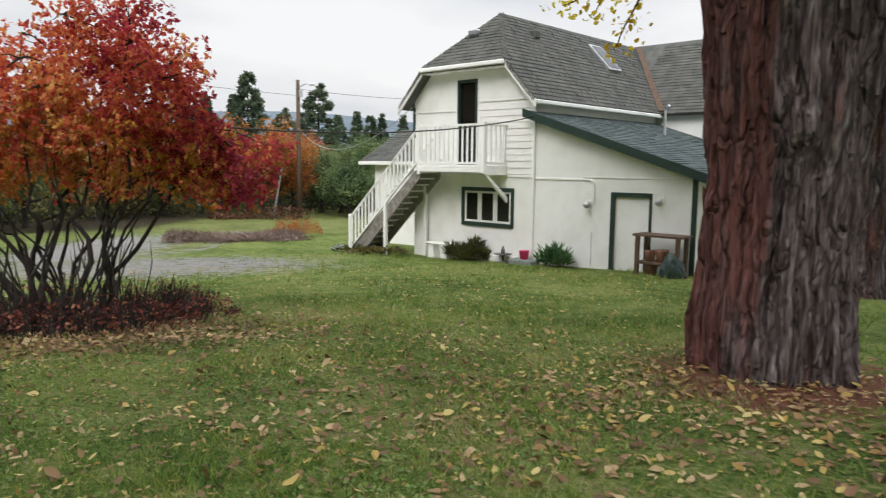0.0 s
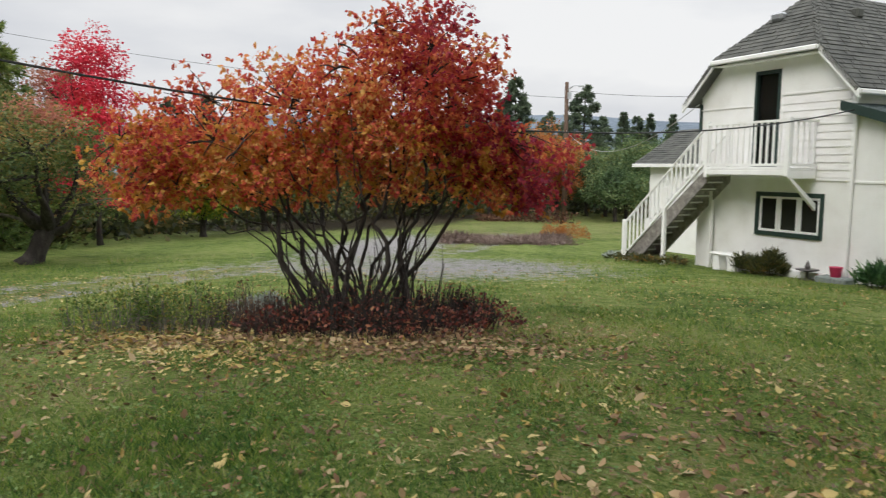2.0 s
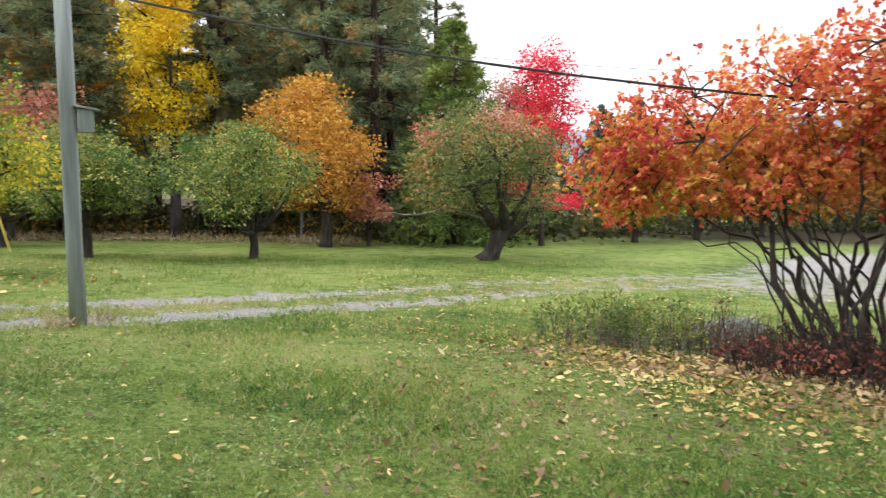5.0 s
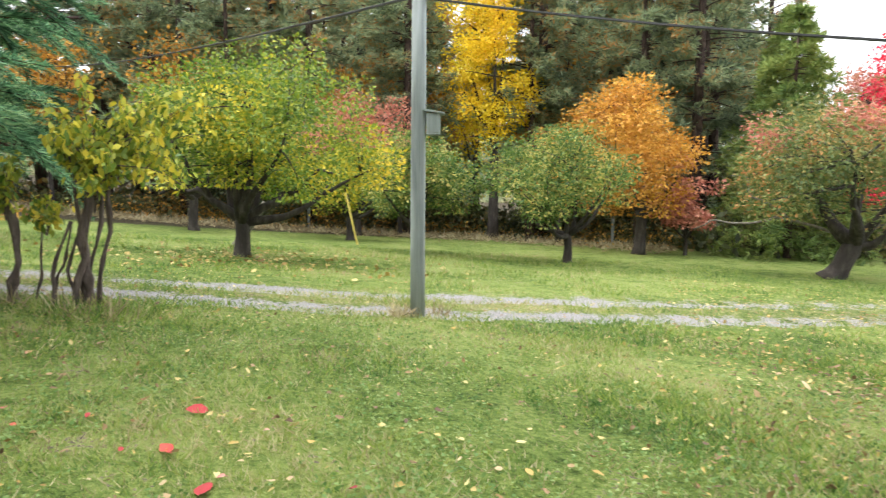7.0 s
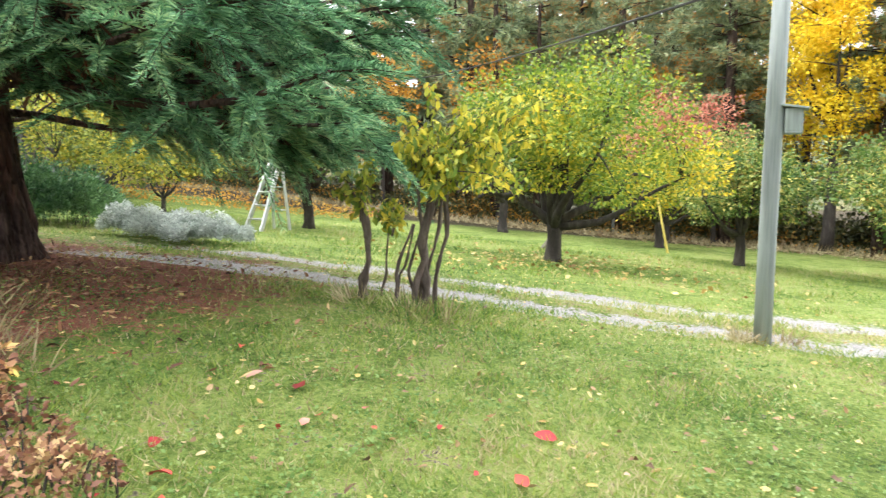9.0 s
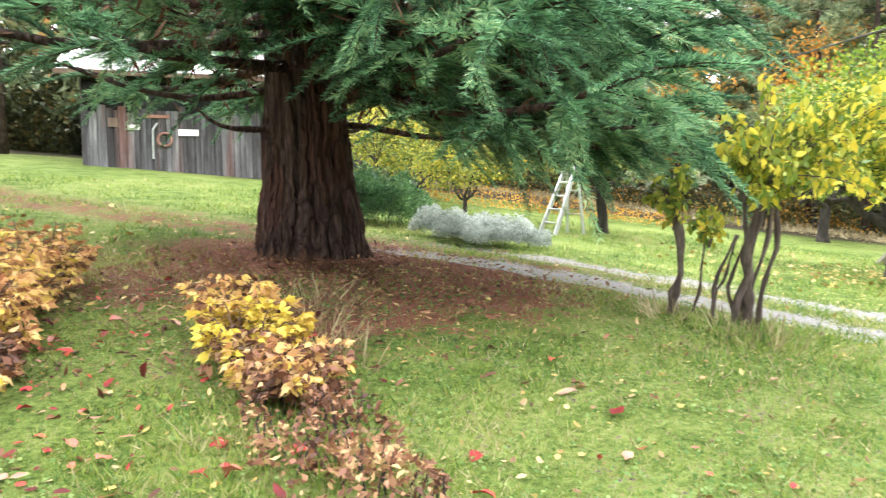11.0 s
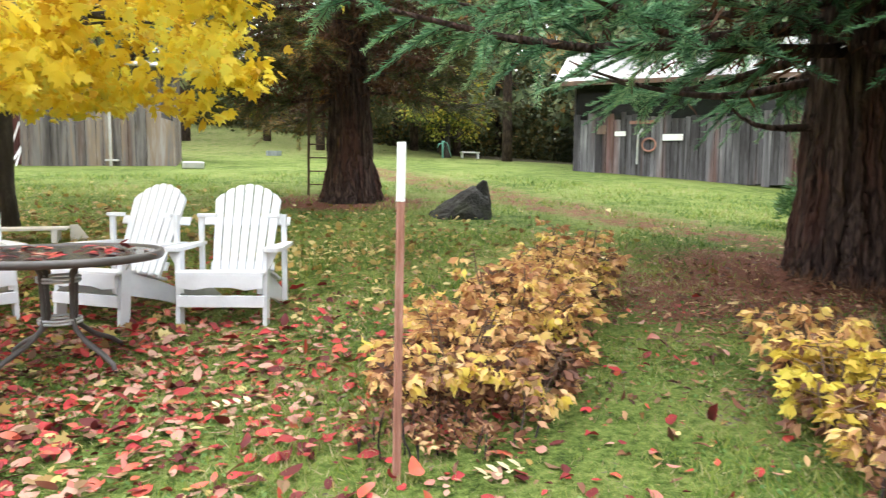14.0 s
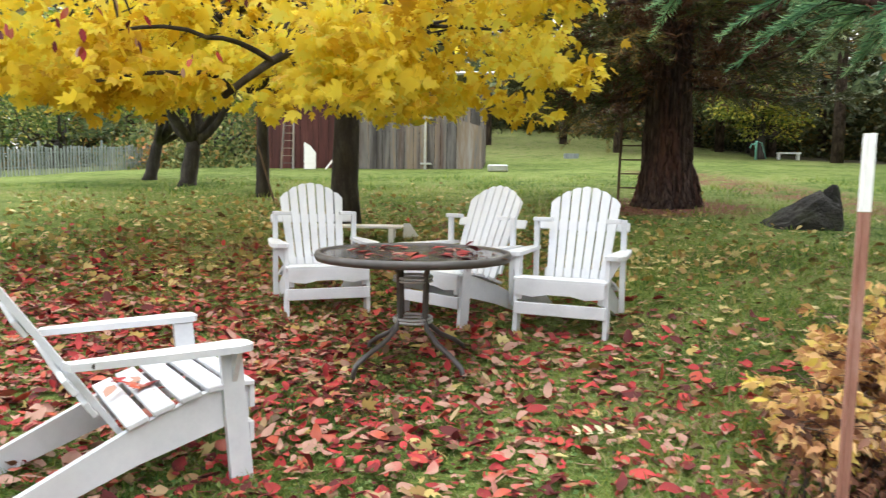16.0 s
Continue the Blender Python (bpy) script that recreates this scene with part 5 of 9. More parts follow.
for x, y, k, sc in ((-28.6, 9.6, 1, 0.7), (-30.2, 5.0, 1, 0.95)):
    conifer("pine_tree", PINES[k], x, y, "slender open pine tree in front of the yellow maple", sc, x, "pines of the wood")

for k, (x, y) in enumerate(((-33.5, 14.5), (-35.5, 12.0), (-36.0, 17.0), (-38.5, 14.0), (-40.0, 19.0), (-34.0, 19.5), (-41.0, 10.5), (-38.0, 22.5), (-43.0, 16.0), (-35.0, 24.5))):
    conifer("pine_tree", (PINES if k % 2 else PINES_FAR)[k % 2], x, y, "tall pine tree at the corner of the wood", 0.9 + 0.04 * (k % 6), k * 1.3, "pines of the wood")

# orange and yellow trees standing among the pines
for k, (x, y, h, w, leaf) in enumerate(((-33.5, -4.0, 8.0, 4.0, "orange"), (-32.5, 2.0, 7.0, 3.6, "orange"), (-33.0, 6.0, 9.0, 4.0, "orange"), (-32.0, 11.0, 9.0, 4.0, "orange"), (-29.5, 12.5, 6.0, 3.5, "orange"), (-34.0, -9.5, 8.0, 4.0, "orange"), (-36.0, 9.0, 11.0, 4.0, "amber"), (-30.0, 4.6, 3.6, 3.0, "orange"), (-35.5, -14.0, 6.0, 4.5, "orange"), (-27.5, 10.4, 3.0, 2.4, "orange"))):
    round_tree("maple_tree", x, y, h, w, 1.6, 0.1, 2.0, leaf, 4200, 0.17, "thin maple among the pines, its leaves turned " + ("orange" if leaf == "orange" else "yellow"), 150 + k, clusters=50, limbs=5, spread=0.11)

# coloured trees far behind the bush: bearing, distance, height, width
for k, (az, d, h, w, leaf, lab) in enumerate(((13.2, 46, 6.0, 3.6, "rusty", "distant orange tree near the utility pole"), (17.6, 44, 5.6, 4.4, "rusty", "distant orange tree behind the gravel drive"), (12.2, 47, 5.6, 3.6, "rusty", "distant orange tree behind the utility pole"), (10.8, 52, 5.4, 3.4, "rosy", "distant brown tree beside the utility pole"), (8.4, 50, 4.4, 4.6, "soft_green", "distant round dark green tree"), (14.6, 47, 3.4, 3.0, "soft_green", "low dark green tree beyond the drive"), (22.0, 46, 4.0, 5.0, "mixed", "distant yellow tree behind the drive"), (26.0, 44, 4.4, 5.0, "rusty", "distant golden tree behind the drive"), (31.0, 38, 4.6, 5.0, "mixed", "yellow-green tree behind the drive"), (35.5, 34, 4.0, 4.0, "mixed", "olive green tree behind the drive"), (5.6, 54, 4.2, 6.0, "soft_green", "distant dark green tree"), (9.9, 50, 4.8, 3.0, "soft_green", "distant leafy green tree"), (6.9, 47, 5.4, 3.4, "soft_green", "distant tall green tree near the house"), (4.2, 50, 5.6, 4.0, "soft_green", "distant tall green tree behind the small wing"), (2.4, 52, 5.0, 4.4, "soft_green", "distant round green tree behind the small wing"), (7.7, 45, 3.4, 3.6, "soft_green", "low spreading green tree beyond the gravel"), (40.0, 31, 3.0, 3.0, "lime", "low yellow tree at the wood's edge"))):
    a = radians(az)
    round_tree("tree", -d * math.sin(a), d * math.cos(a), h, w, 0.8, 0.14, 1.2, leaf, 7000, 0.15, lab, 100 + k, clusters=75, limbs=5, spread=0.085)


def brush_line(name, line, width, height, count, size, leaf, label, seed, back=0.0, shape="diamond", even=0.12):
    """A tangle of undergrowth along a line."""
    rng = np.random.default_rng(seed)
    seg = rng.integers(0, len(line) - 1, count)
    t = rng.uniform(0, 1, count)
    P0, P1 = np.array(line)[seg], np.array(line)[seg + 1]
    p = P0 + (P1 - P0) * t[:, None]
    d = unit(P1 - P0)
    q = p + np.stack([-d[:, 1], d[:, 0]], -1) * (back + rng.normal(size=(count, 1)) * width)
    hump = np.array([0.55 + 0.75 * noise.noise(Vector((a * 0.35, b * 0.35, seed))) for a, b in q])
    z = ground_z(q[:, 0], q[:, 1]) + rng.uniform(0, 1, count) ** 1.2 * height * np.clip(hump, even, 1.3)
    c = np.concatenate([q, z[:, None]], 1)
    me = leaf_mesh(name, rng, c, rng.normal(size=(count, 3)) + np.array([0, 0, 0.3]), size * rng.uniform(0.6, 1.4, count), shape, L[leaf], 0.2)
    return tagged(new(name, me), label, "undergrowth", kind="stuff")


brush_line("undergrowth", EDGE, 1.2, 1.7, 30000, 0.15, "under", "dark tangled undergrowth at the foot of the wood", 5, 2.5)
brush_line("undergrowth", EDGE, 2.5, 2.6, 12000, 0.3, "under", "shaded brush between the pine trunks", 6, 9.0)
brush_line("undergrowth", [(-25.0, 14.0), (-23.0, 20.0), (-24.0, 30.0), (-20.0, 42.0), (-11.0, 50.0), (-2.0, 58.0), (12.0, 62.0)], 1.5, 2.4, 16000, 0.3, "under", "hedge of dark brush beyond the drive", 7, 1.0)
brush_line("undergrowth", EDGE, 1.0, 1.1, 7000, 0.1, "orange", "orange autumn brush at the wood's edge", 8, 1.5)
brush_line("undergrowth", [(-19.0, -16.0), (-21.0, -11.0), (-24.0, -6.0)], 0.5, 0.8, 3000, 0.07, "orange", "low orange and yellow brush beyond the ladder", 9, 1.0)
brush_line("dry_grass", EDGE, 1.0, 0.12, 14000, 0.3, "straw", "tan dry grass along the edge of the wood", 10, -0.6, "blade")
# leaf curtains added to close sky gaps and stand in for the wood's shade
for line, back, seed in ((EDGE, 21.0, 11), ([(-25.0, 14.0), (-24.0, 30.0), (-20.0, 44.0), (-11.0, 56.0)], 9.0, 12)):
    brush_line("far_woods", line, 2.0, 17.0 if back > 10 else 4.5, 34000 if back > 10 else 12000, 0.5, "pine" if back > 10 else "under", "leaf curtain put in for the shaded depth behind the nearer trunks", seed, back, "diamond", 0.8)

brush_line("dead_brush", [(-8.2, 40.5), (-11.0, 41.5), (-13.5, 40.0)], 0.6, 0.8, 1800, 0.14, "dead", "dead grey-brown brush at the foot of the utility pole", 19)
brush_line("undergrowth", [(-34.0, -2.0), (-33.0, 4.0), (-32.0, 9.0), (-29.0, 13.5)], 0.9, 1.9, 9000, 0.2, "under", "dense dark brush under the first pines", 22, 0.0, "diamond", 0.6)

# ---- the red bush ----
VIEW = unit(np.array([-3.1, 7.0, 0]))
RIGHT = np.array([VIEW[1], -VIEW[0], 0])
UP = np.array([0, 0, 1.0])


def red_bush():
    rng = np.random.default_rng(21)
    bx, by = -4.17, 7.84
    bush = thing("autumn_shrub", on_ground(bx, by, -0.05), "large many-stemmed shrub with orange, red and maroon leaves", "shrub")
    lobes = (((-1.95, 0.45, 2.06), (1.3, 0.95, 0.88), 130), ((-0.7, 0.2, 2.48), (0.95, 1.1, 0.85), 80), ((0.40, 0.0, 2.56), (1.10, 1.2, 1.0), 190), ((1.6, 0.1, 1.85), (0.72, 0.8, 0.58), 45), ((-2.6, 0.6, 1.75), (0.6, 0.5, 0.45), 22), ((-1.0, 0.0, 1.72), (0.9, 0.7, 0.34), 34), ((0.5, 0.1, 1.72), (1.0, 0.8, 0.3), 26))
    cl = []
    for (a, b, c), (ra, rb, rc), k in lobes:
        p = crown_points(rng, k, (0, 0, 0), (1, 1, 1), 0.3, -0.55 if a > 0 and a < 1 else -0.8)
        cl.append(RIGHT * (a + p[:, :1] * ra) + VIEW * (b + p[:, 1:2] * rb) + UP * (c + 0.05 + p[:, 2:] * rc))
    cl = np.concatenate(cl)
    lat = cl @ RIGHT
    stems = Shape()
    order = rng.permutation(len(cl))
    nodes = []
    for n_, i in enumerate(order[:36]):
        tip = cl[i]
        root = RIGHT * (np.clip(lat[i] * 0.24, -0.62, 0.55) + rng.normal() * 0.2) + VIEW * np.clip(rng.normal() * 0.35, -0.6, 0.6)
        root = np.array([root[0], root[1], 0.0])
        mid = root + (tip - root) * 0.5
        mid[2] = 1.05 + rng.uniform(0, 0.35)
        mid += RIGHT * (tip - root).dot(RIGHT) * rng.uniform(-0.1, 0.1)
        ln = np.concatenate([bend_line(root, mid, 0, rng, 6, 0.11), bend_line(mid, tip, 0.05, rng, 8, 0.11)[1:]])
        ln[1:-1] += rng.normal(size=(len(ln) - 2, 3)) * 0.018
        r0 = rng.choice([0.012, 0.017, 0.026, 0.038])
        stems.tube(ln, list(r0 * np.linspace(1, 0.16, len(ln))), 6, 0.35)
        nodes += [ln[k] for k in range(4, len(ln))]
    nodes = np.array(nodes)
    for i in order[36:]:
        j = np.argmin(np.linalg.norm(nodes - cl[i], axis=1))
        stems.tube(bend_line(nodes[j], cl[i], 0.02, rng, 5, 0.06), [0.012, 0.01, 0.008, 0.006, 0.003], 4)
    for k in range(26):  # bare shoots low in the middle
        a = rng.uniform(0, 6.28)
        root = RIGHT * rng.uniform(-0.7, 0.7) + VIEW * rng.uniform(-0.5, 0.5)
        tip = root * 1.2 + np.array([0.2 * math.cos(a), 0.2 * math.sin(a), rng.uniform(0.6, 1.3)])
        stems.tube(bend_line(root, tip, 0, rng, 5, 0.06), [0.012, 0.01, 0.008, 0.006, 0.003], 4)
    tagged(stems.part("stem_thicket", M["bark"], bush, "thin dark stems", True), kind="stuff")
    dark = lat + 0.5 * rng.normal(size=len(cl)) + 0.35 * (cl[:, 2] - 2.3)
    for mat, pick, count, nm in (("bush", dark < 1.0, 28000, "orange red leaves"), ("maroon", dark >= 1.0, 9500, "maroon leaves"), ("orange", (cl[:, 2] < 2.35) & (dark < 1.4), 9500, "golden leaves")):
        tips, out = fill_clusters(rng, cl[pick], count // 5, (0.13, 0.13, 0.10))
        c, w = np.repeat(tips, 6, 0), np.repeat(out, 6, 0)
        w = unit(w * 0.6 + rng.normal(size=w.shape) * 0.75 - np.array([0, 0, 0.35]))
        c = c + rng.normal(size=c.shape) * 0.012
        tagged(part("leaves", leaf_mesh("leaves", rng, c, w, 0.057 * rng.uniform(0.6, 1.3, len(c)), "oval", L[mat], 0.45), bush, nm), kind="stuff")
    return bush


red_bush()


def low_growth(name, centres, count, size, leaf, shape, height, label, category, seed, twigs=0, up=1.2, twig_mat="bark"):
    """A low plant: leaves heaped over a few spots (x, y, radius), on thin stems."""
    rng = np.random.default_rng(seed)
    x0, y0, _ = centres[0]
    ob = thing(name, on_ground(x0, y0, -0.02), label, category)
    zb = float(ground_z(x0, y0)) - 0.02
    k = rng.integers(0, len(centres), count)
    cc = np.array(centres)[k]
    a, r = rng.uniform(0, 2 * np.pi, count), np.sqrt(rng.uniform(0, 1, count))
    x, y = cc[:, 0] + np.cos(a) * r * cc[:, 2], cc[:, 1] + np.sin(a) * r * cc[:, 2]
    top = height * np.sqrt(np.clip(1 - (r * 0.92) ** 2, 0, 1)) * (0.75 + 0.5 * np.array([noise.noise(Vector((p * 3, q * 3, seed))) for p, q in zip(x, y)]))
    z = ground_z(x, y) + top * rng.uniform(0.1, 1, count) ** 0.55
    w = np.stack([np.cos(a) * r, np.sin(a) * r, np.full(count, up * 0.5)], -1) + rng.normal(size=(count, 3)) * 0.6
    lump = np.array([noise.noise(Vector((p * 4.5, q * 4.5, h_ * 4.5 + seed))) for p, q, h_ in zip(x, y, z)])
    full = lump > -0.18
    a, r, x, y, z, w, count = a[full], r[full], x[full], y[full], z[full], w[full], int(full.sum())
    c = np.stack([x - x0, y - y0, z - zb], -1)
    tagged(part("leaves", leaf_mesh("leaves", rng, c, w, size * rng.uniform(0.6, 1.3, count), shape, L[leaf], 0.35), ob), kind="stuff")
    if twigs:
        st = Shape()
        for i in rng.integers(0, count, twigs):
            root = np.array([c[i][0] * 0.95 + rng.normal() * 0.04, c[i][1] * 0.95 + rng.normal() * 0.04, 0.0])
            root[2] = float(ground_z(root[0] + x0, root[1] + y0)) - zb - 0.02
            st.tube(bend_line(root, c[i] + np.array([0, 0, 0.04]), 0, rng, 4, 0.05), [0.006, 0.005, 0.004, 0.002], 4)
        tagged(st.part("twig_tangle", M[twig_mat], ob), kind="stuff")
    return ob


# plants round the bush
low_growth("weeds", [(-4.6, 7.3, 0.6), (-4.3, 7.6, 0.8), (-3.7, 8.3, 0.7), (-3.9, 7.4, 0.6), (-3.4, 8.7, 0.5)], 2200, 0.042, "wine", "lance", 0.62, "dark dried weeds round the stems of the shrub", "weeds", 31, 1700)
low_growth("weeds", [(-3.9, 7.0, 0.6), (-3.3, 7.6, 0.6), (-4.7, 6.7, 0.5), (-3.0, 8.3, 0.5)], 2300, 0.045, "wine", "oval", 0.42, "dark reddish seedlings at the foot of the shrub", "weeds", 32, 320)
low_growth("weeds", [(-6.5, 6.2, 0.5), (-6.2, 6.7, 0.55), (-5.9, 6.6, 0.5)], 4200, 0.045, "apple", "lance", 0.66, "bushy green weeds beside the shrub", "weeds", 33, 170, twig_mat="bark_pale")
low_growth("weeds", [(-5.6, 7.0, 0.5), (-5.3, 7.2, 0.4), (-5.1, 6.9, 0.4)], 900, 0.036, "brown", "lance", 0.62, "dry brown weed stalks beside the shrub", "weeds", 35, 260, twig_mat="bark_brown")
low_growth("lavender", [(-6.0, 7.9, 0.28), (-5.8, 8.05, 0.22)], 900, 0.07, "silver", "lance", 0.34, "small silver-grey plant behind the weeds", "plant", 34)


def frond_crown(tree, rng, limbs, leaf, dead, bark, fronds, frond, trunk_r, dense=32, fine=0.225):
    """Long conifer limbs with feathery sprays. limbs: rows of base height, bearing in degrees, reach, end height."""
    wood, c, w, s, dc, dw, ds = Shape(), [], [], [], [], [], []
    for h0, a, reach, h1 in limbs:
        a = radians(a)
        d = np.array([math.cos(a), math.sin(a), 0])
        side = np.array([-d[1], d[0], 0])
        st, en = d * trunk_r * 0.6 + UP * h0, d * reach + UP * h1
        ln = bend_line(st, en, 0.0, rng, 7, 0.015)
        ln[:, 2] -= 0.12 * reach * np.sin(np.pi * np.linspace(0, 1, 7)) * 0.6
        wood.tube(ln, list(0.016 * reach * np.linspace(1, 0.2, 7)), 6, 0.15)
        n_ = int(fronds * reach)
        t = rng.uniform(0.28, 1.03, n_)
        k = np.clip(t * 6, 0, 5.999)
        i = k.astype(int)
        base = ln[i] + (ln[i + 1] - ln[i]) * (k - i)[:, None]
        for b, tt in zip(base, t):
            out = d * rng.uniform(0.2, 1.0) + side * rng.normal() * 0.9 + UP * rng.uniform(-0.55, 0.25)
            out = unit(out)
            ln_f = frond * rng.uniform(0.6, 1.25) * (0.7 + 0.4 * (1 - abs(tt - 0.6)))
            m = dense
            q = np.linspace(0.05, 1, m)[:, None]
            axis = b + out * q * ln_f + UP * (-0.35 * ln_f) * (q**2) + UP * 0.12 * ln_f * q**4
            cross = unit(np.cross(out, UP))
            for sg in (-1, -0.5, 0, 0.5, 1):
                ww = out * 0.85 + cross * sg * 0.8 + UP * (0.25 - 0.4 * abs(sg)) + rng.normal(size=(m, 3)) * 0.25
                c.append(axis), w.append(ww), s.append(frond * fine * (1.15 - 0.65 * q[:, 0]) * rng.uniform(0.7, 1.3, m))
            wood.tube([b, axis[m // 2], axis[-1]], [0.006, 0.004, 0.002], 3)
        n_d = int(dead * reach)
        td = rng.uniform(0.1, 0.75, n_d)
        bd = st + (en - st) * td[:, None] + rng.normal(size=(n_d, 3)) * 0.16
        dc.append(bd), dw.append(rng.normal(size=(n_d, 3)) - UP * 0.6), ds.append(rng.uniform(0.07, 0.2, n_d))
    tagged(wood.part("branch_work", M[bark], tree, smooth=True), kind="stuff")
    C, W, S = np.concatenate(c), np.concatenate(w), np.concatenate(s)
    tagged(part("foliage", leaf_mesh("foliage", rng, C, W, S, "sprig", L[leaf], 0.2), tree, "drooping blue-green sprays"), kind="stuff")
    tagged(part("dead_sprays", leaf_mesh("dead_sprays", rng, np.concatenate(dc), np.concatenate(dw), np.concatenate(ds), "needle", L["dead"], 0.1), tree, "brown dead sprays"), kind="stuff")


# ---- the great trunk by the house ----
def ridged_trunk(name, x, y, radii, heights, sides, seed, mat, label, ridges=9, depth=0.13, lean=(0, 0), category="tree", burl=None, strips=0, top=4.0):
    """A thick trunk with deep upright furrows, a flared foot and loose strips of bark up to a height."""
    tree = thing(name, on_ground(x, y, -0.15), label, category)
    rng = random.Random(seed)
    ph = [rng.uniform(0, 6.28) for _ in range(4)]
    n_h = 84

    def surface(a, h):
        r = float(np.interp(h, heights, radii))
        ca, sa = math.cos(a), math.sin(a)
        tw = a + 0.12 * math.sin(h * 1.3 + ph[0])
        g = 1.6 * abs(math.sin(ridges * tw + ph[1] + 2.2 * noise.noise(Vector((ca * 2, sa * 2, h * 0.8 + seed))))) ** 0.45 - 1.2
        g += 0.45 * math.sin(2.3 * ridges * tw + ph[2] + 2.4 * noise.noise(Vector((ca * 3, sa * 3, h * 1.1))))
        g += 0.9 * noise.noise(Vector((ca * 9, sa * 9, h * 2.2 + seed)))
        g += 0.7 * noise.noise(Vector((ca * 17, sa * 17, h * 1.1 + seed))) - 0.5 * abs(noise.noise(Vector((ca * 6, sa * 6, h * 0.7 + 2 * seed))))
        low = 0.5 * math.exp(-h * 2.2) * noise.noise(Vector((ca * 1.8, sa * 1.8, seed)))
        rr = r * (1 + depth * 0.6 * g + low)
        if burl:
            ba, bh, bs, bp = burl
            da = (a - ba + math.pi) % (2 * math.pi) - math.pi
            q = math.exp(-((da / bs) ** 2 + ((h - bh) / (bs * 0.75)) ** 2))
            rr += bp * q * (1 + 0.5 * math.sin(9 * da + 7 * h) * q)
        return rr

    def spot(a, h, out=0.0):
        rr = surface(a, h) + out
        return (math.cos(a) * rr + lean[0] * h, math.sin(a) * rr + lean[1] * h, h)

    v = [spot(2 * math.pi * k / sides, heights[-1] * i / n_h) for i in range(n_h + 1) for k in range(sides)]
    f = []
    for i in range(n_h):
        for k in range(sides):
            f.append((i * sides + k, i * sides + (k + 1) % sides, (i + 1) * sides + (k + 1) % sides, (i + 1) * sides + k))
    f.append(tuple(range(n_h * sides, (n_h + 1) * sides)))
    Shape().solid(v, f).part("trunk", M[mat], tree, smooth=True)
    if strips:
        bark = Shape()
        for _ in range(strips):
            a0, h0, ln_, w = rng.uniform(0, 6.283), rng.uniform(0.1, top), rng.uniform(0.18, 0.75), rng.uniform(0.02, 0.06)
            thick, drift, peel = rng.uniform(0.012, 0.032), rng.uniform(-0.12, 0.12), rng.uniform(0.0, 0.03) * (rng.random() < 0.3)
            p_, n_ = [], 7
            for j in range(n_):
                t = j / (n_ - 1)
                h = h0 + ln_ * t
                r = float(np.interp(h, heights, radii))
                a = a0 + drift * t * 0.4 + 0.02 * math.sin(5 * t + a0)
                wid = w * (0.35 + 0.65 * math.sin(math.pi * min(max(t, 0.06), 0.94)) ** 0.5) * rng.uniform(0.8, 1.2)
                lift = peel * (abs(2 * t - 1)) ** 2
                mid_r = surface(a, h)
                for u, o in ((-1, -0.012), (-0.8, thick), (0.0, thick * 1.25), (0.8, thick), (1, -0.012)):
                    aa = a + u * wid / r
                    rr = mid_r + o * (0.4 + 0.6 * math.sin(math.pi * t) ** 0.4) + lift
                    p_.append((math.cos(aa) * rr + lean[0] * h, math.sin(aa) * rr + lean[1] * h, h))
            fs = [(i * 5 + k, i * 5 + k + 1, i * 5 + k + 6, i * 5 + k + 5) for i in range(n_ - 1) for k in range(4)]
            bark.solid(p_, fs)
        tagged(bark.part("shaggy_bark", M[mat], tree, "loose shaggy strips of bark", True), kind="stuff")
    return tree


BIG = (2.72, 5.75)
great = ridged_trunk("cedar_tree", *BIG, [0.66, 0.60, 0.55, 0.54, 0.60, 0.74], [0.0, 0.35, 0.9, 1.8, 2.6, 4.4], 240, 4, "bark_red", "huge old cedar trunk with furrowed reddish grey bark and a burl", 8, 0.14, (0.015, 0.0), burl=(math.radians(255), 2.25, 0.42, 0.12), strips=1300, top=3.6)
limb = Shape()
for a, r_, h1 in ((40, 0.3, 9.5), (150, 0.32, 10.0), (265, 0.22, 9.0)):
    d = Vector((math.cos(radians(a)), math.sin(radians(a)), 0))
    limb.tube([Vector((0.05, 0, 4.1)) + d * 0.3, Vector((0.05, 0, 5.6)) + d * 0.7, Vector((0, 0, h1)) + d * 1.3], [r_ * 1.3, r_, r_ * 0.5], 12, 0.2)
limb.part("upper_trunk", M["bark_red"], great, smooth=True)
rng = np.random.default_rng(40)
# unseen crown overhead, added and thickened to shade the lawn
rows = [(5.2 + 0.16 * k, (k * 137.5) % 360, rng.uniform(3.5, 6.0), 5.6 + 0.17 * k) for k in range(38)]
frond_crown(great, rng, rows, "fir", 8, "bark_red", 5.2, 1.35, 0.6, 18)
# a bare twig with a few yellow leaves hangs into view
twig = Shape()
t0 = np.array([-1.25, -0.45, 3.35])
lines = [bend_line(t0, (-1.62, -0.35, 2.95), 0.05, rng, 6, 0.06), bend_line(t0, (-1.45, -0.4, 2.72), 0.0, rng, 6, 0.06), bend_line((-1.4, -0.42, 3.1), (-1.85, -0.35, 3.02), 0.06, rng, 5, 0.08), bend_line((0.0, 0, 4.4), t0, 0.2, rng, 6, 0.03)]
for ln, r0 in zip(lines, (0.012, 0.012, 0.009, 0.022)):
    twig.tube(ln, list(r0 * np.linspace(1, 0.35, len(ln))), 6, 0.2)
twig.part("hanging_twig", M["bark"], great, "crooked bare twig")
c = np.concatenate([lines[0][3:], lines[1][2:], lines[2][2:]])
c = np.repeat(c, 16, 0) + rng.normal(size=(len(c) * 16, 3)) * np.array([0.07, 0.07, 0.05])
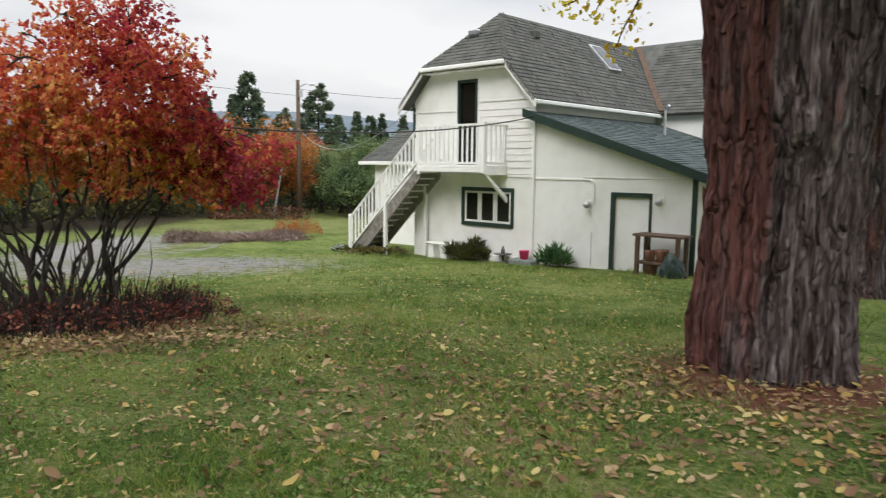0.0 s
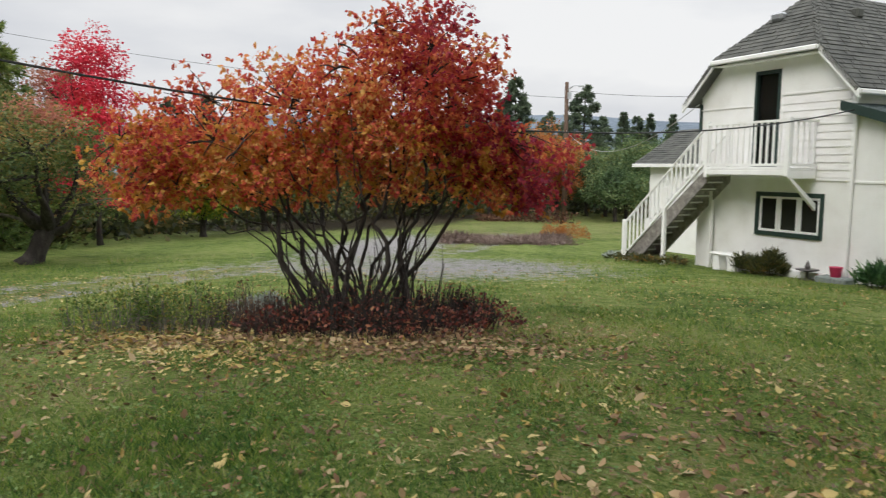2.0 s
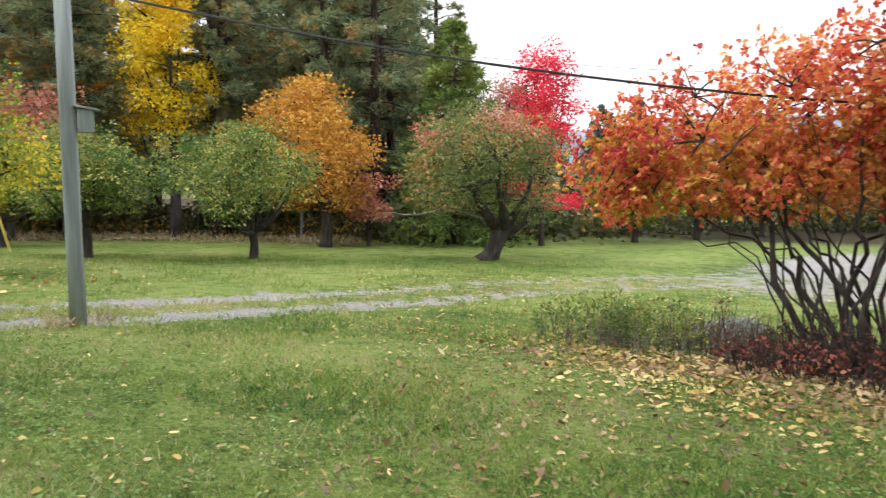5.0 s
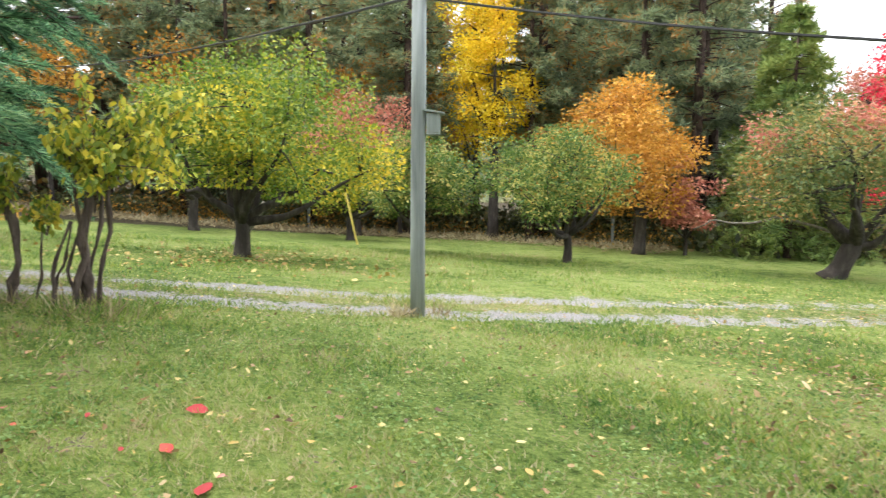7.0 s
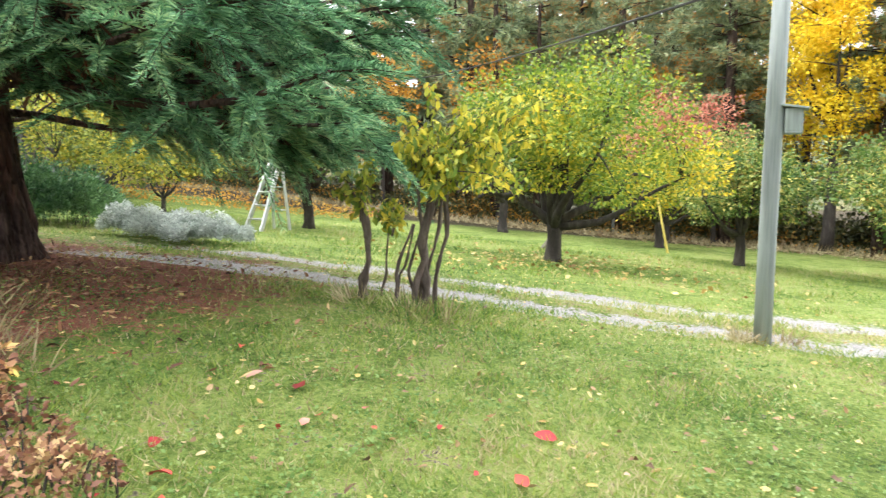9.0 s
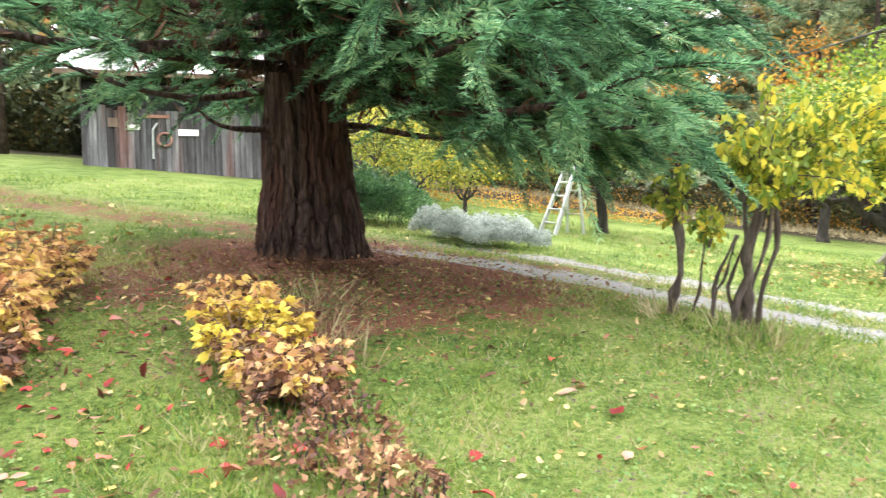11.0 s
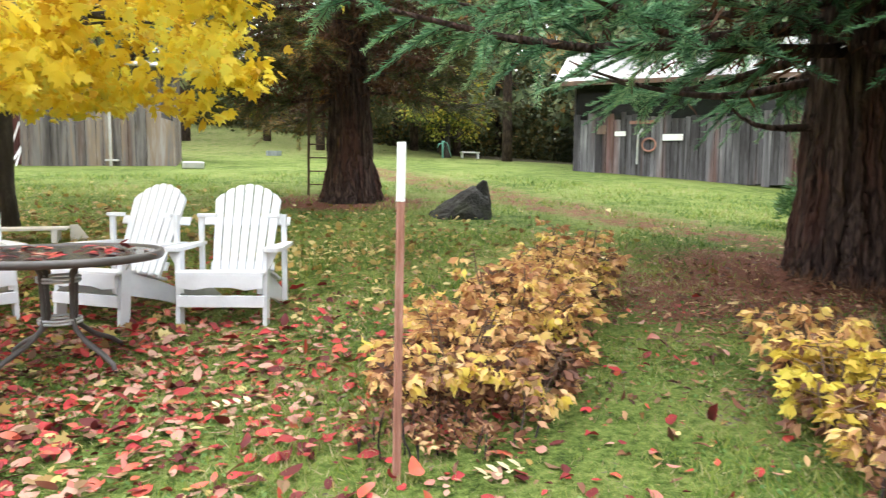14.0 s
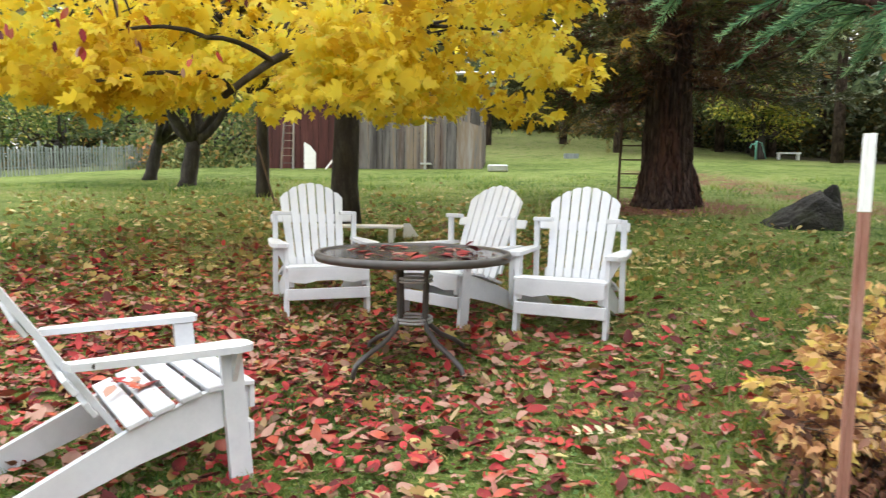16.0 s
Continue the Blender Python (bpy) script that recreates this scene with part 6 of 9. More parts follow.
tagged(part("twig_leaves", leaf_mesh("twig_leaves", rng, c, rng.normal(size=c.shape) - UP * 0.5, rng.uniform(0.03, 0.07, len(c)), "oval", L["yellow"]), great, "last yellow leaves"), kind="stuff")
round_tree("small_tree", 7.5, 12.9, 4.4, 3.0, 1.2, 0.08, 1.4, "mixed", 4500, 0.12, "olive and yellow leafy tree beside the house", 55)
side_cedar = ridged_trunk("cedar_tree", 7.1, 11.4, [0.62, 0.5, 0.42, 0.38], [0.0, 0.6, 2.0, 9.0], 64, 9, "bark_red", "brown furrowed trunk farther off beside the house", 8, 0.12)
for a, h0, ln_ in ((20, 4.2, 2.4), (150, 4.8, 2.6), (260, 5.4, 2.2), (330, 6.2, 2.4)):
    d = Vector((math.cos(radians(a)), math.sin(radians(a)), 0))
    Shape().tube([d * 0.2 + Vector((0, 0, h0)), d * ln_ * 0.5 + Vector((0, 0, h0 + 0.3)), d * ln_ + Vector((0, 0, h0 + 0.2))], [0.12, 0.08, 0.03], 8, 0.2).part("limb", M["bark_red"], side_cedar, smooth=True)


seq = ridged_trunk("sequoia_tree", -7.95, -5.45, [0.66, 0.56, 0.45, 0.40, 0.36, 0.2], [0.0, 0.3, 0.9, 1.7, 3.0, 9.0], 180, 5, "bark_seq", "big sequoia with dark furrowed bark and drooping blue-green sprays", 10, 0.14, strips=700, top=2.6)
rng = np.random.default_rng(41)
rows = []
for k in range(58):
    h0 = 1.95 + 2.6 * (k / 52) if k < 52 else 4.8 + 0.4 * (k - 52)
    a = (k * 137.5 + rng.uniform(-20, 20)) % 360
    reach = rng.uniform(3.0, 4.7) if k < 52 else rng.uniform(2.0, 3.2)
    lift = 0.16 if a < 40 or a > 250 else 0.0  # the side of the chairs carries no low boughs
    rows.append((h0 + lift, a, reach, h0 + lift * 1.5 + rng.uniform(-0.05, 0.5) + 0.12 * (h0 - 1.7)))
for k in range(20):  # drooping boughs on the side of the drive
    h0 = rng.uniform(1.9, 3.6)
    rows.append((h0, rng.uniform(62, 112), rng.uniform(3.3, 4.7), h0 - rng.uniform(0.2, 0.75)))
for k in range(15):  # low sweeping boughs beside the drive
    h0 = rng.uniform(1.9, 2.9)
    rows.append((h0, rng.uniform(84, 118), rng.uniform(3.0, 4.3), rng.uniform(1.05, 1.75)))
for k in range(16):  # boughs that hang towards the lawn, clear of the trunk's foot
    h0 = 2.55 + 1.3 * (k / 16)
    rows.append((h0, 12 + 65 * ((k * 0.618) % 1.0), rng.uniform(2.0, 3.4), h0 - rng.uniform(-0.1, 0.3)))
frond_crown(seq, rng, rows, "sequoia", 26, "bark_seq", 6.8, 0.66, 0.5, 42, 0.165)
# coarse unseen upper crown, added to keep sky light off the lower boughs
rows = [(5.5 + 0.3 * k, (k * 137.5) % 360, 3.6 - 0.08 * k, 5.4 + 0.32 * k) for k in range(30)]
frond_crown(seq, rng, rows, "sequoia", 6, "bark_seq", 3.2, 1.5, 0.4, 12)
# bare lower limbs
for h0, a, reach, h1 in ((1.55, 150, 3.6, 1.75), (1.9, -40, 2.6, 2.2), (1.75, 95, 2.0, 2.2), (1.7, 205, 2.8, 1.9), (1.5, -15, 1.3, 1.75)):
    d = np.array([math.cos(radians(a)), math.sin(radians(a)), 0])
    Shape().tube(bend_line(d * 0.3 + UP * h0, d * reach + UP * h1, -0.18, rng, 9, 0.02), list(0.045 * np.linspace(1, 0.2, 9)), 6, 0.2).part('bare_limb', M['bark_seq'], seq, 'bare drooping limb', True)


seq2 = ridged_trunk("sequoia_tree", -4.75, -12.8, [0.62, 0.48, 0.36, 0.27, 0.17], [0.0, 0.3, 0.9, 3.0, 9.0], 150, 6, "bark_seq", "tall sequoia with a bare dark trunk and dead lower limbs", 9, 0.14, strips=350, top=3.2)
rng = np.random.default_rng(42)
rows = [(1.95 + 5.0 * (k / 70), (k * 137.5 + rng.uniform(-25, 25)) % 360, rng.uniform(1.6, 3.6), 1.95 + 5.0 * (k / 70) + rng.uniform(-0.45, 0.2)) for k in range(70)]
frond_crown(seq2, rng, rows, "under", 160, "bark_seq", 8, 0.6, 0.4, 20)
# unseen upper crown here too, added to darken what is below
rows = [(6.0 + 0.3 * k, (k * 137.5) % 360, 3.4 - 0.08 * k, 5.9 + 0.32 * k) for k in range(28)]
frond_crown(seq2, rng, rows, "fir", 6, "bark_seq", 4.5, 1.5, 0.3, 14)

# ---- the yellow maple over the table, and its neighbours ----
def layered_leaves(rng, cl, centre, count, size, mat):
    """Large lobed leaves in flat drooping sprays round the twig ends."""
    tips, _ = fill_clusters(rng, cl, count // 6, (0.24, 0.24, 0.13))
    out = unit((tips - centre) * np.array([1, 1, 0.25]))
    c = np.repeat(tips, 6, 0) + rng.normal(size=(len(tips) * 6, 3)) * np.array([0.09, 0.09, 0.05])
    w = unit(np.repeat(out, 6, 0) * 0.6 + rng.normal(size=c.shape) * np.array([0.7, 0.7, 0.25]) - np.array([0, 0, 0.55]))
    return leaf_mesh("crown", rng, c, w, size * rng.uniform(0.6, 1.35, len(c)), "maple", L[mat], 0.55)


maple = round_tree("maple_tree", -0.02, -10.35, 4.9, 9.4, 1.7, 0.19, 3.0, "yellow", 600, 0.12, "broad maple tree with bright yellow leaves over the lawn", 51, shape="maple", limbs=12, clusters=230, limb=0.3, spread=0.042, off=(0.35, 0.9), trim=-0.92, hollow=0.5)
mrng = np.random.default_rng(58)
mcl = crown_points(mrng, 165, np.array([0.35, 0.9, 3.4]), (4.7, 4.7, 1.6), 0.5, -0.92)
low = np.stack([mrng.uniform(-2.7, 3.2, 64), mrng.uniform(1.2, 3.6, 64), mrng.uniform(1.5, 2.1, 64)], -1)  # boughs that hang towards the table
low = low[(low[:, 0] < -0.35) | (low[:, 0] > 0.75) | (low[:, 1] < 1.5)]
mcl = np.concatenate([mcl[mcl[:, 0] > -2.9], low])
tagged(part("crown", layered_leaves(mrng, mcl, np.array([0.0, 0.0, 3.2]), 17000, 0.135, "yellow"), maple), kind="stuff")
for a, b, c, r0 in (((0.03, 0.25, 2.55), (-0.12, 1.85, 2.1), (0.52, 2.75, 1.45), 0.07), ((0.45, 2.65, 1.52), (0.75, 2.95, 1.62), (1.5, 3.3, 1.5), 0.03), ((0.2, 2.3, 1.85), (0.7, 2.7, 2.0), (1.4, 3.0, 2.0), 0.03), ((0.0, 0.0, 2.9), (0.05, 0.0, 3.9), (0.0, 0.1, 4.8), 0.14)):
    ln = np.concatenate([bend_line(a, b, 0.06, mrng, 5, 0.03), bend_line(b, c, 0.08, mrng, 5, 0.03)[1:]])
    Shape().tube(ln, list(r0 * np.linspace(1, 0.5, 9)), 7, 0.2).part("limb", M["bark"], maple, smooth=True)
round_tree("maple_tree", 2.25, -13.6, 5.6, 5.0, 2.0, 0.13, 1.9, "yellow", 4500, 0.22, "yellow-leaved tree with a thin dark trunk", 52, shape="maple", clusters=60, spread=0.08)
round_tree("fruit_tree", 4.95, -16.2, 4.6, 4.6, 1.7, 0.2, 1.0, "lime", 4200, 0.18, "old forked fruit tree with yellow-green leaves", 53, lean=(-0.2, 0), limbs=6)
round_tree("fruit_tree", 7.0, -18.4, 4.6, 4.6, 1.7, 0.17, 1.0, "lime", 4200, 0.18, "old fruit tree near the picket fence", 54, lean=(-0.3, 0), limbs=6)


# ---- canes with yellow leaves by the drive ----
def canes():
    rng = np.random.default_rng(61)
    ob = thing("elder_bush", on_ground(-8.45, -1.33, -0.03), "straggly bush of knotty canes with drooping yellow-green leaves", "shrub")
    right, away = np.array([0.15, 0.99, 0]), np.array([-0.99, 0.15, 0])
    gold, green = [], []
    # side shift, thickness, height, lean to the side, length of its shoots
    for s0, r0, tall, lean, reach in ((-0.26, 0.048, 1.0, 0.0, 0.45), (-0.16, 0.014, 0.85, 0.1, 0.3), (0.0, 0.016, 0.7, 0.18, 0.0), (0.1, 0.02, 0.75, 0.16, 0.0), (0.24, 0.03, 1.15, 0.16, 1.0), (0.30, 0.042, 1.1, 0.10, 1.1), (0.27, 0.028, 1.2, 0.02, 0.9), (0.36, 0.024, 1.25, 0.2, 1.2), (0.33, 0.018, 1.35, 0.14, 1.1), (0.20, 0.016, 1.05, 0.22, 0.9)):
        root = right * s0 + away * rng.normal() * 0.06
        tip = root + right * lean + away * rng.normal() * 0.08 + UP * tall
        mid = root * 0.6 + tip * 0.4 + right * rng.normal() * 0.05
        ln = np.concatenate([bend_line(root, mid, 0, rng, 6, 0.05), bend_line(mid, tip, 0, rng, 6, 0.05)[1:]])
        knots = 1 + 0.35 * np.clip(rng.normal(size=len(ln)), -0.5, 1.5)
        knots[-1] += 0.6 * (r0 > 0.025)
        Shape().tube(ln, list(0.78 * r0 * np.linspace(1.1, 0.65, len(ln)) * knots), 9, 0.5).part("cane", M["bark_brown"], ob, "brown knotty cane", True)
        if not reach:
            continue
        shoots = Shape()
        for j in range(9 if s0 > 0 else 7):
            a = rng.uniform(0, 6.28)
            ln_ = reach * rng.uniform(0.45, 1.0)
            e = tip + (right * (0.55 * math.cos(a) + (0.32 if s0 > 0 else 0.0)) + away * 0.55 * math.sin(a)) * ln_ + UP * rng.uniform(-0.1, 0.95) * ln_
            tw = bend_line(tip - UP * rng.uniform(0, 0.25), e, 0.12 * ln_, rng, 7, 0.03)
            tw[-2:, 2] -= np.array([0.02, 0.07]) * ln_
            shoots.tube(tw, [0.009, 0.008, 0.007, 0.006, 0.004, 0.003, 0.002], 4)
            m = int(20 + 44 * ln_)
            t = rng.uniform(0.2, 1, m) * 5.999
            i = t.astype(int)
            c = tw[i] + (tw[i + 1] - tw[i]) * (t - i)[:, None] + rng.normal(size=(m, 3)) * 0.035
            w = rng.normal(size=(m, 3)) * 0.5 + np.array([0, 0, -0.8])
            for q, v in zip(c, w):
                (gold if rng.uniform() < 0.55 else green).append((q, v))
        tagged(shoots.part("shoot_tangle", M["bark_brown"], ob), kind="stuff")
    for rows_, mat in ((gold, "gold"), (green, "lime")):
        c, w = np.array([r[0] for r in rows_]), np.array([r[1] for r in rows_])
        tagged(part("leaves", leaf_mesh("leaves", rng, c, w, 0.08 * rng.uniform(0.5, 1.3, len(c)), "egg", L[mat], 0.2), ob), kind="stuff")


canes()
low_growth("grass_tuft", [(-8.2, -1.0, 0.3), (-8.2, -1.6, 0.22), (-7.9, -0.8, 0.3)], 260, 0.18, "straw", "strand", 0.04, "tall dry grass round the canes", "grass", 62, up=2.4)
low_growth("grass_tuft", [(-8.1, -1.1, 0.4), (-7.8, -0.9, 0.35), (-8.3, -0.7, 0.3)], 800, 0.12, "grass", "strand", 0.06, "long green grass round the canes", "grass", 63, up=2.4)

# ---- shrubs beyond the sequoia ----
low_growth("juniper", [(-12.4, -8.1, 0.9), (-11.6, -8.9, 0.9), (-12.0, -8.5, 1.0)], 26000, 0.11, "juniper", "needle", 1.25, "dense dark green juniper mound", "shrub", 71, 60)
low_growth("lavender", [(-11.55, -6.35, 0.42), (-11.4, -5.75, 0.45), (-12.1, -5.75, 0.42), (-11.25, -5.15, 0.42), (-11.9, -5.0, 0.45)], 26000, 0.055, "silver", "lance", 0.58, "low mounds of silver-grey foliage", "shrub", 72)

# ---- woods beyond the barns ----
rng = np.random.default_rng(88)
EDGE_S = [(34.0, -46.0), (16.0, -52.0), (2.0, -56.0), (-10.0, -50.0), (-20.0, -42.0), (-28.0, -34.0), (-34.0, -26.0)]
for row, (step, back, jit) in enumerate(((4.5, -2.0, 1.0), (4.0, -7.0, 1.5), (4.0, -13.0, 2.0))):
    for x, y in along(EDGE_S, step, back, rng, jit):
        if -12 < x < 6 and row < 2:
            continue
        conifer("pine_tree", PINES_FAR[int(rng.integers(0, 2))], x, y, "tall pine tree in the wood beyond the barns", float(rng.uniform(0.8, 1.15)), float(rng.uniform(0, 6.3)), "pines of the wood")
brush_line("undergrowth", EDGE_S, 1.2, 1.7, 20000, 0.15, "under", "dark leafy brush at the edge of the far wood", 15, -1.0)
k = 0
for x, y, h, w, leaf, lab in ((-9.5, -36.0, 5.5, 5.0, "under", "dark leafy tree near the grey barn"), (-12.5, -31.0, 4.2, 3.6, "olive", "yellow-green tree beside the grey barn"), (-15.0, -40.0, 8.0, 6.5, "under", "dark tall tree behind the grey barn"), (10.5, -31.0, 6.5, 7.0, "mixed", "broad green tree behind the red shed"), (17.0, -30.0, 6.0, 7.0, "apple", "leafy green tree beyond the picket fence"), (23.0, -27.0, 6.5, 7.0, "lime", "yellow-green tree beyond the picket fence"), (14.0, -37.0, 8.0, 8.0, "apple", "tall green tree beyond the fence"), (5.0, -37.0, 7.5, 6.0, "mixed", "green tree behind the sheds"), (-4.5, -50.0, 3.6, 3.2, "lime", "small light green tree in the far field"), (1.0, -48.0, 4.0, 4.0, "apple", "round green tree in the far field"), (28.0, -34.0, 8.0, 8.0, "mixed", "large green tree at the field's end"), (-22.5, -17.5, 4.6, 5.0, "olive", "yellow tree behind the juniper"), (-20.5, -14.0, 3.6, 4.0, "olive", "yellow spreading tree behind the silver shrubs"), (-25.0, -11.0, 4.0, 4.5, "mixed", "olive green tree behind the ladder")):
    k += 1
    round_tree("tree", x, y, h, w, 0.7, 0.16, 1.2, leaf, 8500, 0.135, lab, 200 + k, clusters=50, limbs=5, spread=0.095)
brush_line("undergrowth", [(6.0, -26.5), (10.0, -26.0), (12.5, -27.0)], 0.6, 2.2, 3500, 0.16, "mixed", "berry bushes behind the fruit trees", 16)
# two sheets of dark leaves take the place of shade inside the far wood
brush_line("far_woods", EDGE_S, 2.5, 7.0, 52000, 0.26, "under", "dark leaf sheet standing in for shade in the wood beyond the barns", 17, -1.0, "diamond", 0.8)
brush_line("far_woods", EDGE_S, 2.0, 13.0, 20000, 0.7, "under", "dark leaf sheet standing in for shade at the back of the far wood", 21, 3.0, "diamond", 0.8)
brush_line("far_woods", EDGE_S, 1.6, 3.0, 30000, 0.2, "under", "dark leafy edge of the wood beyond the barns", 18, 1.0)

# ---- white garden chairs ----
def garden_chair(place, facing, label, posts=True, recline=24):
    """An Adirondack chair; its front looks along -y before it is turned."""
    turn = math.atan2(facing[1], facing[0]) + math.pi / 2
    ch = thing("garden_chair", place, label, "chair", "chairs round the table", turn=turn)
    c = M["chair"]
    W = 0.325
    for sg in (-1, 1):
        x = sg * (W - 0.015)
        Shape().prism([(-0.035, -0.01), (0.055, -0.01), (0.095, 0.53), (0.01, 0.53)], -x - 0.015, -x + 0.015, Matrix.Rotation(math.radians(90), 4, "Z")).part("front_leg", c, ch)
        st = Shape()
        xs = sg * (W - 0.05)
        side = [(-0.03, 0.37), (0.12, 0.37), (0.42, 0.27), (0.86, 0.07), (0.92, 0.0), (0.78, 0.0), (0.40, 0.13), (-0.03, 0.24)]
        m = Matrix.Rotation(math.radians(90), 4, "Z")
        st.prism([(y, z) for y, z in side], -xs - 0.016, -xs + 0.016, m)
        st.part("side_rail", c, ch)
        arm = Shape()
        xa = sg * (W + 0.02)
        out = [(0.0, -0.055), (-0.018, -0.03), (-0.018, 0.035), (0.0, 0.06), (0.05, 0.075), (0.35, 0.06), (0.62, 0.03), (0.64, -0.03), (0.35, -0.045), (0.05, -0.06)]
        v = [(xa + sg * b, a, 0.535) for a, b in out] + [(xa + sg * b, a, 0.562) for a, b in out]
        n_ = len(out)
        fs = [tuple(range(n_)), tuple(range(2 * n_ - 1, n_ - 1, -1))] + [(i, i + n_, (i + 1) % n_ + n_, (i + 1) % n_) for i in range(n_)]
        arm.solid(v, fs if sg < 0 else [f[::-1] for f in fs])
        arm.part("arm", c, ch)
        bk = Shape()
        bk.prism([(0, 0.40), (0.07, 0.535), (0, 0.535)] if sg > 0 else [(0, 0.40), (0, 0.535), (-0.07, 0.535)], 0.03, 0.05, Matrix.Translation((x + sg * 0.015, 0, 0)))
        bk.part("arm_bracket", c, ch)
        if posts:
            Shape().box((sg * W - 0.02, 0.53, 0.1), (sg * W + 0.02, 0.565, 0.78), 0.004).part("back_post", c, ch)
    # seat slats down the slope
    for k, (y, z, tilt) in enumerate(((-0.005, 0.385, 4), (0.10, 0.381, -4), (0.205, 0.362, -14), (0.305, 0.333, -18), (0.40, 0.298, -20))):
        Shape().box((-W + 0.005, -0.041, -0.011), (W - 0.005, 0.041, 0.011), 0.004, Matrix.Translation((0, y, z)) @ Matrix.Rotation(math.radians(tilt), 4, "X")).part("seat_slat", c, ch)
    ap = Shape()
    ap.prism([(-W + 0.02, 0.375), (-W + 0.02, 0.28), (-0.18, 0.265), (-0.08, 0.285), (0.08, 0.285), (0.18, 0.265), (W - 0.02, 0.28), (W - 0.02, 0.375)], -0.05, -0.03)
    ap.part("apron", c, ch)
    Shape().box((-W + 0.01, -0.045, 0.14), (W - 0.01, -0.022, 0.225), 0.004).part("stretcher", c, ch)
    # fanned back
    lean = Matrix.Translation((0, 0.44, 0.24)) @ Matrix.Rotation(math.radians(-recline), 4, "X")

    def arc(q):
        return 0.846 - 1.9 * q * q

    for f in range(-3, 4):
        x0, x1 = f * 0.063, f * 0.077
        w0, w1 = 0.0262, 0.0325
        ol = [(x0 - w0, 0), (x0 + w0, 0), (x1 + w1, arc(x1 + w1) - 0.006), (x1, arc(x1) + 0.003), (x1 - w1, arc(x1 - w1) - 0.006)]
        Shape().prism(ol, -0.011, 0.011, lean).part("back_slat", c, ch)
    for h, ww in ((0.12, 0.25), (0.5, W + 0.02 if posts else 0.24)) + (((0.27, W + 0.05),) if not posts else ()):
        Shape().box((-ww, 0.013, h), (ww, 0.035, h + 0.07), 0.004, lean).part("back_rail", c, ch)
    for sg in (-1, 1):
        if posts:
            Shape().box((sg * W - 0.02, 0.5, 0.755), (sg * 0.2, 0.565, 0.785), 0.004).part("post_cap", c, ch)
        Shape().tube([(sg * (W + 0.026), 0.55, 0.548), (sg * (W + 0.058), 0.55, 0.548)], 0.009, 8).part("bolt", M["brown_metal"], ch, "dark bolt head")
    return ch


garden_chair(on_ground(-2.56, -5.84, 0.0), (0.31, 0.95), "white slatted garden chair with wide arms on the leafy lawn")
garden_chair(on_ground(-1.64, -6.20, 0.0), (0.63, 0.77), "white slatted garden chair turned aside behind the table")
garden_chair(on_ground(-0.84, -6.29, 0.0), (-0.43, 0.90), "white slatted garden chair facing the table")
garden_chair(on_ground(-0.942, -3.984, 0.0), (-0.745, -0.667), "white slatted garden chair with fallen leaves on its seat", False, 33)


# ---- round table ----
def patio_table():
    x, y = -1.63, -5.28
    tb = thing("patio_table", on_ground(x, y), "round brown metal patio table with a glass top and curved legs", "table")
    R, H = 0.585, 0.69
    top = Shape()
    prof = [(R - 0.035, H - 0.035), (R, H - 0.04), (R + 0.012, H - 0.015), (R, H + 0.008), (R - 0.03, H + 0.004)]
    n_ = 64
    v, f = [], []
    for k in range(n_):
        a = 2 * math.pi * k / n_
        v += [(math.cos(a) * r, math.sin(a) * r, z) for r, z in prof]
    m_ = len(prof)
    for k in range(n_):
        for j in range(m_):
            f.append((k * m_ + j, ((k + 1) % n_) * m_ + j, ((k + 1) % n_) * m_ + (j + 1) % m_, k * m_ + (j + 1) % m_))
    top.solid(v, f).part("rim", M["brown_metal"], tb, smooth=True)
    gl = Shape()
    v = [(math.cos(2 * math.pi * k / n_) * (R - 0.03), math.sin(2 * math.pi * k / n_) * (R - 0.03), z) for z in (H - 0.012, H - 0.004) for k in range(n_)]
    gl.solid(v, [tuple(range(n_ - 1, -1, -1)), tuple(range(n_, 2 * n_))] + [(k, (k + 1) % n_, (k + 1) % n_ + n_, k + n_) for k in range(n_)])
    gl.part("tabletop", M["table_glass"], tb, "dark pebbled glass top")
    for a in (48, 138, 228, 318):
        d = Vector((math.cos(radians(a)), math.sin(radians(a)), 0))
        pts_ = [d * 0.36 + Vector((0, 0, H - 0.03)), d * 0.16 + Vector((0, 0, H - 0.05)), d * 0.115 + Vector((0, 0, H - 0.12)), d * 0.105 + Vector((0, 0, 0.3)), d * 0.13 + Vector((0, 0, 0.235)), d * 0.22 + Vector((0, 0, 0.165)), d * 0.36 + Vector((0, 0, 0.10)), d * 0.43 + Vector((0, 0, 0.055)), d * 0.45 + Vector((0, 0, -0.01))]
        Shape().tube(pts_, 0.016, 8).part("leg", M["brown_metal"], tb, smooth=True)
    for z in (0.27, 0.29, 0.52, 0.54):
        ring = [(0.115 * math.cos(2 * math.pi * k / 24), 0.115 * math.sin(2 * math.pi * k / 24), z) for k in range(25)]
        Shape().tube(ring, 0.009, 6).part("ring", M["metal"], tb, "grey ring", True)
    rng = np.random.default_rng(90)
    n_ = 46
    a, r = rng.uniform(0, 6.28, n_), 0.5 * np.sqrt(rng.uniform(0.0, 1, n_))
    c = np.stack([x + r * np.cos(a) - 0.08, y + r * np.sin(a), np.full(n_, on_ground(x, y)[2] + H + 0.004)], -1)
    w = rng.normal(size=(n_, 3)) * np.array([1, 1, 0.12])
    tagged(new("fallen_leaves", leaf_mesh("fallen_leaves", rng, c, w, rng.uniform(0.06, 0.12, n_), "oval", L["fallen_red"], 0.93)), "red and orange leaves lying on the table", "leaves", kind="stuff")


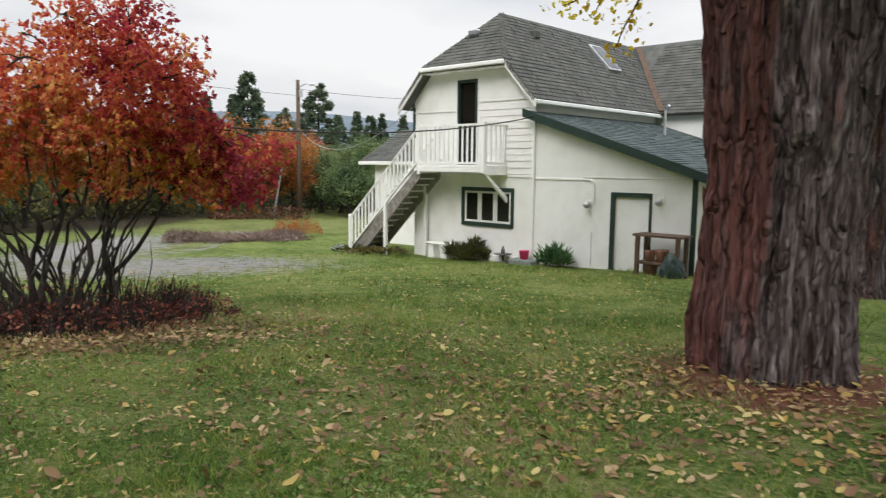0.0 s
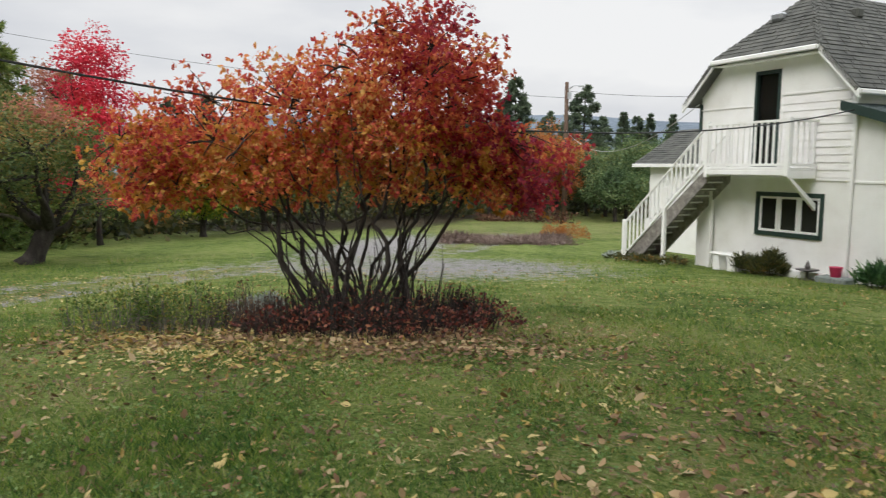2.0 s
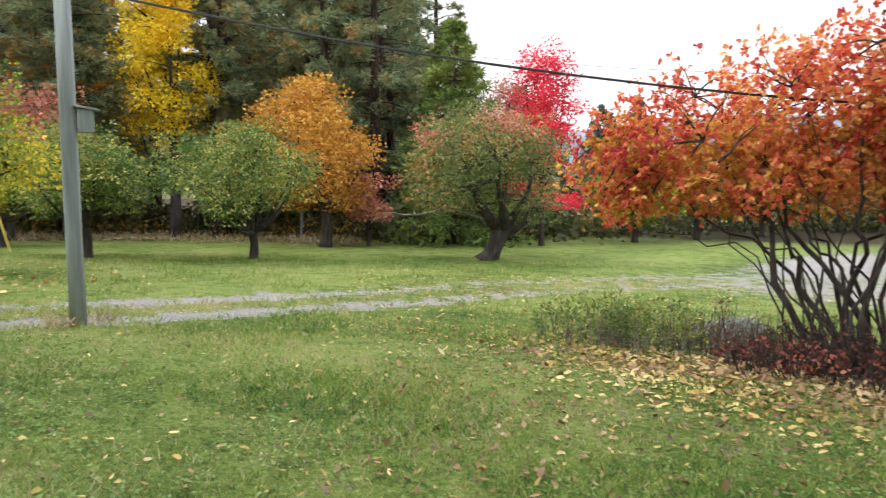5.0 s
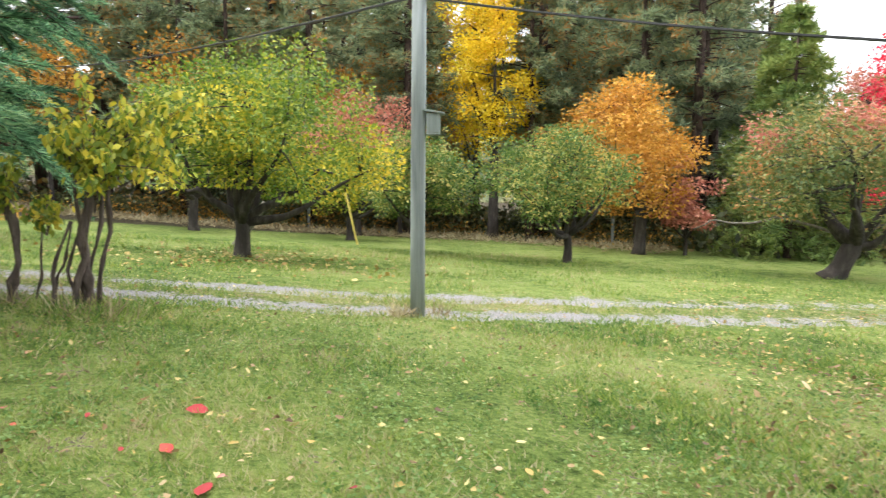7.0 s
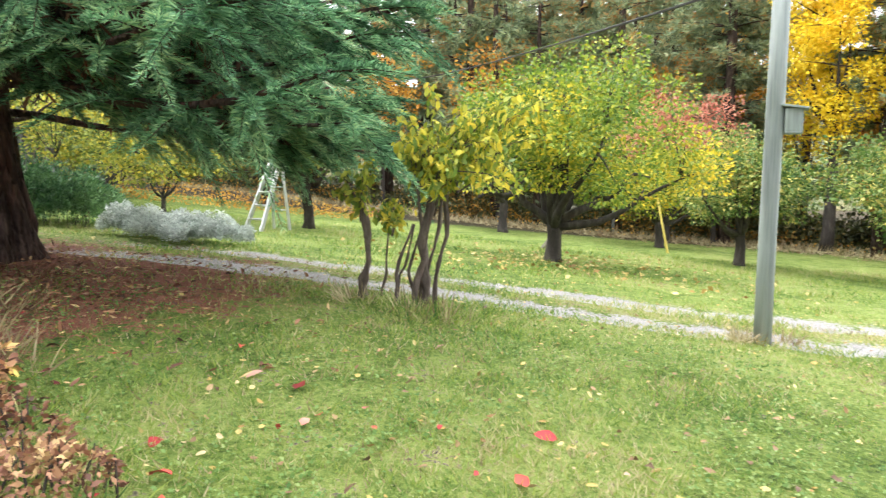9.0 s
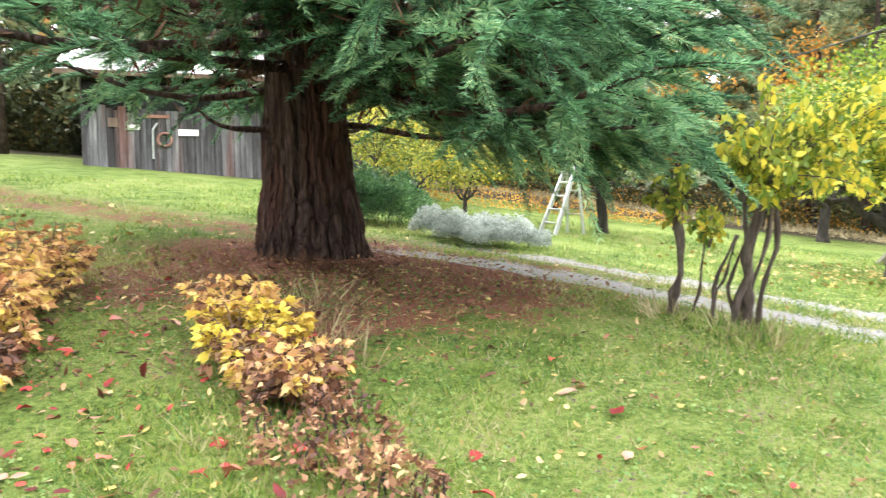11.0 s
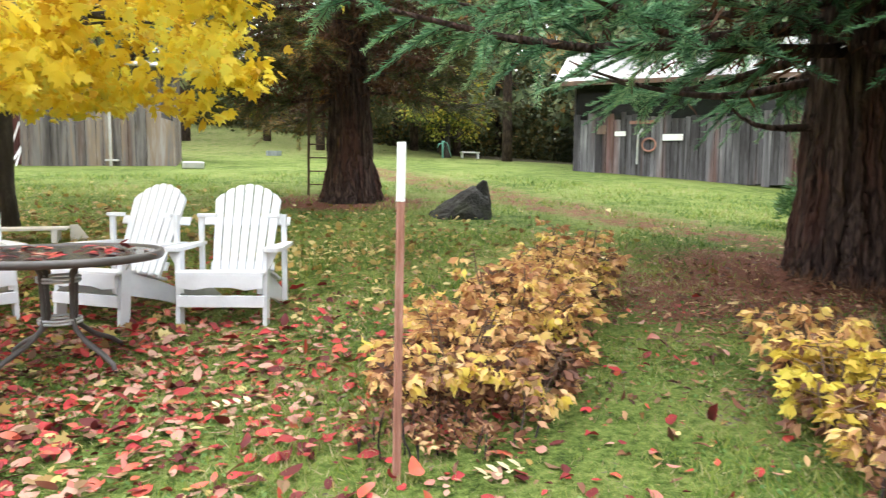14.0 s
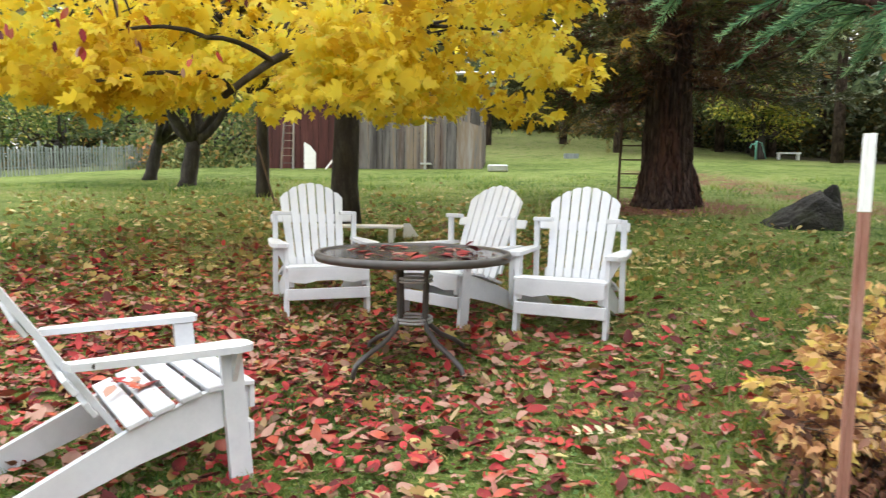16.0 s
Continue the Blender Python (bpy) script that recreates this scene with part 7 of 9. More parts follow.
m, n, l, bsdf = nodes_of("dark_pebbled_glass")
bsdf.inputs["Base Color"].default_value = (0.055, 0.05, 0.048, 1)
bsdf.inputs["Roughness"].default_value = 0.16
pz = n.new("ShaderNodeTexVoronoi")
pz.inputs["Scale"].default_value = 60
add_bump(n, l, bsdf, pz.outputs["Distance"], 0.25, 0.003)
M["table_glass"] = m
patio_table()

# grey wooden footrest in the grass behind the table
fs_ = thing("bench", on_ground(-0.35, -9.2, -0.16), "low weathered white wooden bench under the maple", "bench", turn=radians(5))
for k in range(4):
    Shape().box((-0.62, -0.2 + k * 0.105, 0.32), (0.42, -0.105 + k * 0.105, 0.345), 0.004).part("slat", M["siding"], fs_)
for sx in (-0.5, 0.3):
    for sy in (-0.17, 0.17):
        Shape().box((sx - 0.03, sy - 0.03, -0.05), (sx + 0.03, sy + 0.03, 0.32), 0.004).part("leg", M["siding"], fs_)
Shape().prism([(-0.95, 0.0), (-0.62, 0.0), (-0.62, 0.36), (-0.7, 0.36)], -0.2, -0.17).part("end_board", M["siding"], fs_)

# ---- marker stake ----
stk = thing("stake", on_ground(-3.172, -3.165, -0.1), "rusty steel stake with a white painted top", "stake")
stk.rotation_euler = (Matrix.Rotation(radians(1.9), 3, "X") @ Matrix.Rotation(radians(-1.4), 3, "Y") @ Matrix.Rotation(radians(25), 3, "Z")).to_euler()
for nm, z0, z1, mat, lab in (("shaft", 0.0, 1.17, "rust", ""), ("painted_top", 1.172, 1.395, "paint", "white painted tip")):
    sh = Shape()
    sh.prism([(-0.016, -0.004), (0.016, -0.004), (0.016, 0.004), (0.005, 0.006), (0.004, 0.024), (-0.004, 0.024), (-0.005, 0.006), (-0.016, 0.004)], 0, 1, Matrix(((1, 0, 0, 0), (0, 0, 1, 0), (0, z1 - z0, 0, z0), (0, 0, 0, 1))))
    sh.part(nm, M[mat], stk, lab)

# ---- peonies ----
def peony(x, y, radius, height, stalks, leaf, label, seed, size=0.068, withered=0.17, stretch=(1, 1)):
    """Arching stalks from one root, each with leaves of nine pointed leaflets; the lowest are brown."""
    rng = np.random.default_rng(seed)
    ob = thing("peony", on_ground(x, y, -0.02), label, "plant")
    z0 = float(ground_z(x, y)) - 0.02
    st, fresh, dry = Shape(), [], []
    for k in range(stalks):
        a, r = rng.uniform(0, 2 * np.pi), math.sqrt(rng.uniform(0.02, 1))
        d = np.array([math.cos(a) * stretch[0], math.sin(a) * stretch[1], 0])
        tip = d * radius * r
        tip[2] = height * (1.05 - 0.5 * r * r) * rng.uniform(0.75, 1.15) + float(ground_z(x + tip[0], y + tip[1])) - z0
        ln = bend_line(d * 0.3 * radius * r + np.array([0, 0, 0.0]), tip, 0.05, rng, 6, 0.03)
        st.tube(ln, [0.007, 0.006, 0.006, 0.005, 0.004, 0.003], 4)
        for j in range(11):
            t = 0.25 + 0.75 * (j + rng.uniform(0, 0.8)) / 11
            q = min(int(t * 5), 4)
            base = ln[q] + (ln[q + 1] - ln[q]) * (t * 5 - q)
            out = unit(np.array([*rng.normal(size=2), 0]) + 0.6 * d)
            side = np.array([-out[1], out[0], 0])
            tilt = rng.uniform(-0.45, 0.45)
            bunch = dry if rng.uniform() < withered * (1.6 - 1.5 * t) * 1.6 else fresh
            stem = base + out * 0.07 + UP * tilt * 0.05
            st.tube([base, stem], [0.003, 0.002], 3)
            for b in (-0.9, 0.0, 0.9):
                way = out * math.cos(b) + side * math.sin(b) + UP * tilt
                node = stem + unit(way) * size * 0.55
                for g in (-0.6, 0.0, 0.6):
                    w2 = out * math.cos(b + g) + side * math.sin(b + g) + UP * (tilt - 0.4) + rng.normal(size=3) * 0.28
                    bunch.append((node, w2, size * rng.uniform(0.8, 1.25)))
    tagged(st.part("stalk_tangle", M["brown_wood"], ob, "thin brown stalks"), kind="stuff")
    for bunch, mat, nm, lab in ((fresh, leaf, "leaves", ""), (dry, "brown", "withered_leaves", "curled brown leaves")):
        if bunch:
            c, w, s = (np.array([b[i] for b in bunch]) for i in range(3))
            tagged(part(nm, leaf_mesh(nm, rng, c, w, s * (0.95 if nm == "leaves" else 1.0), "lobed", L[mat], 0.25 if nm == "leaves" else 0.0), ob, lab), kind="stuff")
    return ob


peony(-3.62, -3.85, 0.44, 0.44, 22, "peony", "golden brown peony withering in autumn", 81, withered=0.3)
peony(-4.15, -4.4, 0.52, 0.58, 34, "peony", "bushy golden peony with tattered leaves", 82)
peony(-4.75, -5.05, 0.46, 0.52, 26, "peony", "ochre peony with drooping leaves", 83)
peony(-5.15, -5.45, 0.36, 0.56, 18, "peony", "tall ochre peony at the end of the row", 88)
peony(-3.95, -3.7, 0.3, 0.3, 10, "peony", "low tan peony beside the stake", 89, withered=0.6)
peony(-4.98, -2.78, 0.27, 0.4, 16, "peony_yellow", "bright yellow peony in the lawn", 84, withered=0.12)
peony(-5.28, -3.25, 0.27, 0.44, 14, "peony", "orange brown peony behind the yellow one", 85)
peony(-4.85, -2.35, 0.26, 0.28, 10, "peony", "shabby tan peony with brown leaves", 90, withered=0.6)
low_growth("peony", [(-4.55, -1.75, 0.30), (-4.75, -2.1, 0.28), (-4.35, -1.35, 0.26)], 2000, 0.04, "brown", "lobed", 0.3, "collapsed brown peony leaves", "plant", 86, 60, 0.2)
low_growth("peony", [(-3.35, -3.55, 0.3), (-3.6, -3.45, 0.3)], 800, 0.05, "brown", "lobed", 0.22, "dried brown leaves at the foot of the stake", "plant", 87, 40, 0.2)
low_growth("grass_tuft", [(-4.4, -1.5, 0.35), (-4.25, -1.15, 0.25), (-4.7, -1.9, 0.3), (-4.3, -2.0, 0.3)], 190, 0.15, "grass", "strand", 0.04, "long green blades among the brown peony", "grass", 91, up=2.2)
low_growth("grass_tuft", [(-5.5, -2.9, 0.35), (-5.7, -3.3, 0.4), (-5.3, -2.5, 0.3), (-6.2, -3.6, 0.4)], 300, 0.2, "straw", "strand", 0.04, "dry pale grass behind the peony", "grass", 92, up=2.4)
low_growth("grass_tuft", [(-7.2, -4.7, 0.3), (-7.0, -5.2, 0.3), (-7.4, -4.3, 0.3)], 650, 0.13, "dead", "strand", 0.05, "reddish dry sprigs at the foot of the sequoia", "grass", 93, up=2.0)


# ---- rock ----
def boulder(name, x, y, size, seed, label, cuts=()):
    """A lump of stone; cuts are outward directions and distances of flat broken faces."""
    bm = bmesh.new()
    bmesh.ops.create_icosphere(bm, subdivisions=5, radius=1)
    for v in bm.verts:
        d = v.co.normalized()
        p = d * (1.25 if cuts else 1.0) * (1 + 0.18 * noise.noise(d * 1.3 + Vector((seed, 0, 0))))
        for cut, far in cuts:
            cut = Vector(cut).normalized()
            over = p.dot(cut) - far
            if over > 0:
                p -= cut * over * 0.92
        p += d * (0.10 * noise.noise(d * 3.7 + Vector((0, seed, 0))) + 0.05 * noise.noise(d * 9 + Vector((seed, 0, 0))))
        v.co = Vector((p.x * size[0], p.y * size[1], max(p.z, -0.4) * size[2]))
    me = bpy.data.meshes.new(name)
    bm.to_mesh(me)
    bm.free()
    me.materials.append(M["rock"])
    me.shade_smooth()
    ob = new(name, me)
    ob.location = on_ground(x, y, 0.02)
    return tagged(ob, label, "rock")


boulder("rock", -6.0, -10.55, (0.50, 0.36, 0.44), 3, "dark wedge-shaped boulder with moss in the grass", [((0.62, 0.1, 0.75), 0.42), ((-1, 0.1, 0.12), 0.85), ((0.1, 1, 0.35), 0.7), ((-0.2, -1, 0.3), 0.7), ((-0.45, 0.3, 0.8), 0.95)])
boulder("rock", -6.36, -10.62, (0.16, 0.2, 0.40), 8, "pointed dark stone leaning on the boulder", [((0.8, 0.1, 0.6), 0.75), ((-1, 0.1, 0.1), 0.8), ((0.0, 1, 0.3), 0.75)])


# ---- sheds ----
def board_wall(shed, a, b, h0, h1, mat, rng, width=0.24, gap=0.012, base=0.0, rough_top=0.0):
    """Upright boards from a to b, uneven at top and bottom; each is a piece of its own."""
    a, b = Vector(a), Vector(b)
    d = (b - a).normalized()
    out = Vector((d.y, -d.x, 0))
    x, ln = 0.0, (b - a).length
    while x < ln - 0.05:
        w = min(width * rng.uniform(0.7, 1.3), ln - x)
        p, q = a + d * (x + gap / 2), a + d * (x + w - gap / 2)
        lo, t = base + rng.uniform(-0.08, 0.1), (x + w / 2) / ln
        hi = h0 + (h1 - h0) * t + rng.uniform(-1, 1) * rough_top
        o = out * rng.uniform(0.0, 0.022)
        v = []
        for z in (lo, hi):
            v += [p + o + Vector((0, 0, z)), q + o * 0.6 + Vector((0, 0, z)), q + o - out * 0.025 + Vector((0, 0, z)), p + o - out * 0.025 + Vector((0, 0, z))]
        Shape().solid(v, [(3, 2, 1, 0), (4, 5, 6, 7), (0, 1, 5, 4), (1, 2, 6, 5), (2, 3, 7, 6), (3, 0, 4, 7)]).part("board", M[mat], shed)
        x += w


# black box behind the boards, standing in for the shade inside
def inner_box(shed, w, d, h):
    Shape().box((0.05, 0.06, -0.55), (w - 0.05, d - 0.05, h - 0.06)).part("dark_interior", M["dark"], shed)


prng = random.Random(5)
# grey barn behind the sequoia
barn = thing("barn", (-13.55, -21.1, 1.72), "weathered grey plank barn with a shining tin roof", "barn", turn=radians(143.5))
# front boards end low; the black box above them reads as eave shade
board_wall(barn, (0, 0, 0), (9.2, 0, 0), 1.62, 1.62, "barn_wood", prng, 0.2, base=-0.6, rough_top=0.12)
board_wall(barn, (9.2, 0, 0), (9.2, 5, 0), 3.0, 3.0, "old_wood", prng, 0.22)
board_wall(barn, (0, 5, 0), (0, 0, 0), 3.0, 3.0, "old_wood", prng, 0.22)
inner_box(barn, 9.2, 5, 2.9)
rf = Shape()
slab(rf, [(-0.5, -0.9, 2.63), (9.7, -0.9, 2.63), (9.7, 2.6, 4.25), (-0.5, 2.6, 4.25)], 0.05)
slab(rf, [(9.7, 5.6, 2.82), (-0.5, 5.6, 2.82), (-0.5, 2.6, 4.25), (9.7, 2.6, 4.25)], 0.05)
broof = rf.part("roof", M["tin"], barn, "pale tin roof")
for k in range(34):
    x = -0.48 + k * 0.305
    rb = Shape()
    slab(rb, [(x, -0.91, 2.65), (x + 0.04, -0.91, 2.65), (x + 0.04, 2.6, 4.275), (x, 2.6, 4.275)], 0.02)
    rb.part("rib", M["tin"], broof)
Shape().box((-0.5, -0.97, 2.48), (9.7, -0.92, 2.62), 0.004).part("fascia", M["brown_wood"], barn, "dark fascia board")
for x, z, w, h, mt in ((1.3, 0.98, 0.34, 0.15, "paint"), (2.75, 0.82, 0.6, 0.2, "paint"), (1.75, 1.35, 0.75, 0.1, "rust"), (0.75, 1.05, 0.28, 0.28, "old_wood")):
    Shape().box((x, -0.07, z), (x + w, -0.035, z + h), 0.006).part("sign", M[mt], barn, "small weathered sign board")
ring = [(2.35 + 0.2 * math.cos(2 * math.pi * k / 20), -0.07, 0.7 + 0.2 * math.sin(2 * math.pi * k / 20)) for k in range(21)]
Shape().tube(ring, 0.03, 6).part("hoop", M["rust"], barn, "rusty iron hoop")
Shape().tube([(2.0, -0.06, 0.1), (2.02, -0.08, 1.0), (2.15, -0.08, 1.2)], 0.035, 6).part("pipe", M["metal"], barn)

# plank shed and red shed beyond the chairs
shed = thing("shed", (-1.35, -24.3, 1.55), "grey and tan plank shed beyond the chairs", "shed", turn=radians(180))
board_wall(shed, (-4.3, 0, 0), (0, 0, 0), 3.2, 3.2, "old_wood", prng, 0.26)
board_wall(shed, (0, 0, 0), (0, 3.5, 0), 3.2, 3.2, "old_wood", prng, 0.26)
# black box again, for the unlit inside of the plank shed
Shape().box((-4.25, 0.06, -0.3), (-0.06, 3.4, 3.1)).part("dark_interior", M["dark"], shed)
rf = Shape()
slab(rf, [(-4.7, -0.5, 3.15), (0.4, -0.5, 3.15), (0.4, 3.8, 3.9), (-4.7, 3.8, 3.9)], 0.06)
rf.part("roof", M["tin"], shed)
for x, z in ((-1.9, 0.25), (-1.9, 1.75)):
    Shape().box((x - 0.14, -0.09, z), (x + 0.24, -0.05, z + 0.06), 0.006).part("hinge", M["metal"], shed, "pale strap hinge")
Shape().box((-1.92, -0.07, 0.0), (-1.84, -0.045, 1.9), 0.004).part("batten", M["metal"], shed, "pale batten")
pn = Shape()
pn.prism([(-0.78, 0.0), (-0.02, 0.0), (-0.02, 1.5), (-0.78, 1.72)], -0.07, -0.045)
pn.part("panel", M["old_wood"], shed, "silvery panel at the corner")
red = thing("red_shed", (3.2, -25.2, 1.55), "faded red plank shed with a lean roof", "shed", turn=radians(180))
board_wall(red, (-3.4, 0, 0), (0.3, 0, 0), 2.9, 2.9, "red_wood", prng, 0.22)
board_wall(red, (-3.4, 3.4, 0), (-3.4, 0, 0), 2.9, 2.9, "red_wood", prng, 0.22)
# the red shed's unlit inside, likewise a black box
Shape().box((-3.35, 0.06, -0.3), (0.3, 3.4, 2.8)).part("dark_interior", M["dark"], red)
rf = Shape()
slab(rf, [(-3.8, -0.4, 2.85), (0.4, -0.4, 2.85), (0.4, 3.6, 3.7), (-3.8, 3.6, 3.7)], 0.06)
rf.part("roof", M["tin"], red)


def ladder(name, place, turn, lean, height, w0, w1, rungs, mat, label, rail=0.025, prop=0.0, tray=False):
    """A ladder leaning by a few degrees; prop adds the hinged rear legs of a step ladder."""
    ob = thing(name, place, label, "ladder", turn=turn)
    for sgn, back in (((1, 0), (1, 1)) if prop else ((1, 0),)):
        m_ = Matrix.Rotation(math.radians(-lean), 4, "X") if not back else Matrix.Translation((0, height * (math.sin(math.radians(lean)) + math.sin(math.radians(lean * 0.2))), 0)) @ Matrix.Rotation(math.radians(lean * 0.2), 4, "X")
        for s_ in (-1, 1):
            r_ = rail if not back else rail * 0.7
            v = []
            for z, w in ((-0.03, w0), (height, w1)):
                v += [m_ @ Vector((s_ * w / 2 + a * r_, b * r_ * 0.8, z)) for a, b in ((-0.5, -1), (0.5, -1), (0.5, 1), (-0.5, 1))]
            Shape().solid(v, [(3, 2, 1, 0), (4, 5, 6, 7), (0, 1, 5, 4), (1, 2, 6, 5), (2, 3, 7, 6), (3, 0, 4, 7)]).part("rail", M[mat], ob)
        for k in range(rungs if not back else 3):
            t = (k + 0.8) / ((rungs if not back else 3) + 0.2)
            w = w0 + (w1 - w0) * t
            dp = 0.04 if (prop and not back) else 0.015
            Shape().box((-w / 2, -dp, height * t - 0.012), (w / 2, dp, height * t + 0.012), 0.003, m_).part("rung", M[mat], ob)
    if tray:
        Shape().box((-w1 / 2 - 0.02, -0.1, height - 0.02), (w1 / 2 + 0.02, 0.12, height + 0.03), 0.008, Matrix.Translation((0, height * math.sin(math.radians(lean)), -0.02))).part("cap", M["green_plastic"], ob, "green plastic cap")
    return ob


M["green_plastic"] = rough_material("pale_green_plastic", [(0.0, (0.12, 0.34, 0.26)), (1.0, (0.2, 0.45, 0.36))], 6.0, rough=0.5, bump=0.0)
ladder("step_ladder", on_ground(-15.65, -6.5), radians(68), 24, 1.58, 0.5, 0.28, 5, "metal", "aluminium step ladder standing in the orchard grass", 0.05, 1.0, True)
ladder("ladder", on_ground(-4.40, -13.75), radians(178), 1, 2.02, 0.5, 0.44, 8, "brown_wood", "dark old orchard ladder leaning against the sequoia", 0.04)
ladder("ladder", on_ground(5.3, -24.55, 0.0), radians(180), 8, 1.6, 0.42, 0.34, 6, "old_wood", "old wooden ladder leaning on the red shed", 0.05)
for k, (x, ln_, a) in enumerate(((3.9, 0.95, 0.55), (3.4, 1.35, 0.28), (3.1, 1.2, 0.2), (3.25, 1.0, 0.35))):
    p0 = Vector(on_ground(x, -24.3))
    tagged(Shape().tube([p0, p0 + Vector((-a, -0.7, ln_))], 0.028, 6).part("plank", M["siding"]), "pale pole leaning on the red shed", "pole")
pl = Shape()
pl.prism([(-0.2, -0.05), (0.2, -0.05), (0.2, 0.9), (0.0, 0.8), (-0.2, 0.55)], -0.02, 0.02)
ob = tagged(pl.part("board", M["siding"]), "pale broken board leaning on the red shed", "board")
ob.location = on_ground(4.5, -24.55)

# ---- picket fence ----
fence = thing("fence", on_ground(11.8, -20.0), "low fence of weathered grey pickets", "fence")
fx, fy, fz = on_ground(11.8, -20.0)
FA, FB = Vector((11.0, -26.5, 0)), Vector((13.5, -17.0, 0))
for k in range(84):
    p = FA.lerp(FB, (k + 0.5) / 84)
    z = float(ground_z(p.x, p.y)) - fz
    h = prng.uniform(0.78, 0.9)
    Shape().box((-0.012, -0.035, -0.1), (0.012, 0.035, h), 0.003, Matrix.Translation((p.x - fx, p.y - fy, z)) @ Matrix.Rotation(math.radians(prng.uniform(-3, 3)), 4, "X")).part("picket", M["pole_wood"], fence)
for k in range(5):
    p = FA.lerp(FB, k / 4)
    z = float(ground_z(p.x, p.y)) - fz
    Shape().tube([(p.x - fx + 0.05, p.y - fy, z - 0.2), (p.x - fx + 0.05, p.y - fy, z + 1.05)], 0.04, 7).part("post", M["pole_wood"], fence)
for hh in (0.25, 0.68):
    Shape().tube([(p.x - fx + 0.02, p.y - fy, float(ground_z(p.x, p.y)) - fz + hh) for p in (FA.lerp(FB, k / 10) for k in range(11))], 0.012, 5).part("wire_rail", M["pole_wood"], fence)

# ---- wooden pole with nest box, and its cables ----
pole = thing("utility_pole", on_ground(-9.2, 1.95, -0.3), "weathered grey wooden pole with greenish foot", "pole")
POLE_H = 3.62
Shape().tube([(0, 0, 0), (0.0, 0.0, 1.2), (0.01, 0.01, 2.5), (0.0, 0.02, POLE_H)], [0.08, 0.076, 0.078, 0.074], 14, 0.08).part("shaft", M["pole_wood"], pole, smooth=True)
Shape().box((-0.12, -0.09, POLE_H), (0.12, 0.09, POLE_H + 0.03), 0.008).part("cap", M["brown_wood"], pole)
box = thing("nest_box", (-9.2, 1.95, 0), "small grey wooden nest box on the pole", "nest box", turn=radians(80))
bz = on_ground(-9.2, 1.95)[2] + 1.88
for a, b, nm in (((0.09, -0.075, bz), (0.235, 0.075, bz + 0.02), "floor"), ((0.09, -0.075, bz + 0.02), (0.235, -0.06, bz + 0.22), "front"), ((0.09, 0.06, bz + 0.02), (0.235, 0.075, bz + 0.22), "back"), ((0.22, -0.06, bz + 0.02), (0.235, 0.06, bz + 0.22), "side"), ((0.09, -0.06, bz + 0.02), (0.105, 0.06, bz + 0.22), "side")):
    Shape().box(a, b, 0.003).part(nm, M["pole_wood"], box)
Shape().box((-0.02, -0.1, -0.01), (0.2, 0.1, 0.01), 0.003, Matrix.Translation((0.08, 0, bz + 0.245)) @ Matrix.Rotation(radians(9), 4, "Y")).part("lid", M["pole_wood"], box)


def cable(a, b, sag, r, label):
    a, b = Vector(a), Vector(b)
    pts_ = [a.lerp(b, k / 24) + Vector((0, 0, -4 * sag * (k / 24) * (1 - k / 24))) for k in range(25)]
    return tagged(Shape().tube(pts_, r, 5).part("cable", M["wire"]), label, "cable")


pz_ = on_ground(-9.2, 1.95)[2] + 3.25
cable((-9.2, 1.98, pz_), (2.25, 17.35, 2.35), 0.95, 0.013, "black cable sagging from the pole to the house")
cable((-9.22, 1.9, pz_), (-30.0, -8.0, 5.0), 0.2, 0.016, "black cable running from the pole to the wood")
cable((-8.9, 43.0, 5.2), (-48.0, 28.0, 10.5), 0.8, 0.012, "thin wire from the far utility pole")
cable((-8.9, 43.0, 5.6), (14.0, 40.0, 6.0), 0.9, 0.012, "thin wire from the far utility pole")
tagged(Shape().tube([Vector((-8.9, 43.0, 3.3)).lerp(Vector((-0.95, 20.3, 2.75)), k / 24) - Vector((0, 0, 4 * 1.25 * (k / 24) * (1 - k / 24))) for k in range(25)], 0.012, 5).part("cable", M["metal"]), "pale slack wire from the utility pole to the house", "cable")
far_pole = thing("utility_pole", on_ground(-8.9, 43.0, -0.3), "brown utility pole with a street lamp arm", "pole")
Shape().tube([(0, 0, 0), (0, 0, 8.6)], [0.16, 0.11], 10).part("shaft", M["brown_wood"], far_pole, smooth=True)
Shape().tube([(0, 0, 8.1), (0.45, -0.2, 8.35), (0.85, -0.35, 8.35)], 0.03, 6).part("lamp_arm", M["metal"], far_pole)
Shape().box((0.75, -0.45, 8.24), (1.1, -0.28, 8.34), 0.02).part("lamp_head", M["metal"], far_pole)
Shape().tube([(0.15, 0, 7.6), (0.15, 0, 8.0)], 0.13, 8).part("transformer", M["metal"], far_pole)
ob = tagged(Shape().tube([Vector(on_ground(-10.2, 41.5, -0.2)), Vector(on_ground(-9.6, 41.5, 3.0))], 0.055, 7).part("guy_post", M["pole_wood"]), "pale slanting post beside the utility pole", "post")
M["yellow_paint"] = rough_material("faded_yellow_paint", [(0.0, (0.5, 0.38, 0.08)), (1.0, (0.66, 0.52, 0.14))], 6.0, rough=0.6, bump=0.0)
tagged(Shape().tube([Vector(on_ground(-22.6, 2.35, -0.1)), Vector(on_ground(-22.6, 2.0, 1.5))], 0.032, 6).part("stake", M["yellow_paint"]), "yellow leaning stake in the orchard", "stake")
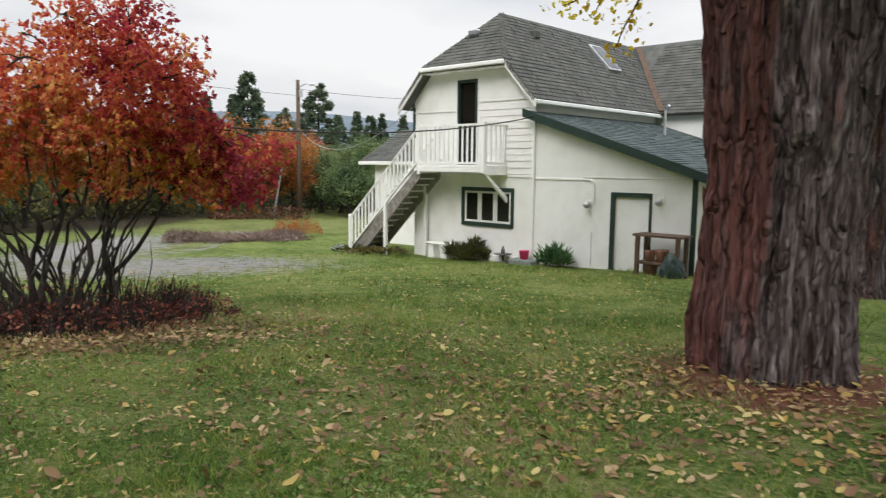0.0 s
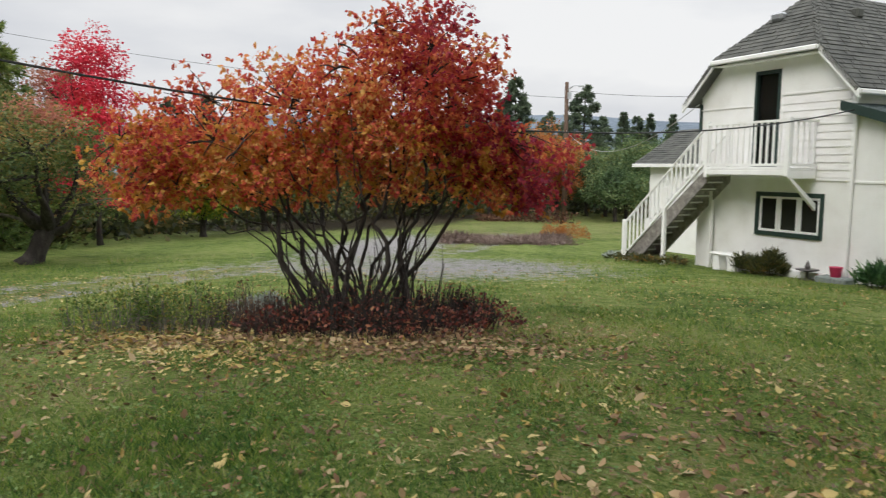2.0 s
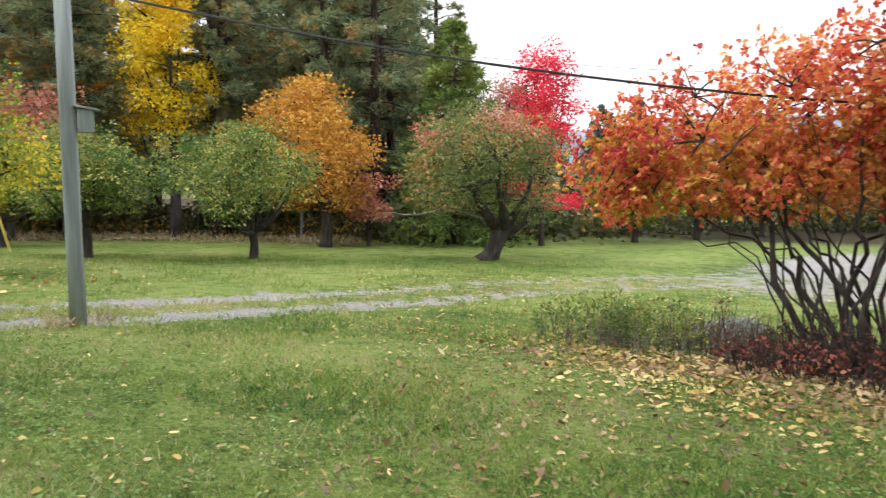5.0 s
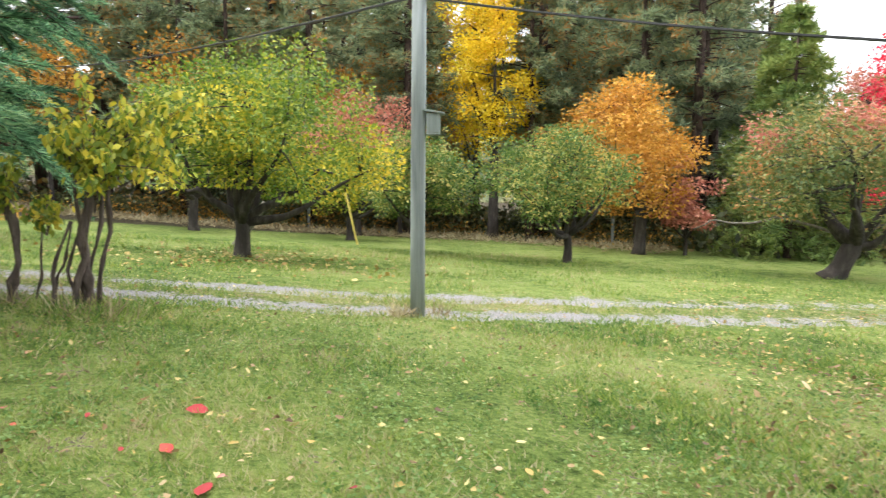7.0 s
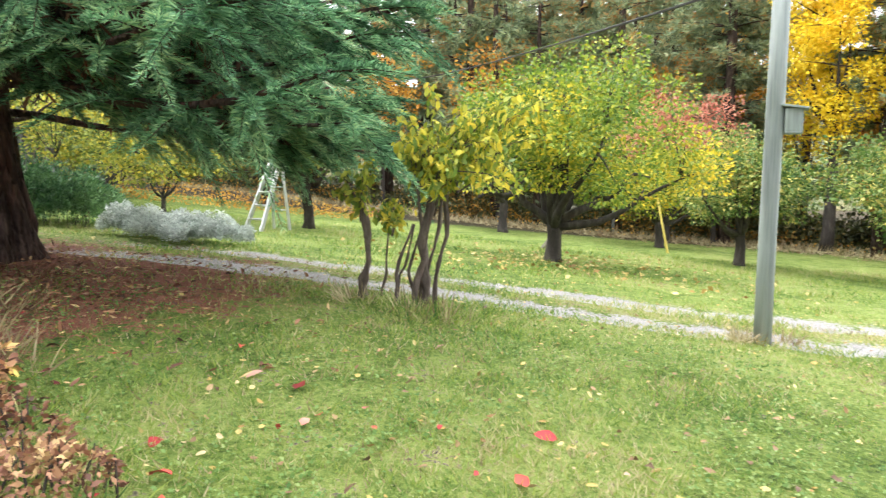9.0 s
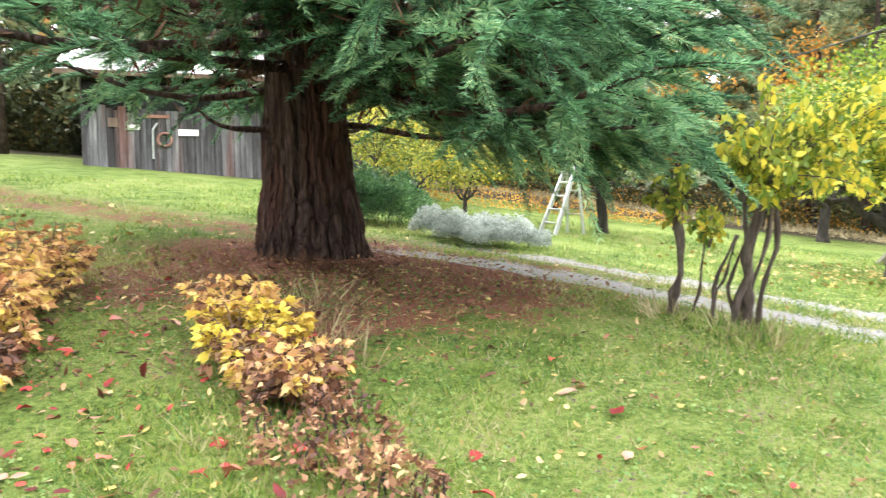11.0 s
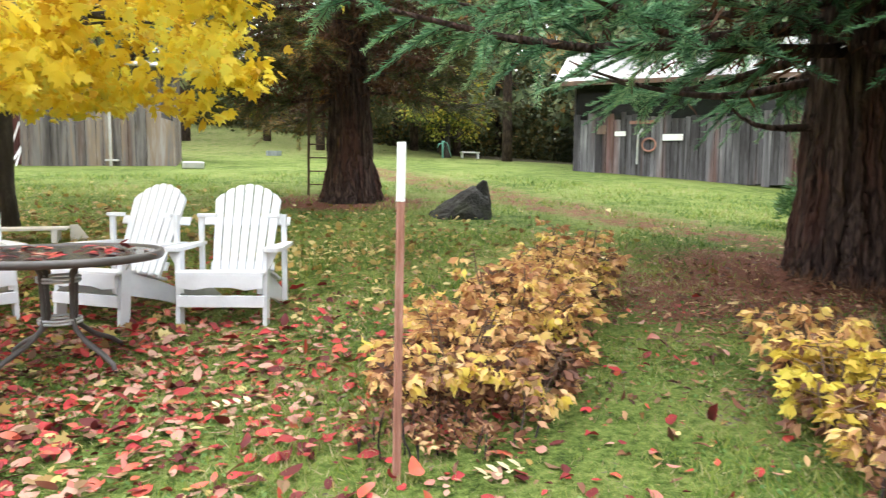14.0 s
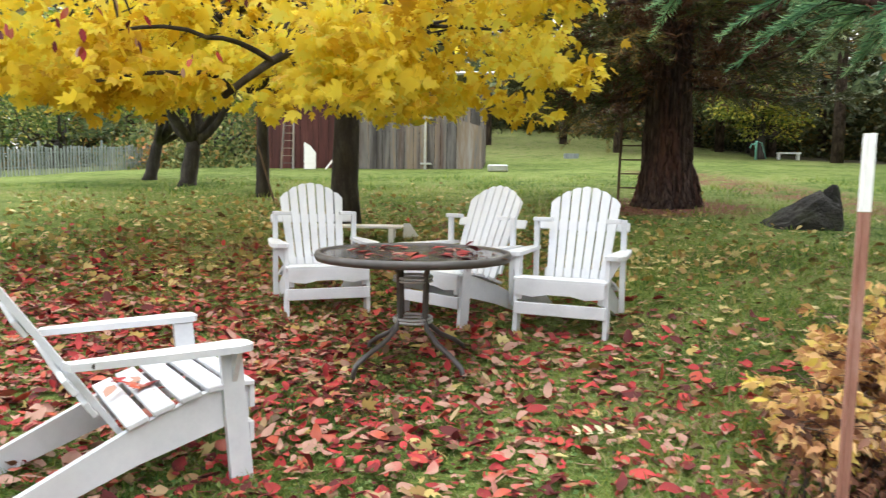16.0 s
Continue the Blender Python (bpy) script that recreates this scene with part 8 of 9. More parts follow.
tagged(Shape().tube([Vector(on_ground(-19.6, -0.9, -0.1)), Vector(on_ground(-19.5, -0.35, 0.7)), Vector(on_ground(-19.5, -0.1, 1.1))], [0.11, 0.09, 0.07], 8, 0.2).part("stump", M["bark_pale"]), "pale leaning dead trunk in the orchard", "trunk")
for x, y in ((-29.4, 8.3), (-27.0, 12.4), (-31.5, 1.0)):
    tagged(Shape().tube([Vector(on_ground(x, y, -0.2)), Vector(on_ground(x + 0.03, y, 1.1))], 0.06, 7).part("fence_post", M["pole_wood"]), "grey fence post at the wood's edge", "post", "old fence posts")
for x, y in ((2.6, -33.5), (0.6, -34.2), (-0.6, -35.0)):
    tagged(Shape().tube([Vector(on_ground(x, y, -0.2)), Vector(on_ground(x + 0.05, y, 1.6))], 0.09, 7).part("fence_post", M["pole_wood"]), "grey fence post in the far field", "post", "old fence posts")
tr = thing("trough", on_ground(-1.9, -22.5), "small grey trough in the grass", "trough")
Shape().box((-0.3, -0.15, 0.0), (0.3, 0.15, 0.2), 0.02).part("tub", M["metal"], tr)
tr = thing("bench", on_ground(-13.7, -31.3, -0.08), "small white bench by the far path", "bench")
Shape().box((-0.45, -0.15, 0.32), (0.45, 0.15, 0.38), 0.01).part("seat", M["paint"], tr)
for sx in (-0.38, 0.38):
    Shape().box((sx - 0.03, -0.12, -0.05), (sx + 0.03, 0.12, 0.32), 0.005).part("leg", M["paint"], tr)


# ---- things along the house wall ----
def by_house(s_, out, dz=0.0):
    """A place out metres before the gable wall, s_ metres along it."""
    u, nn = (math.cos(HOUSE_TURN), math.sin(HOUSE_TURN)), (math.sin(HOUSE_TURN), -math.cos(HOUSE_TURN))
    x, y = HOUSE_AT[0] + u[0] * s_ + nn[0] * out, HOUSE_AT[1] + u[1] * s_ + nn[1] * out
    return x, y, float(ground_z(x, y)) + dz


for s_, r_, h_, cnt, lab in ((-1.6, 0.38, 0.72, 1500, "spiky grey-green lavender by the wall"), (-2.15, 0.3, 0.55, 900, "lavender clump beside the stone bench"), (0.95, 0.34, 0.62, 1300, "bushy rosemary against the white wall")):
    x, y, z = by_house(s_, 0.45)
    low_growth("lavender", [(x, y, r_), (x + 0.1, y - 0.1, r_ * 0.8)], cnt, 0.2, "juniper" if s_ > 0 else "under", "needle", h_ * 0.8, lab, "plant", int(300 + s_ * 10), 40, 2.4)
x, y, z = by_house(-2.75, 0.45)
bn = thing("stone_bench", (x, y, z - 0.03), "small white stone bench by the wall", "bench", turn=HOUSE_TURN)
Shape().box((-0.42, -0.16, 0.40), (0.42, 0.16, 0.46), 0.02).part("seat", M["paint"], bn)
for sx in (-0.22, 0.24):
    Shape().prism([(sx - 0.13, 0.0), (sx + 0.13, 0.0), (sx + 0.07, 0.4), (sx - 0.07, 0.4)], -0.12, 0.12).part("pedestal", M["paint"], bn)
x, y, z = by_house(-0.62, 0.35)
bb = thing("bird_bath", (x, y, z - 0.02), "dark iron bird bath on a low stand", "bird bath", turn=HOUSE_TURN)
Shape().tube([(0, 0, 0), (0, 0, 0.04), (0, 0, 0.05), (0, 0, 0.2)], [0.16, 0.15, 0.03, 0.03], 12).part("stand", M["brown_metal"], bb)
Shape().tube([(0, 0, 0.2), (0, 0, 0.24), (0, 0, 0.25)], [0.08, 0.24, 0.25], 16).part("bowl", M["brown_metal"], bb, smooth=True)
Shape().tube([(0, 0, 0.25), (0, 0, 0.32), (0, 0, 0.45)], [0.05, 0.06, 0.012], 8).part("finial", M["brown_metal"], bb)
M["pink"] = rough_material("bright_pink_plastic", [(0.0, (0.72, 0.03, 0.12)), (1.0, (0.85, 0.06, 0.19))], 5.0, rough=0.45, bump=0.0)
x, y, z = by_house(0.02, 0.32)
pt = thing("bucket", (x, y, z + 0.13), "bright pink plastic bucket", "bucket", turn=HOUSE_TURN)
Shape().tube([(0, 0, 0), (0, 0, 0.2), (0, 0, 0.21)], [0.1, 0.13, 0.14], 16).part("pail", M["pink"], pt, smooth=True)
tagged(Shape().box((-0.35, -0.2, -0.05), (0.35, 0.2, 0.13), 0.03, pose(x, y, z, 0, 0, math.degrees(HOUSE_TURN))).part("stone_block", M["pole_wood"]), "flat grey stone block by the wall", "stone")
x, y, z = by_house(-0.75, 0.15)
tagged(Shape().box((-0.7, -0.12, -0.1), (0.7, 0.12, 0.16), 0.02, pose(x, y, z, 0, 0, math.degrees(HOUSE_TURN))).part("kerb_stone", M["paint"]), "low white ledge along the wall foot", "ledge")
x, y, z = by_house(3.72, 0.5)
rk = thing("plant_stand", (x, y, z - 0.03), "brown wooden potting stand beside the door", "stand", turn=HOUSE_TURN)
for sx in (-0.45, 0.45):
    for sy in (-0.2, 0.2):
        Shape().box((sx - 0.04, sy - 0.04, 0), (sx + 0.04, sy + 0.04, 0.86), 0.005).part("leg", M["brown_wood"], rk)
for h_, w_ in ((0.86, 0.55), (0.28, 0.45)):
    Shape().box((-w_, -0.26, h_), (w_, 0.26, h_ + 0.05), 0.006).part("shelf", M["brown_wood"], rk)
for k, (px_, pz2, r_) in enumerate(((-0.25, 0.33, 0.13), (0.02, 0.33, 0.15), (0.28, 0.33, 0.12), (-0.2, 0.02, 0.13))):
    p = thing("flower_pot", (x + px_ * 0.73, y - px_ * 0.68, z - 0.03 + pz2), "clay flower pot on the potting stand", "pot", "pots on the stand")
    Shape().tube([(0, 0, 0), (0, 0, r_ * 1.5), (0, 0, r_ * 1.7)], [r_ * 0.7, r_ * 0.95, r_], 12).part("pot", M["rust"], p, smooth=True)
x, y, z = by_house(4.15, 0.85)
bag = boulder("garden_bag", x, y, (0.26, 0.2, 0.45), 21, "dark green garden bag standing by the stand")
tagged(bag, category="bag")
bag.data.materials[0] = M["green"]
for s_, z_, mt in ((1.65, 0.28, "tin"), (3.42, 0.42, "tin")):
    u = Matrix.Translation((*HOUSE_AT, 0)) @ Matrix.Rotation(HOUSE_TURN, 4, "Z")
    lm = thing("wall_lamp", u @ Vector((s_, -0.01, z_)), "small outdoor spot lamp on the wall", "lamp", turn=HOUSE_TURN)
    Shape().box((-0.06, -0.03, -0.08), (0.06, 0.0, 0.08), 0.01).part("plate", M["paint"], lm)
    Shape().tube([(0, -0.03, 0), (0.02, -0.1, 0.0), (0.02, -0.2, -0.05)], [0.03, 0.06, 0.07], 10).part("shade", M["metal"], lm, smooth=True)
Shape().tube([(1.5, -0.03, 0.83), (1.7, -0.03, 0.82), (1.78, -0.03, 0.72), (1.78, -0.03, 0.3)], 0.02, 6).part("conduit", M["paint"], house)
Shape().tube([(1.72, -0.02, -0.4), (1.72, -0.02, -1.2)], 0.018, 6).part("conduit", M["paint"], house)
Shape().tube([(1.4, 4.2, lean_top(1.4)), (1.4, 4.2, lean_top(1.4) + 0.75), (1.55, 4.1, lean_top(1.4) + 0.85)], 0.035, 8).part("vent_pipe", M["metal"], house)
Shape().tube([(0.06, -0.05, 2.6), (0.06, -0.05, 0.9), (0.05, -0.05, -1.3)], 0.03, 8).part("downpipe", M["paint"], house)
# small plants at the stair foot
low_growth("weeds", [by_house(-5.6, 1.2)[:2] + (0.5,), by_house(-4.9, 1.1)[:2] + (0.4,), by_house(-4.2, 0.9)[:2] + (0.4,)], 1100, 0.12, "under", "lance", 0.3, "dark weeds at the foot of the stair", "weeds", 331)
low_growth("weeds", [by_house(-6.3, 0.9)[:2] + (0.4,)], 400, 0.1, "silver", "lance", 0.25, "pale weeds by the stair foot", "weeds", 332)

# dry grass and shrubs past the gravel
brush_line("dry_grass", [(-10.0, 25.0), (-7.0, 25.6), (-5.8, 27.0)], 0.5, 0.4, 9000, 0.2, "mauve", "tall dry mauve-brown grass beyond the gravel", 340, 0.0, "blade")
low_growth("shrub", [(-5.6, 28.0, 0.7), (-6.2, 27.6, 0.6)], 5000, 0.065, "rusty", "lance", 0.95, "round dark red-brown shrub by the drive", "shrub", 341)

# wooded hills far away
def hill(name, az0, az1, dist, height, seed, label, mat="far_wood"):
    n_ = 60
    v, f = [], []
    for k in range(n_ + 1):
        t = k / n_
        a = radians(az0 + (az1 - az0) * t)
        h = height * (0.35 + 0.65 * math.sin(math.pi * t) ** 0.7) * (1 + 0.25 * noise.noise(Vector((t * 5, seed, 0))) + 0.05 * noise.noise(Vector((t * 60, seed, 0))))
        for r_, z in ((dist, -8.0), (dist * 1.12, h * 0.55), (dist * 1.3, h), (dist * 1.7, -10)):
            v.append((-r_ * math.sin(a), r_ * math.cos(a), z))
    for k in range(n_):
        for j in range(3):
            f.append((k * 4 + j, (k + 1) * 4 + j, (k + 1) * 4 + j + 1, k * 4 + j + 1))
    return tagged(Shape().solid(v, f).part(name, M[mat], smooth=True), label, "hill", kind="structure")


# forest colour shifted to blue-grey: the haze of distance is painted in
M["far_wood"] = rough_material("haze_blue_forest", [(0.0, (0.07, 0.095, 0.12)), (0.5, (0.12, 0.155, 0.19)), (1.0, (0.18, 0.22, 0.26))], 0.02, rough=1.0, bump=1.0, dist=4.0, fine=0.25)
hill("backdrop_hill", -25, 60, 330, 31, 3.0, "distant wooded hill, coloured blue-grey for haze, under low cloud")

M["near_wood"] = rough_material("wooded_bank", [(0.0, (0.018, 0.024, 0.012)), (0.5, (0.085, 0.105, 0.045)), (1.0, (0.20, 0.17, 0.075))], 0.35, rough=1.0, bump=1.0, dist=1.5, fine=2.0)
hill("backdrop_hill", 70, 215, 88, 19, 5.0, "dark wooded bank rising behind the pines", "near_wood")

pump = thing("water_pump", on_ground(-12.0, -30.1, -0.05), "pale blue-green hand pump in the far field", "pump")
Shape().tube([(0, 0, 0), (0, 0, 0.75), (0, 0, 0.8)], [0.05, 0.045, 0.06], 8).part("standpipe", M["green_plastic"], pump, smooth=True)
Shape().tube([(0, 0, 0.68), (0.18, 0, 0.66), (0.24, 0, 0.5)], 0.025, 6).part("spout", M["green_plastic"], pump, smooth=True)
Shape().tube([(0, 0, 0.78), (-0.2, 0, 0.72), (-0.4, 0, 0.1)], 0.018, 6).part("handle", M["green_plastic"], pump, smooth=True)
M["orange_wood"] = rough_material("orange_stained_wood", [(0.0, (0.20, 0.08, 0.02)), (1.0, (0.42, 0.20, 0.05))], 5.0, (3, 3, 1), rough=0.8, bump=0.2, dist=0.004)
fb = thing("nest_box", (-4.42, -13.62, on_ground(-4.42, -13.62)[2] + 1.68), "orange-brown wooden box above the old ladder on the trunk", "nest box")
Shape().box((-0.19, -0.1, 0.0), (0.19, 0.1, 0.24), 0.008).part("body", M["orange_wood"], fb)
Shape().box((-0.24, -0.16, 0.245), (0.24, 0.16, 0.27), 0.006).part("lid", M["brown_wood"], fb)
tagged(Shape().tube([Vector(on_ground(1.62, -12.4, -0.05)), Vector(on_ground(1.95, -12.5, 0.95))], 0.018, 6).part("stick", M["brown_wood"]), "thin stick leaning in the grass under the maple", "stick")

# a grey tub in the far field
tub = thing("water_tub", on_ground(-4.8, -30.5, -0.03), "grey metal water tub in the far field", "tub")
for a, b, nm in (((-0.5, -0.25, 0.0), (0.5, 0.25, 0.04), "floor"), ((-0.5, -0.25, 0.04), (-0.46, 0.25, 0.36), "end"), ((0.46, -0.25, 0.04), (0.5, 0.25, 0.36), "end"), ((-0.46, -0.25, 0.04), (0.46, -0.21, 0.36), "side"), ((-0.46, 0.21, 0.04), (0.46, 0.25, 0.36), "side")):
    Shape().box([q * 0.6 for q in a], [q * 0.6 for q in b], 0.006).part(nm, M["pole_wood"], tub)
low_growth("grass_tuft", [(-9.1, 1.9, 0.2), (-9.25, 2.15, 0.16), (-9.05, 1.7, 0.14)], 320, 0.14, "straw", "strand", 0.04, "dry grass round the foot of the pole", "grass", 94, up=2.2)

# ---- fallen leaves ----
def curled_leaves(name, rng, centres, ways, sizes, mat, slim=1.0):
    """Dry leaves folded along the midrib, with rims curled up or down and tips bent."""
    k = len(centres)
    ways = unit(np.asarray(ways, float))
    up = unit(rng.normal(size=(k, 3)) * 0.28 + np.array([0, 0, 1.0]))
    side = unit(np.cross(up, ways))
    nrm = np.cross(ways, side)
    wid = slim * rng.uniform(0.2, 0.33, k)
    curl, bend = rng.normal(size=k) * 0.08 + 0.04, rng.normal(size=k) * 0.08
    rows = []
    rim = ((0.12, 0.55), (0.38, 1.0), (0.66, 0.86), (0.88, 0.42))
    for u, v in ((0, 0), (0.38, 0), (0.66, 0), (1, 0), *rim, *((u, -v) for u, v in rim)):
        jag = 1 + 0.09 * rng.normal(size=k) * abs(v)
        rise = abs(v) * curl * (1 + 0.6 * rng.normal(size=k)) + bend * (2 * u - 1) ** 2
        rows.append(centres + np.asarray(sizes)[:, None] * (u * ways + (v * wid * jag)[:, None] * side + rise[:, None] * nrm))
    pts_ = np.stack(rows, 1)
    flat = np.array([(0, 1, 5, 4), (1, 2, 6, 5), (2, 3, 7, 6), (0, 8, 9, 1), (1, 9, 10, 2), (2, 10, 11, 3)]).ravel()
    me = bpy.data.meshes.new(name)
    me.vertices.add(k * 12)
    me.vertices.foreach_set("co", np.ascontiguousarray(pts_, dtype=np.float32).ravel())
    me.loops.add(k * 24)
    me.loops.foreach_set("vertex_index", (np.arange(k)[:, None] * 12 + flat[None]).astype(np.int32).ravel())
    me.polygons.add(k * 6)
    me.polygons.foreach_set("loop_start", np.arange(0, k * 24, 4, dtype=np.int32))
    me.update(calc_edges=True)
    me.materials.append(mat)
    return me


def litter(name, place, count, size, leaf, shape, label, seed, lift=0.012, tilt=0.25):
    """Leaves lying on the lawn; place(rng, count) gives their x and y."""
    rng = np.random.default_rng(seed)
    x, y = place(rng, count)
    k = len(x)
    z = ground_z(x, y) + lift + rng.uniform(0, 0.02, k)
    w = rng.normal(size=(k, 3)) * np.array([1, 1, tilt])
    c, sz = np.stack([x, y, z], -1), size * (0.45 + 1.15 * rng.uniform(0, 1, k) ** 1.5)
    if shape in ("egg", "lance"):
        me = curled_leaves(name, rng, c, w, sz * 1.1, L[leaf], 1.0 if shape == "egg" else 0.6)
    else:
        me = leaf_mesh(name, rng, c, w, sz, shape, L[leaf], 0.6)
    return tagged(new(name, me), label, "leaves", kind="stuff")


def heap(cx, cy, sx, sy, turn=0.0):
    def place(rng, count):
        u, v = rng.normal(size=count) * sx, rng.normal(size=count) * sy
        c, s = math.cos(turn), math.sin(turn)
        return cx + u * c - v * s, cy + u * s + v * c
    return place


def ring_field(r0, r1, a0, a1, cx=-1.5, cy=0.3, power=1.0):
    def place(rng, count):
        r = r0 + (r1 - r0) * rng.uniform(0, 1, count) ** power
        a = np.radians(rng.uniform(a0, a1, count))
        return cx - r * np.sin(a), cy + r * np.cos(a)
    return place


litter("fallen_leaves", heap(-1.0, -4.6, 1.5, 1.25), 5600, 0.066, "fallen_red", "egg", "carpet of red and pink leaves round the chairs", 401)
litter("fallen_leaves", heap(0.9, -6.2, 1.5, 1.3), 5600, 0.066, "fallen_red", "egg", "thick red leaves beside the chairs", 402)
litter("fallen_leaves", heap(-1.0, -5.2, 1.6, 1.3), 2300, 0.056, "fallen_tan", "egg", "brown leaves mixed with the red", 420)
litter("fallen_leaves", heap(-3.4, -3.0, 1.3, 0.9, 0.6), 330, 0.066, "fallen_red", "egg", "scattered red leaves round the stake", 403)
litter("fallen_leaves", heap(-4.4, -0.6, 1.3, 0.9), 60, 0.075, "fallen_red", "egg", "a few large red leaves on the lawn", 404)
litter("fallen_leaves", heap(-0.8, -8.3, 2.6, 1.6), 3400, 0.068, "fallen_yellow", "maple", "yellow maple leaves behind the chairs", 405)
litter("fallen_leaves", heap(1.5, -10.5, 3.2, 2.2), 2600, 0.07, "fallen_yellow", "maple", "yellow leaves under the maple", 406)
litter("fallen_leaves", heap(-1.2, -5.0, 1.8, 1.5), 420, 0.06, "fallen_yellow", "maple", "yellow leaves among the red", 407)
litter("fallen_leaves", ring_field(1.4, 8.0, -35, 60, power=0.75), 3000, 0.036, "fallen_yellow", "lance", "narrow yellow leaves scattered on the lawn", 408, tilt=0.5)
litter("fallen_leaves", ring_field(1.4, 7.0, -35, 55, power=0.75), 3300, 0.036, "fallen_tan", "egg", "tan leaves scattered on the lawn", 409, tilt=0.5)
litter("fallen_leaves", ring_field(1.8, 9.0, 55, 140), 900, 0.032, "fallen_yellow", "egg", "small yellow leaves scattered over the grass", 410)
litter("fallen_leaves", ring_field(2.0, 9.0, 55, 150), 800, 0.032, "fallen_tan", "egg", "small pale leaves scattered over the grass", 411)
litter("fallen_leaves", heap(-4.2, 6.4, 1.5, 0.55, 0.35), 2600, 0.055, "fallen_tan", "egg", "deep tan leaf litter in front of the shrub", 412)
litter("fallen_leaves", heap(-2.9, 7.3, 0.9, 0.7, 0.5), 1300, 0.055, "fallen_tan", "egg", "tan leaf litter beside the shrub", 413)
litter("fallen_leaves", heap(-5.0, 5.6, 0.9, 0.5, -0.3), 1300, 0.05, "fallen_yellow", "egg", "pale yellow leaf litter before the shrub", 414)
litter("fallen_leaves", heap(1.9, 4.2, 1.6, 1.1), 2000, 0.055, "fallen_tan", "egg", "tan leaves round the great trunk", 415)
litter("fallen_leaves", heap(1.9, 4.4, 1.7, 1.2), 1000, 0.055, "fallen_yellow", "egg", "yellow leaves round the great trunk", 416)
litter("fallen_leaves", ring_field(4.5, 16.0, -35, 60, power=0.6), 7500, 0.04, "fallen_yellow", "egg", "pale leaf flecks all over the lawn", 421)
litter("fallen_leaves", ring_field(3.5, 12.0, 60, 150, power=0.6), 1500, 0.03, "fallen_yellow", "egg", "pale leaf flecks over the grass by the drive", 422)
litter("fallen_leaves", heap(-15.9, 0.0, 1.6, 1.8), 700, 0.09, "fallen_yellow", "diamond", "yellow leaves under the apple tree", 417)
litter("fallen_leaves", heap(-7.0, -4.2, 1.5, 1.2), 3200, 0.055, "brown", "lance", "brown needle litter round the sequoia", 418)
litter("fallen_leaves", heap(-3.2, -8.0, 2.0, 1.5), 900, 0.06, "fallen_yellow", "egg", "pale leaves on the shaded grass", 419)


# leaves on the seat of the nearest chair
rng = np.random.default_rng(430)
c0 = np.array(on_ground(-0.942, -3.984, 0.0))
q = rng.normal(size=(16, 2)) * 0.07
c = np.stack([c0[0] + 0.745 * 0.28 + q[:, 0], c0[1] + 0.667 * 0.28 + q[:, 1], np.full(16, c0[2] + 0.355)], -1)
tagged(new("fallen_leaves", leaf_mesh("fallen_leaves", rng, c, rng.normal(size=(16, 3)) * np.array([1, 1, 0.2]), rng.uniform(0.05, 0.1, 16), "oval", L["fallen_red"], 0.8)), "red leaves on the chair seat", "leaves", kind="stuff")


# a pale feathery leaf fallen whole, with its leaflets in pairs
for px_, py_ in ((-3.62, -2.99), (-2.68, -4.15)):
    c, w = [], []
    for k in range(4):
        for sg in (-1, 1):
            c.append((px_ + 0.05 * k, py_ + 0.012 * k, float(ground_z(px_, py_)) + 0.045))
            w.append((0.5, 0.15 + sg * 0.9, 0.25))
    tagged(new("fallen_leaf", leaf_mesh("fallen_leaf", rng, np.array(c), np.array(w), np.full(8, 0.068), "egg", L["cream"], 0.9)), "pale cream feathery leaf lying whole on the grass", "leaf")
# red leaves caught in the outer twigs of the maple
base = np.array(maple.location)
c = np.concatenate([np.array(p) + rng.normal(size=(4, 3)) * np.array([0.1, 0.1, 0.09]) for p in ((1.37, -5.93, 2.29), (1.07, -6.14, 2.22), (0.85, -6.27, 2.45), (0.67, -6.38, 2.26), (0.22, -6.59, 2.22), (0.0, -6.68, 2.55), (1.11, -6.11, 2.35))]) - base
tagged(part("caught_leaves", leaf_mesh("caught_leaves", rng, c, rng.normal(size=c.shape) * 0.4 - np.array([0, 0, 1.0]), rng.uniform(0.08, 0.13, len(c)), "egg", L["fallen_red"], 0.0), maple, "red leaves caught in the twigs"), kind="stuff")


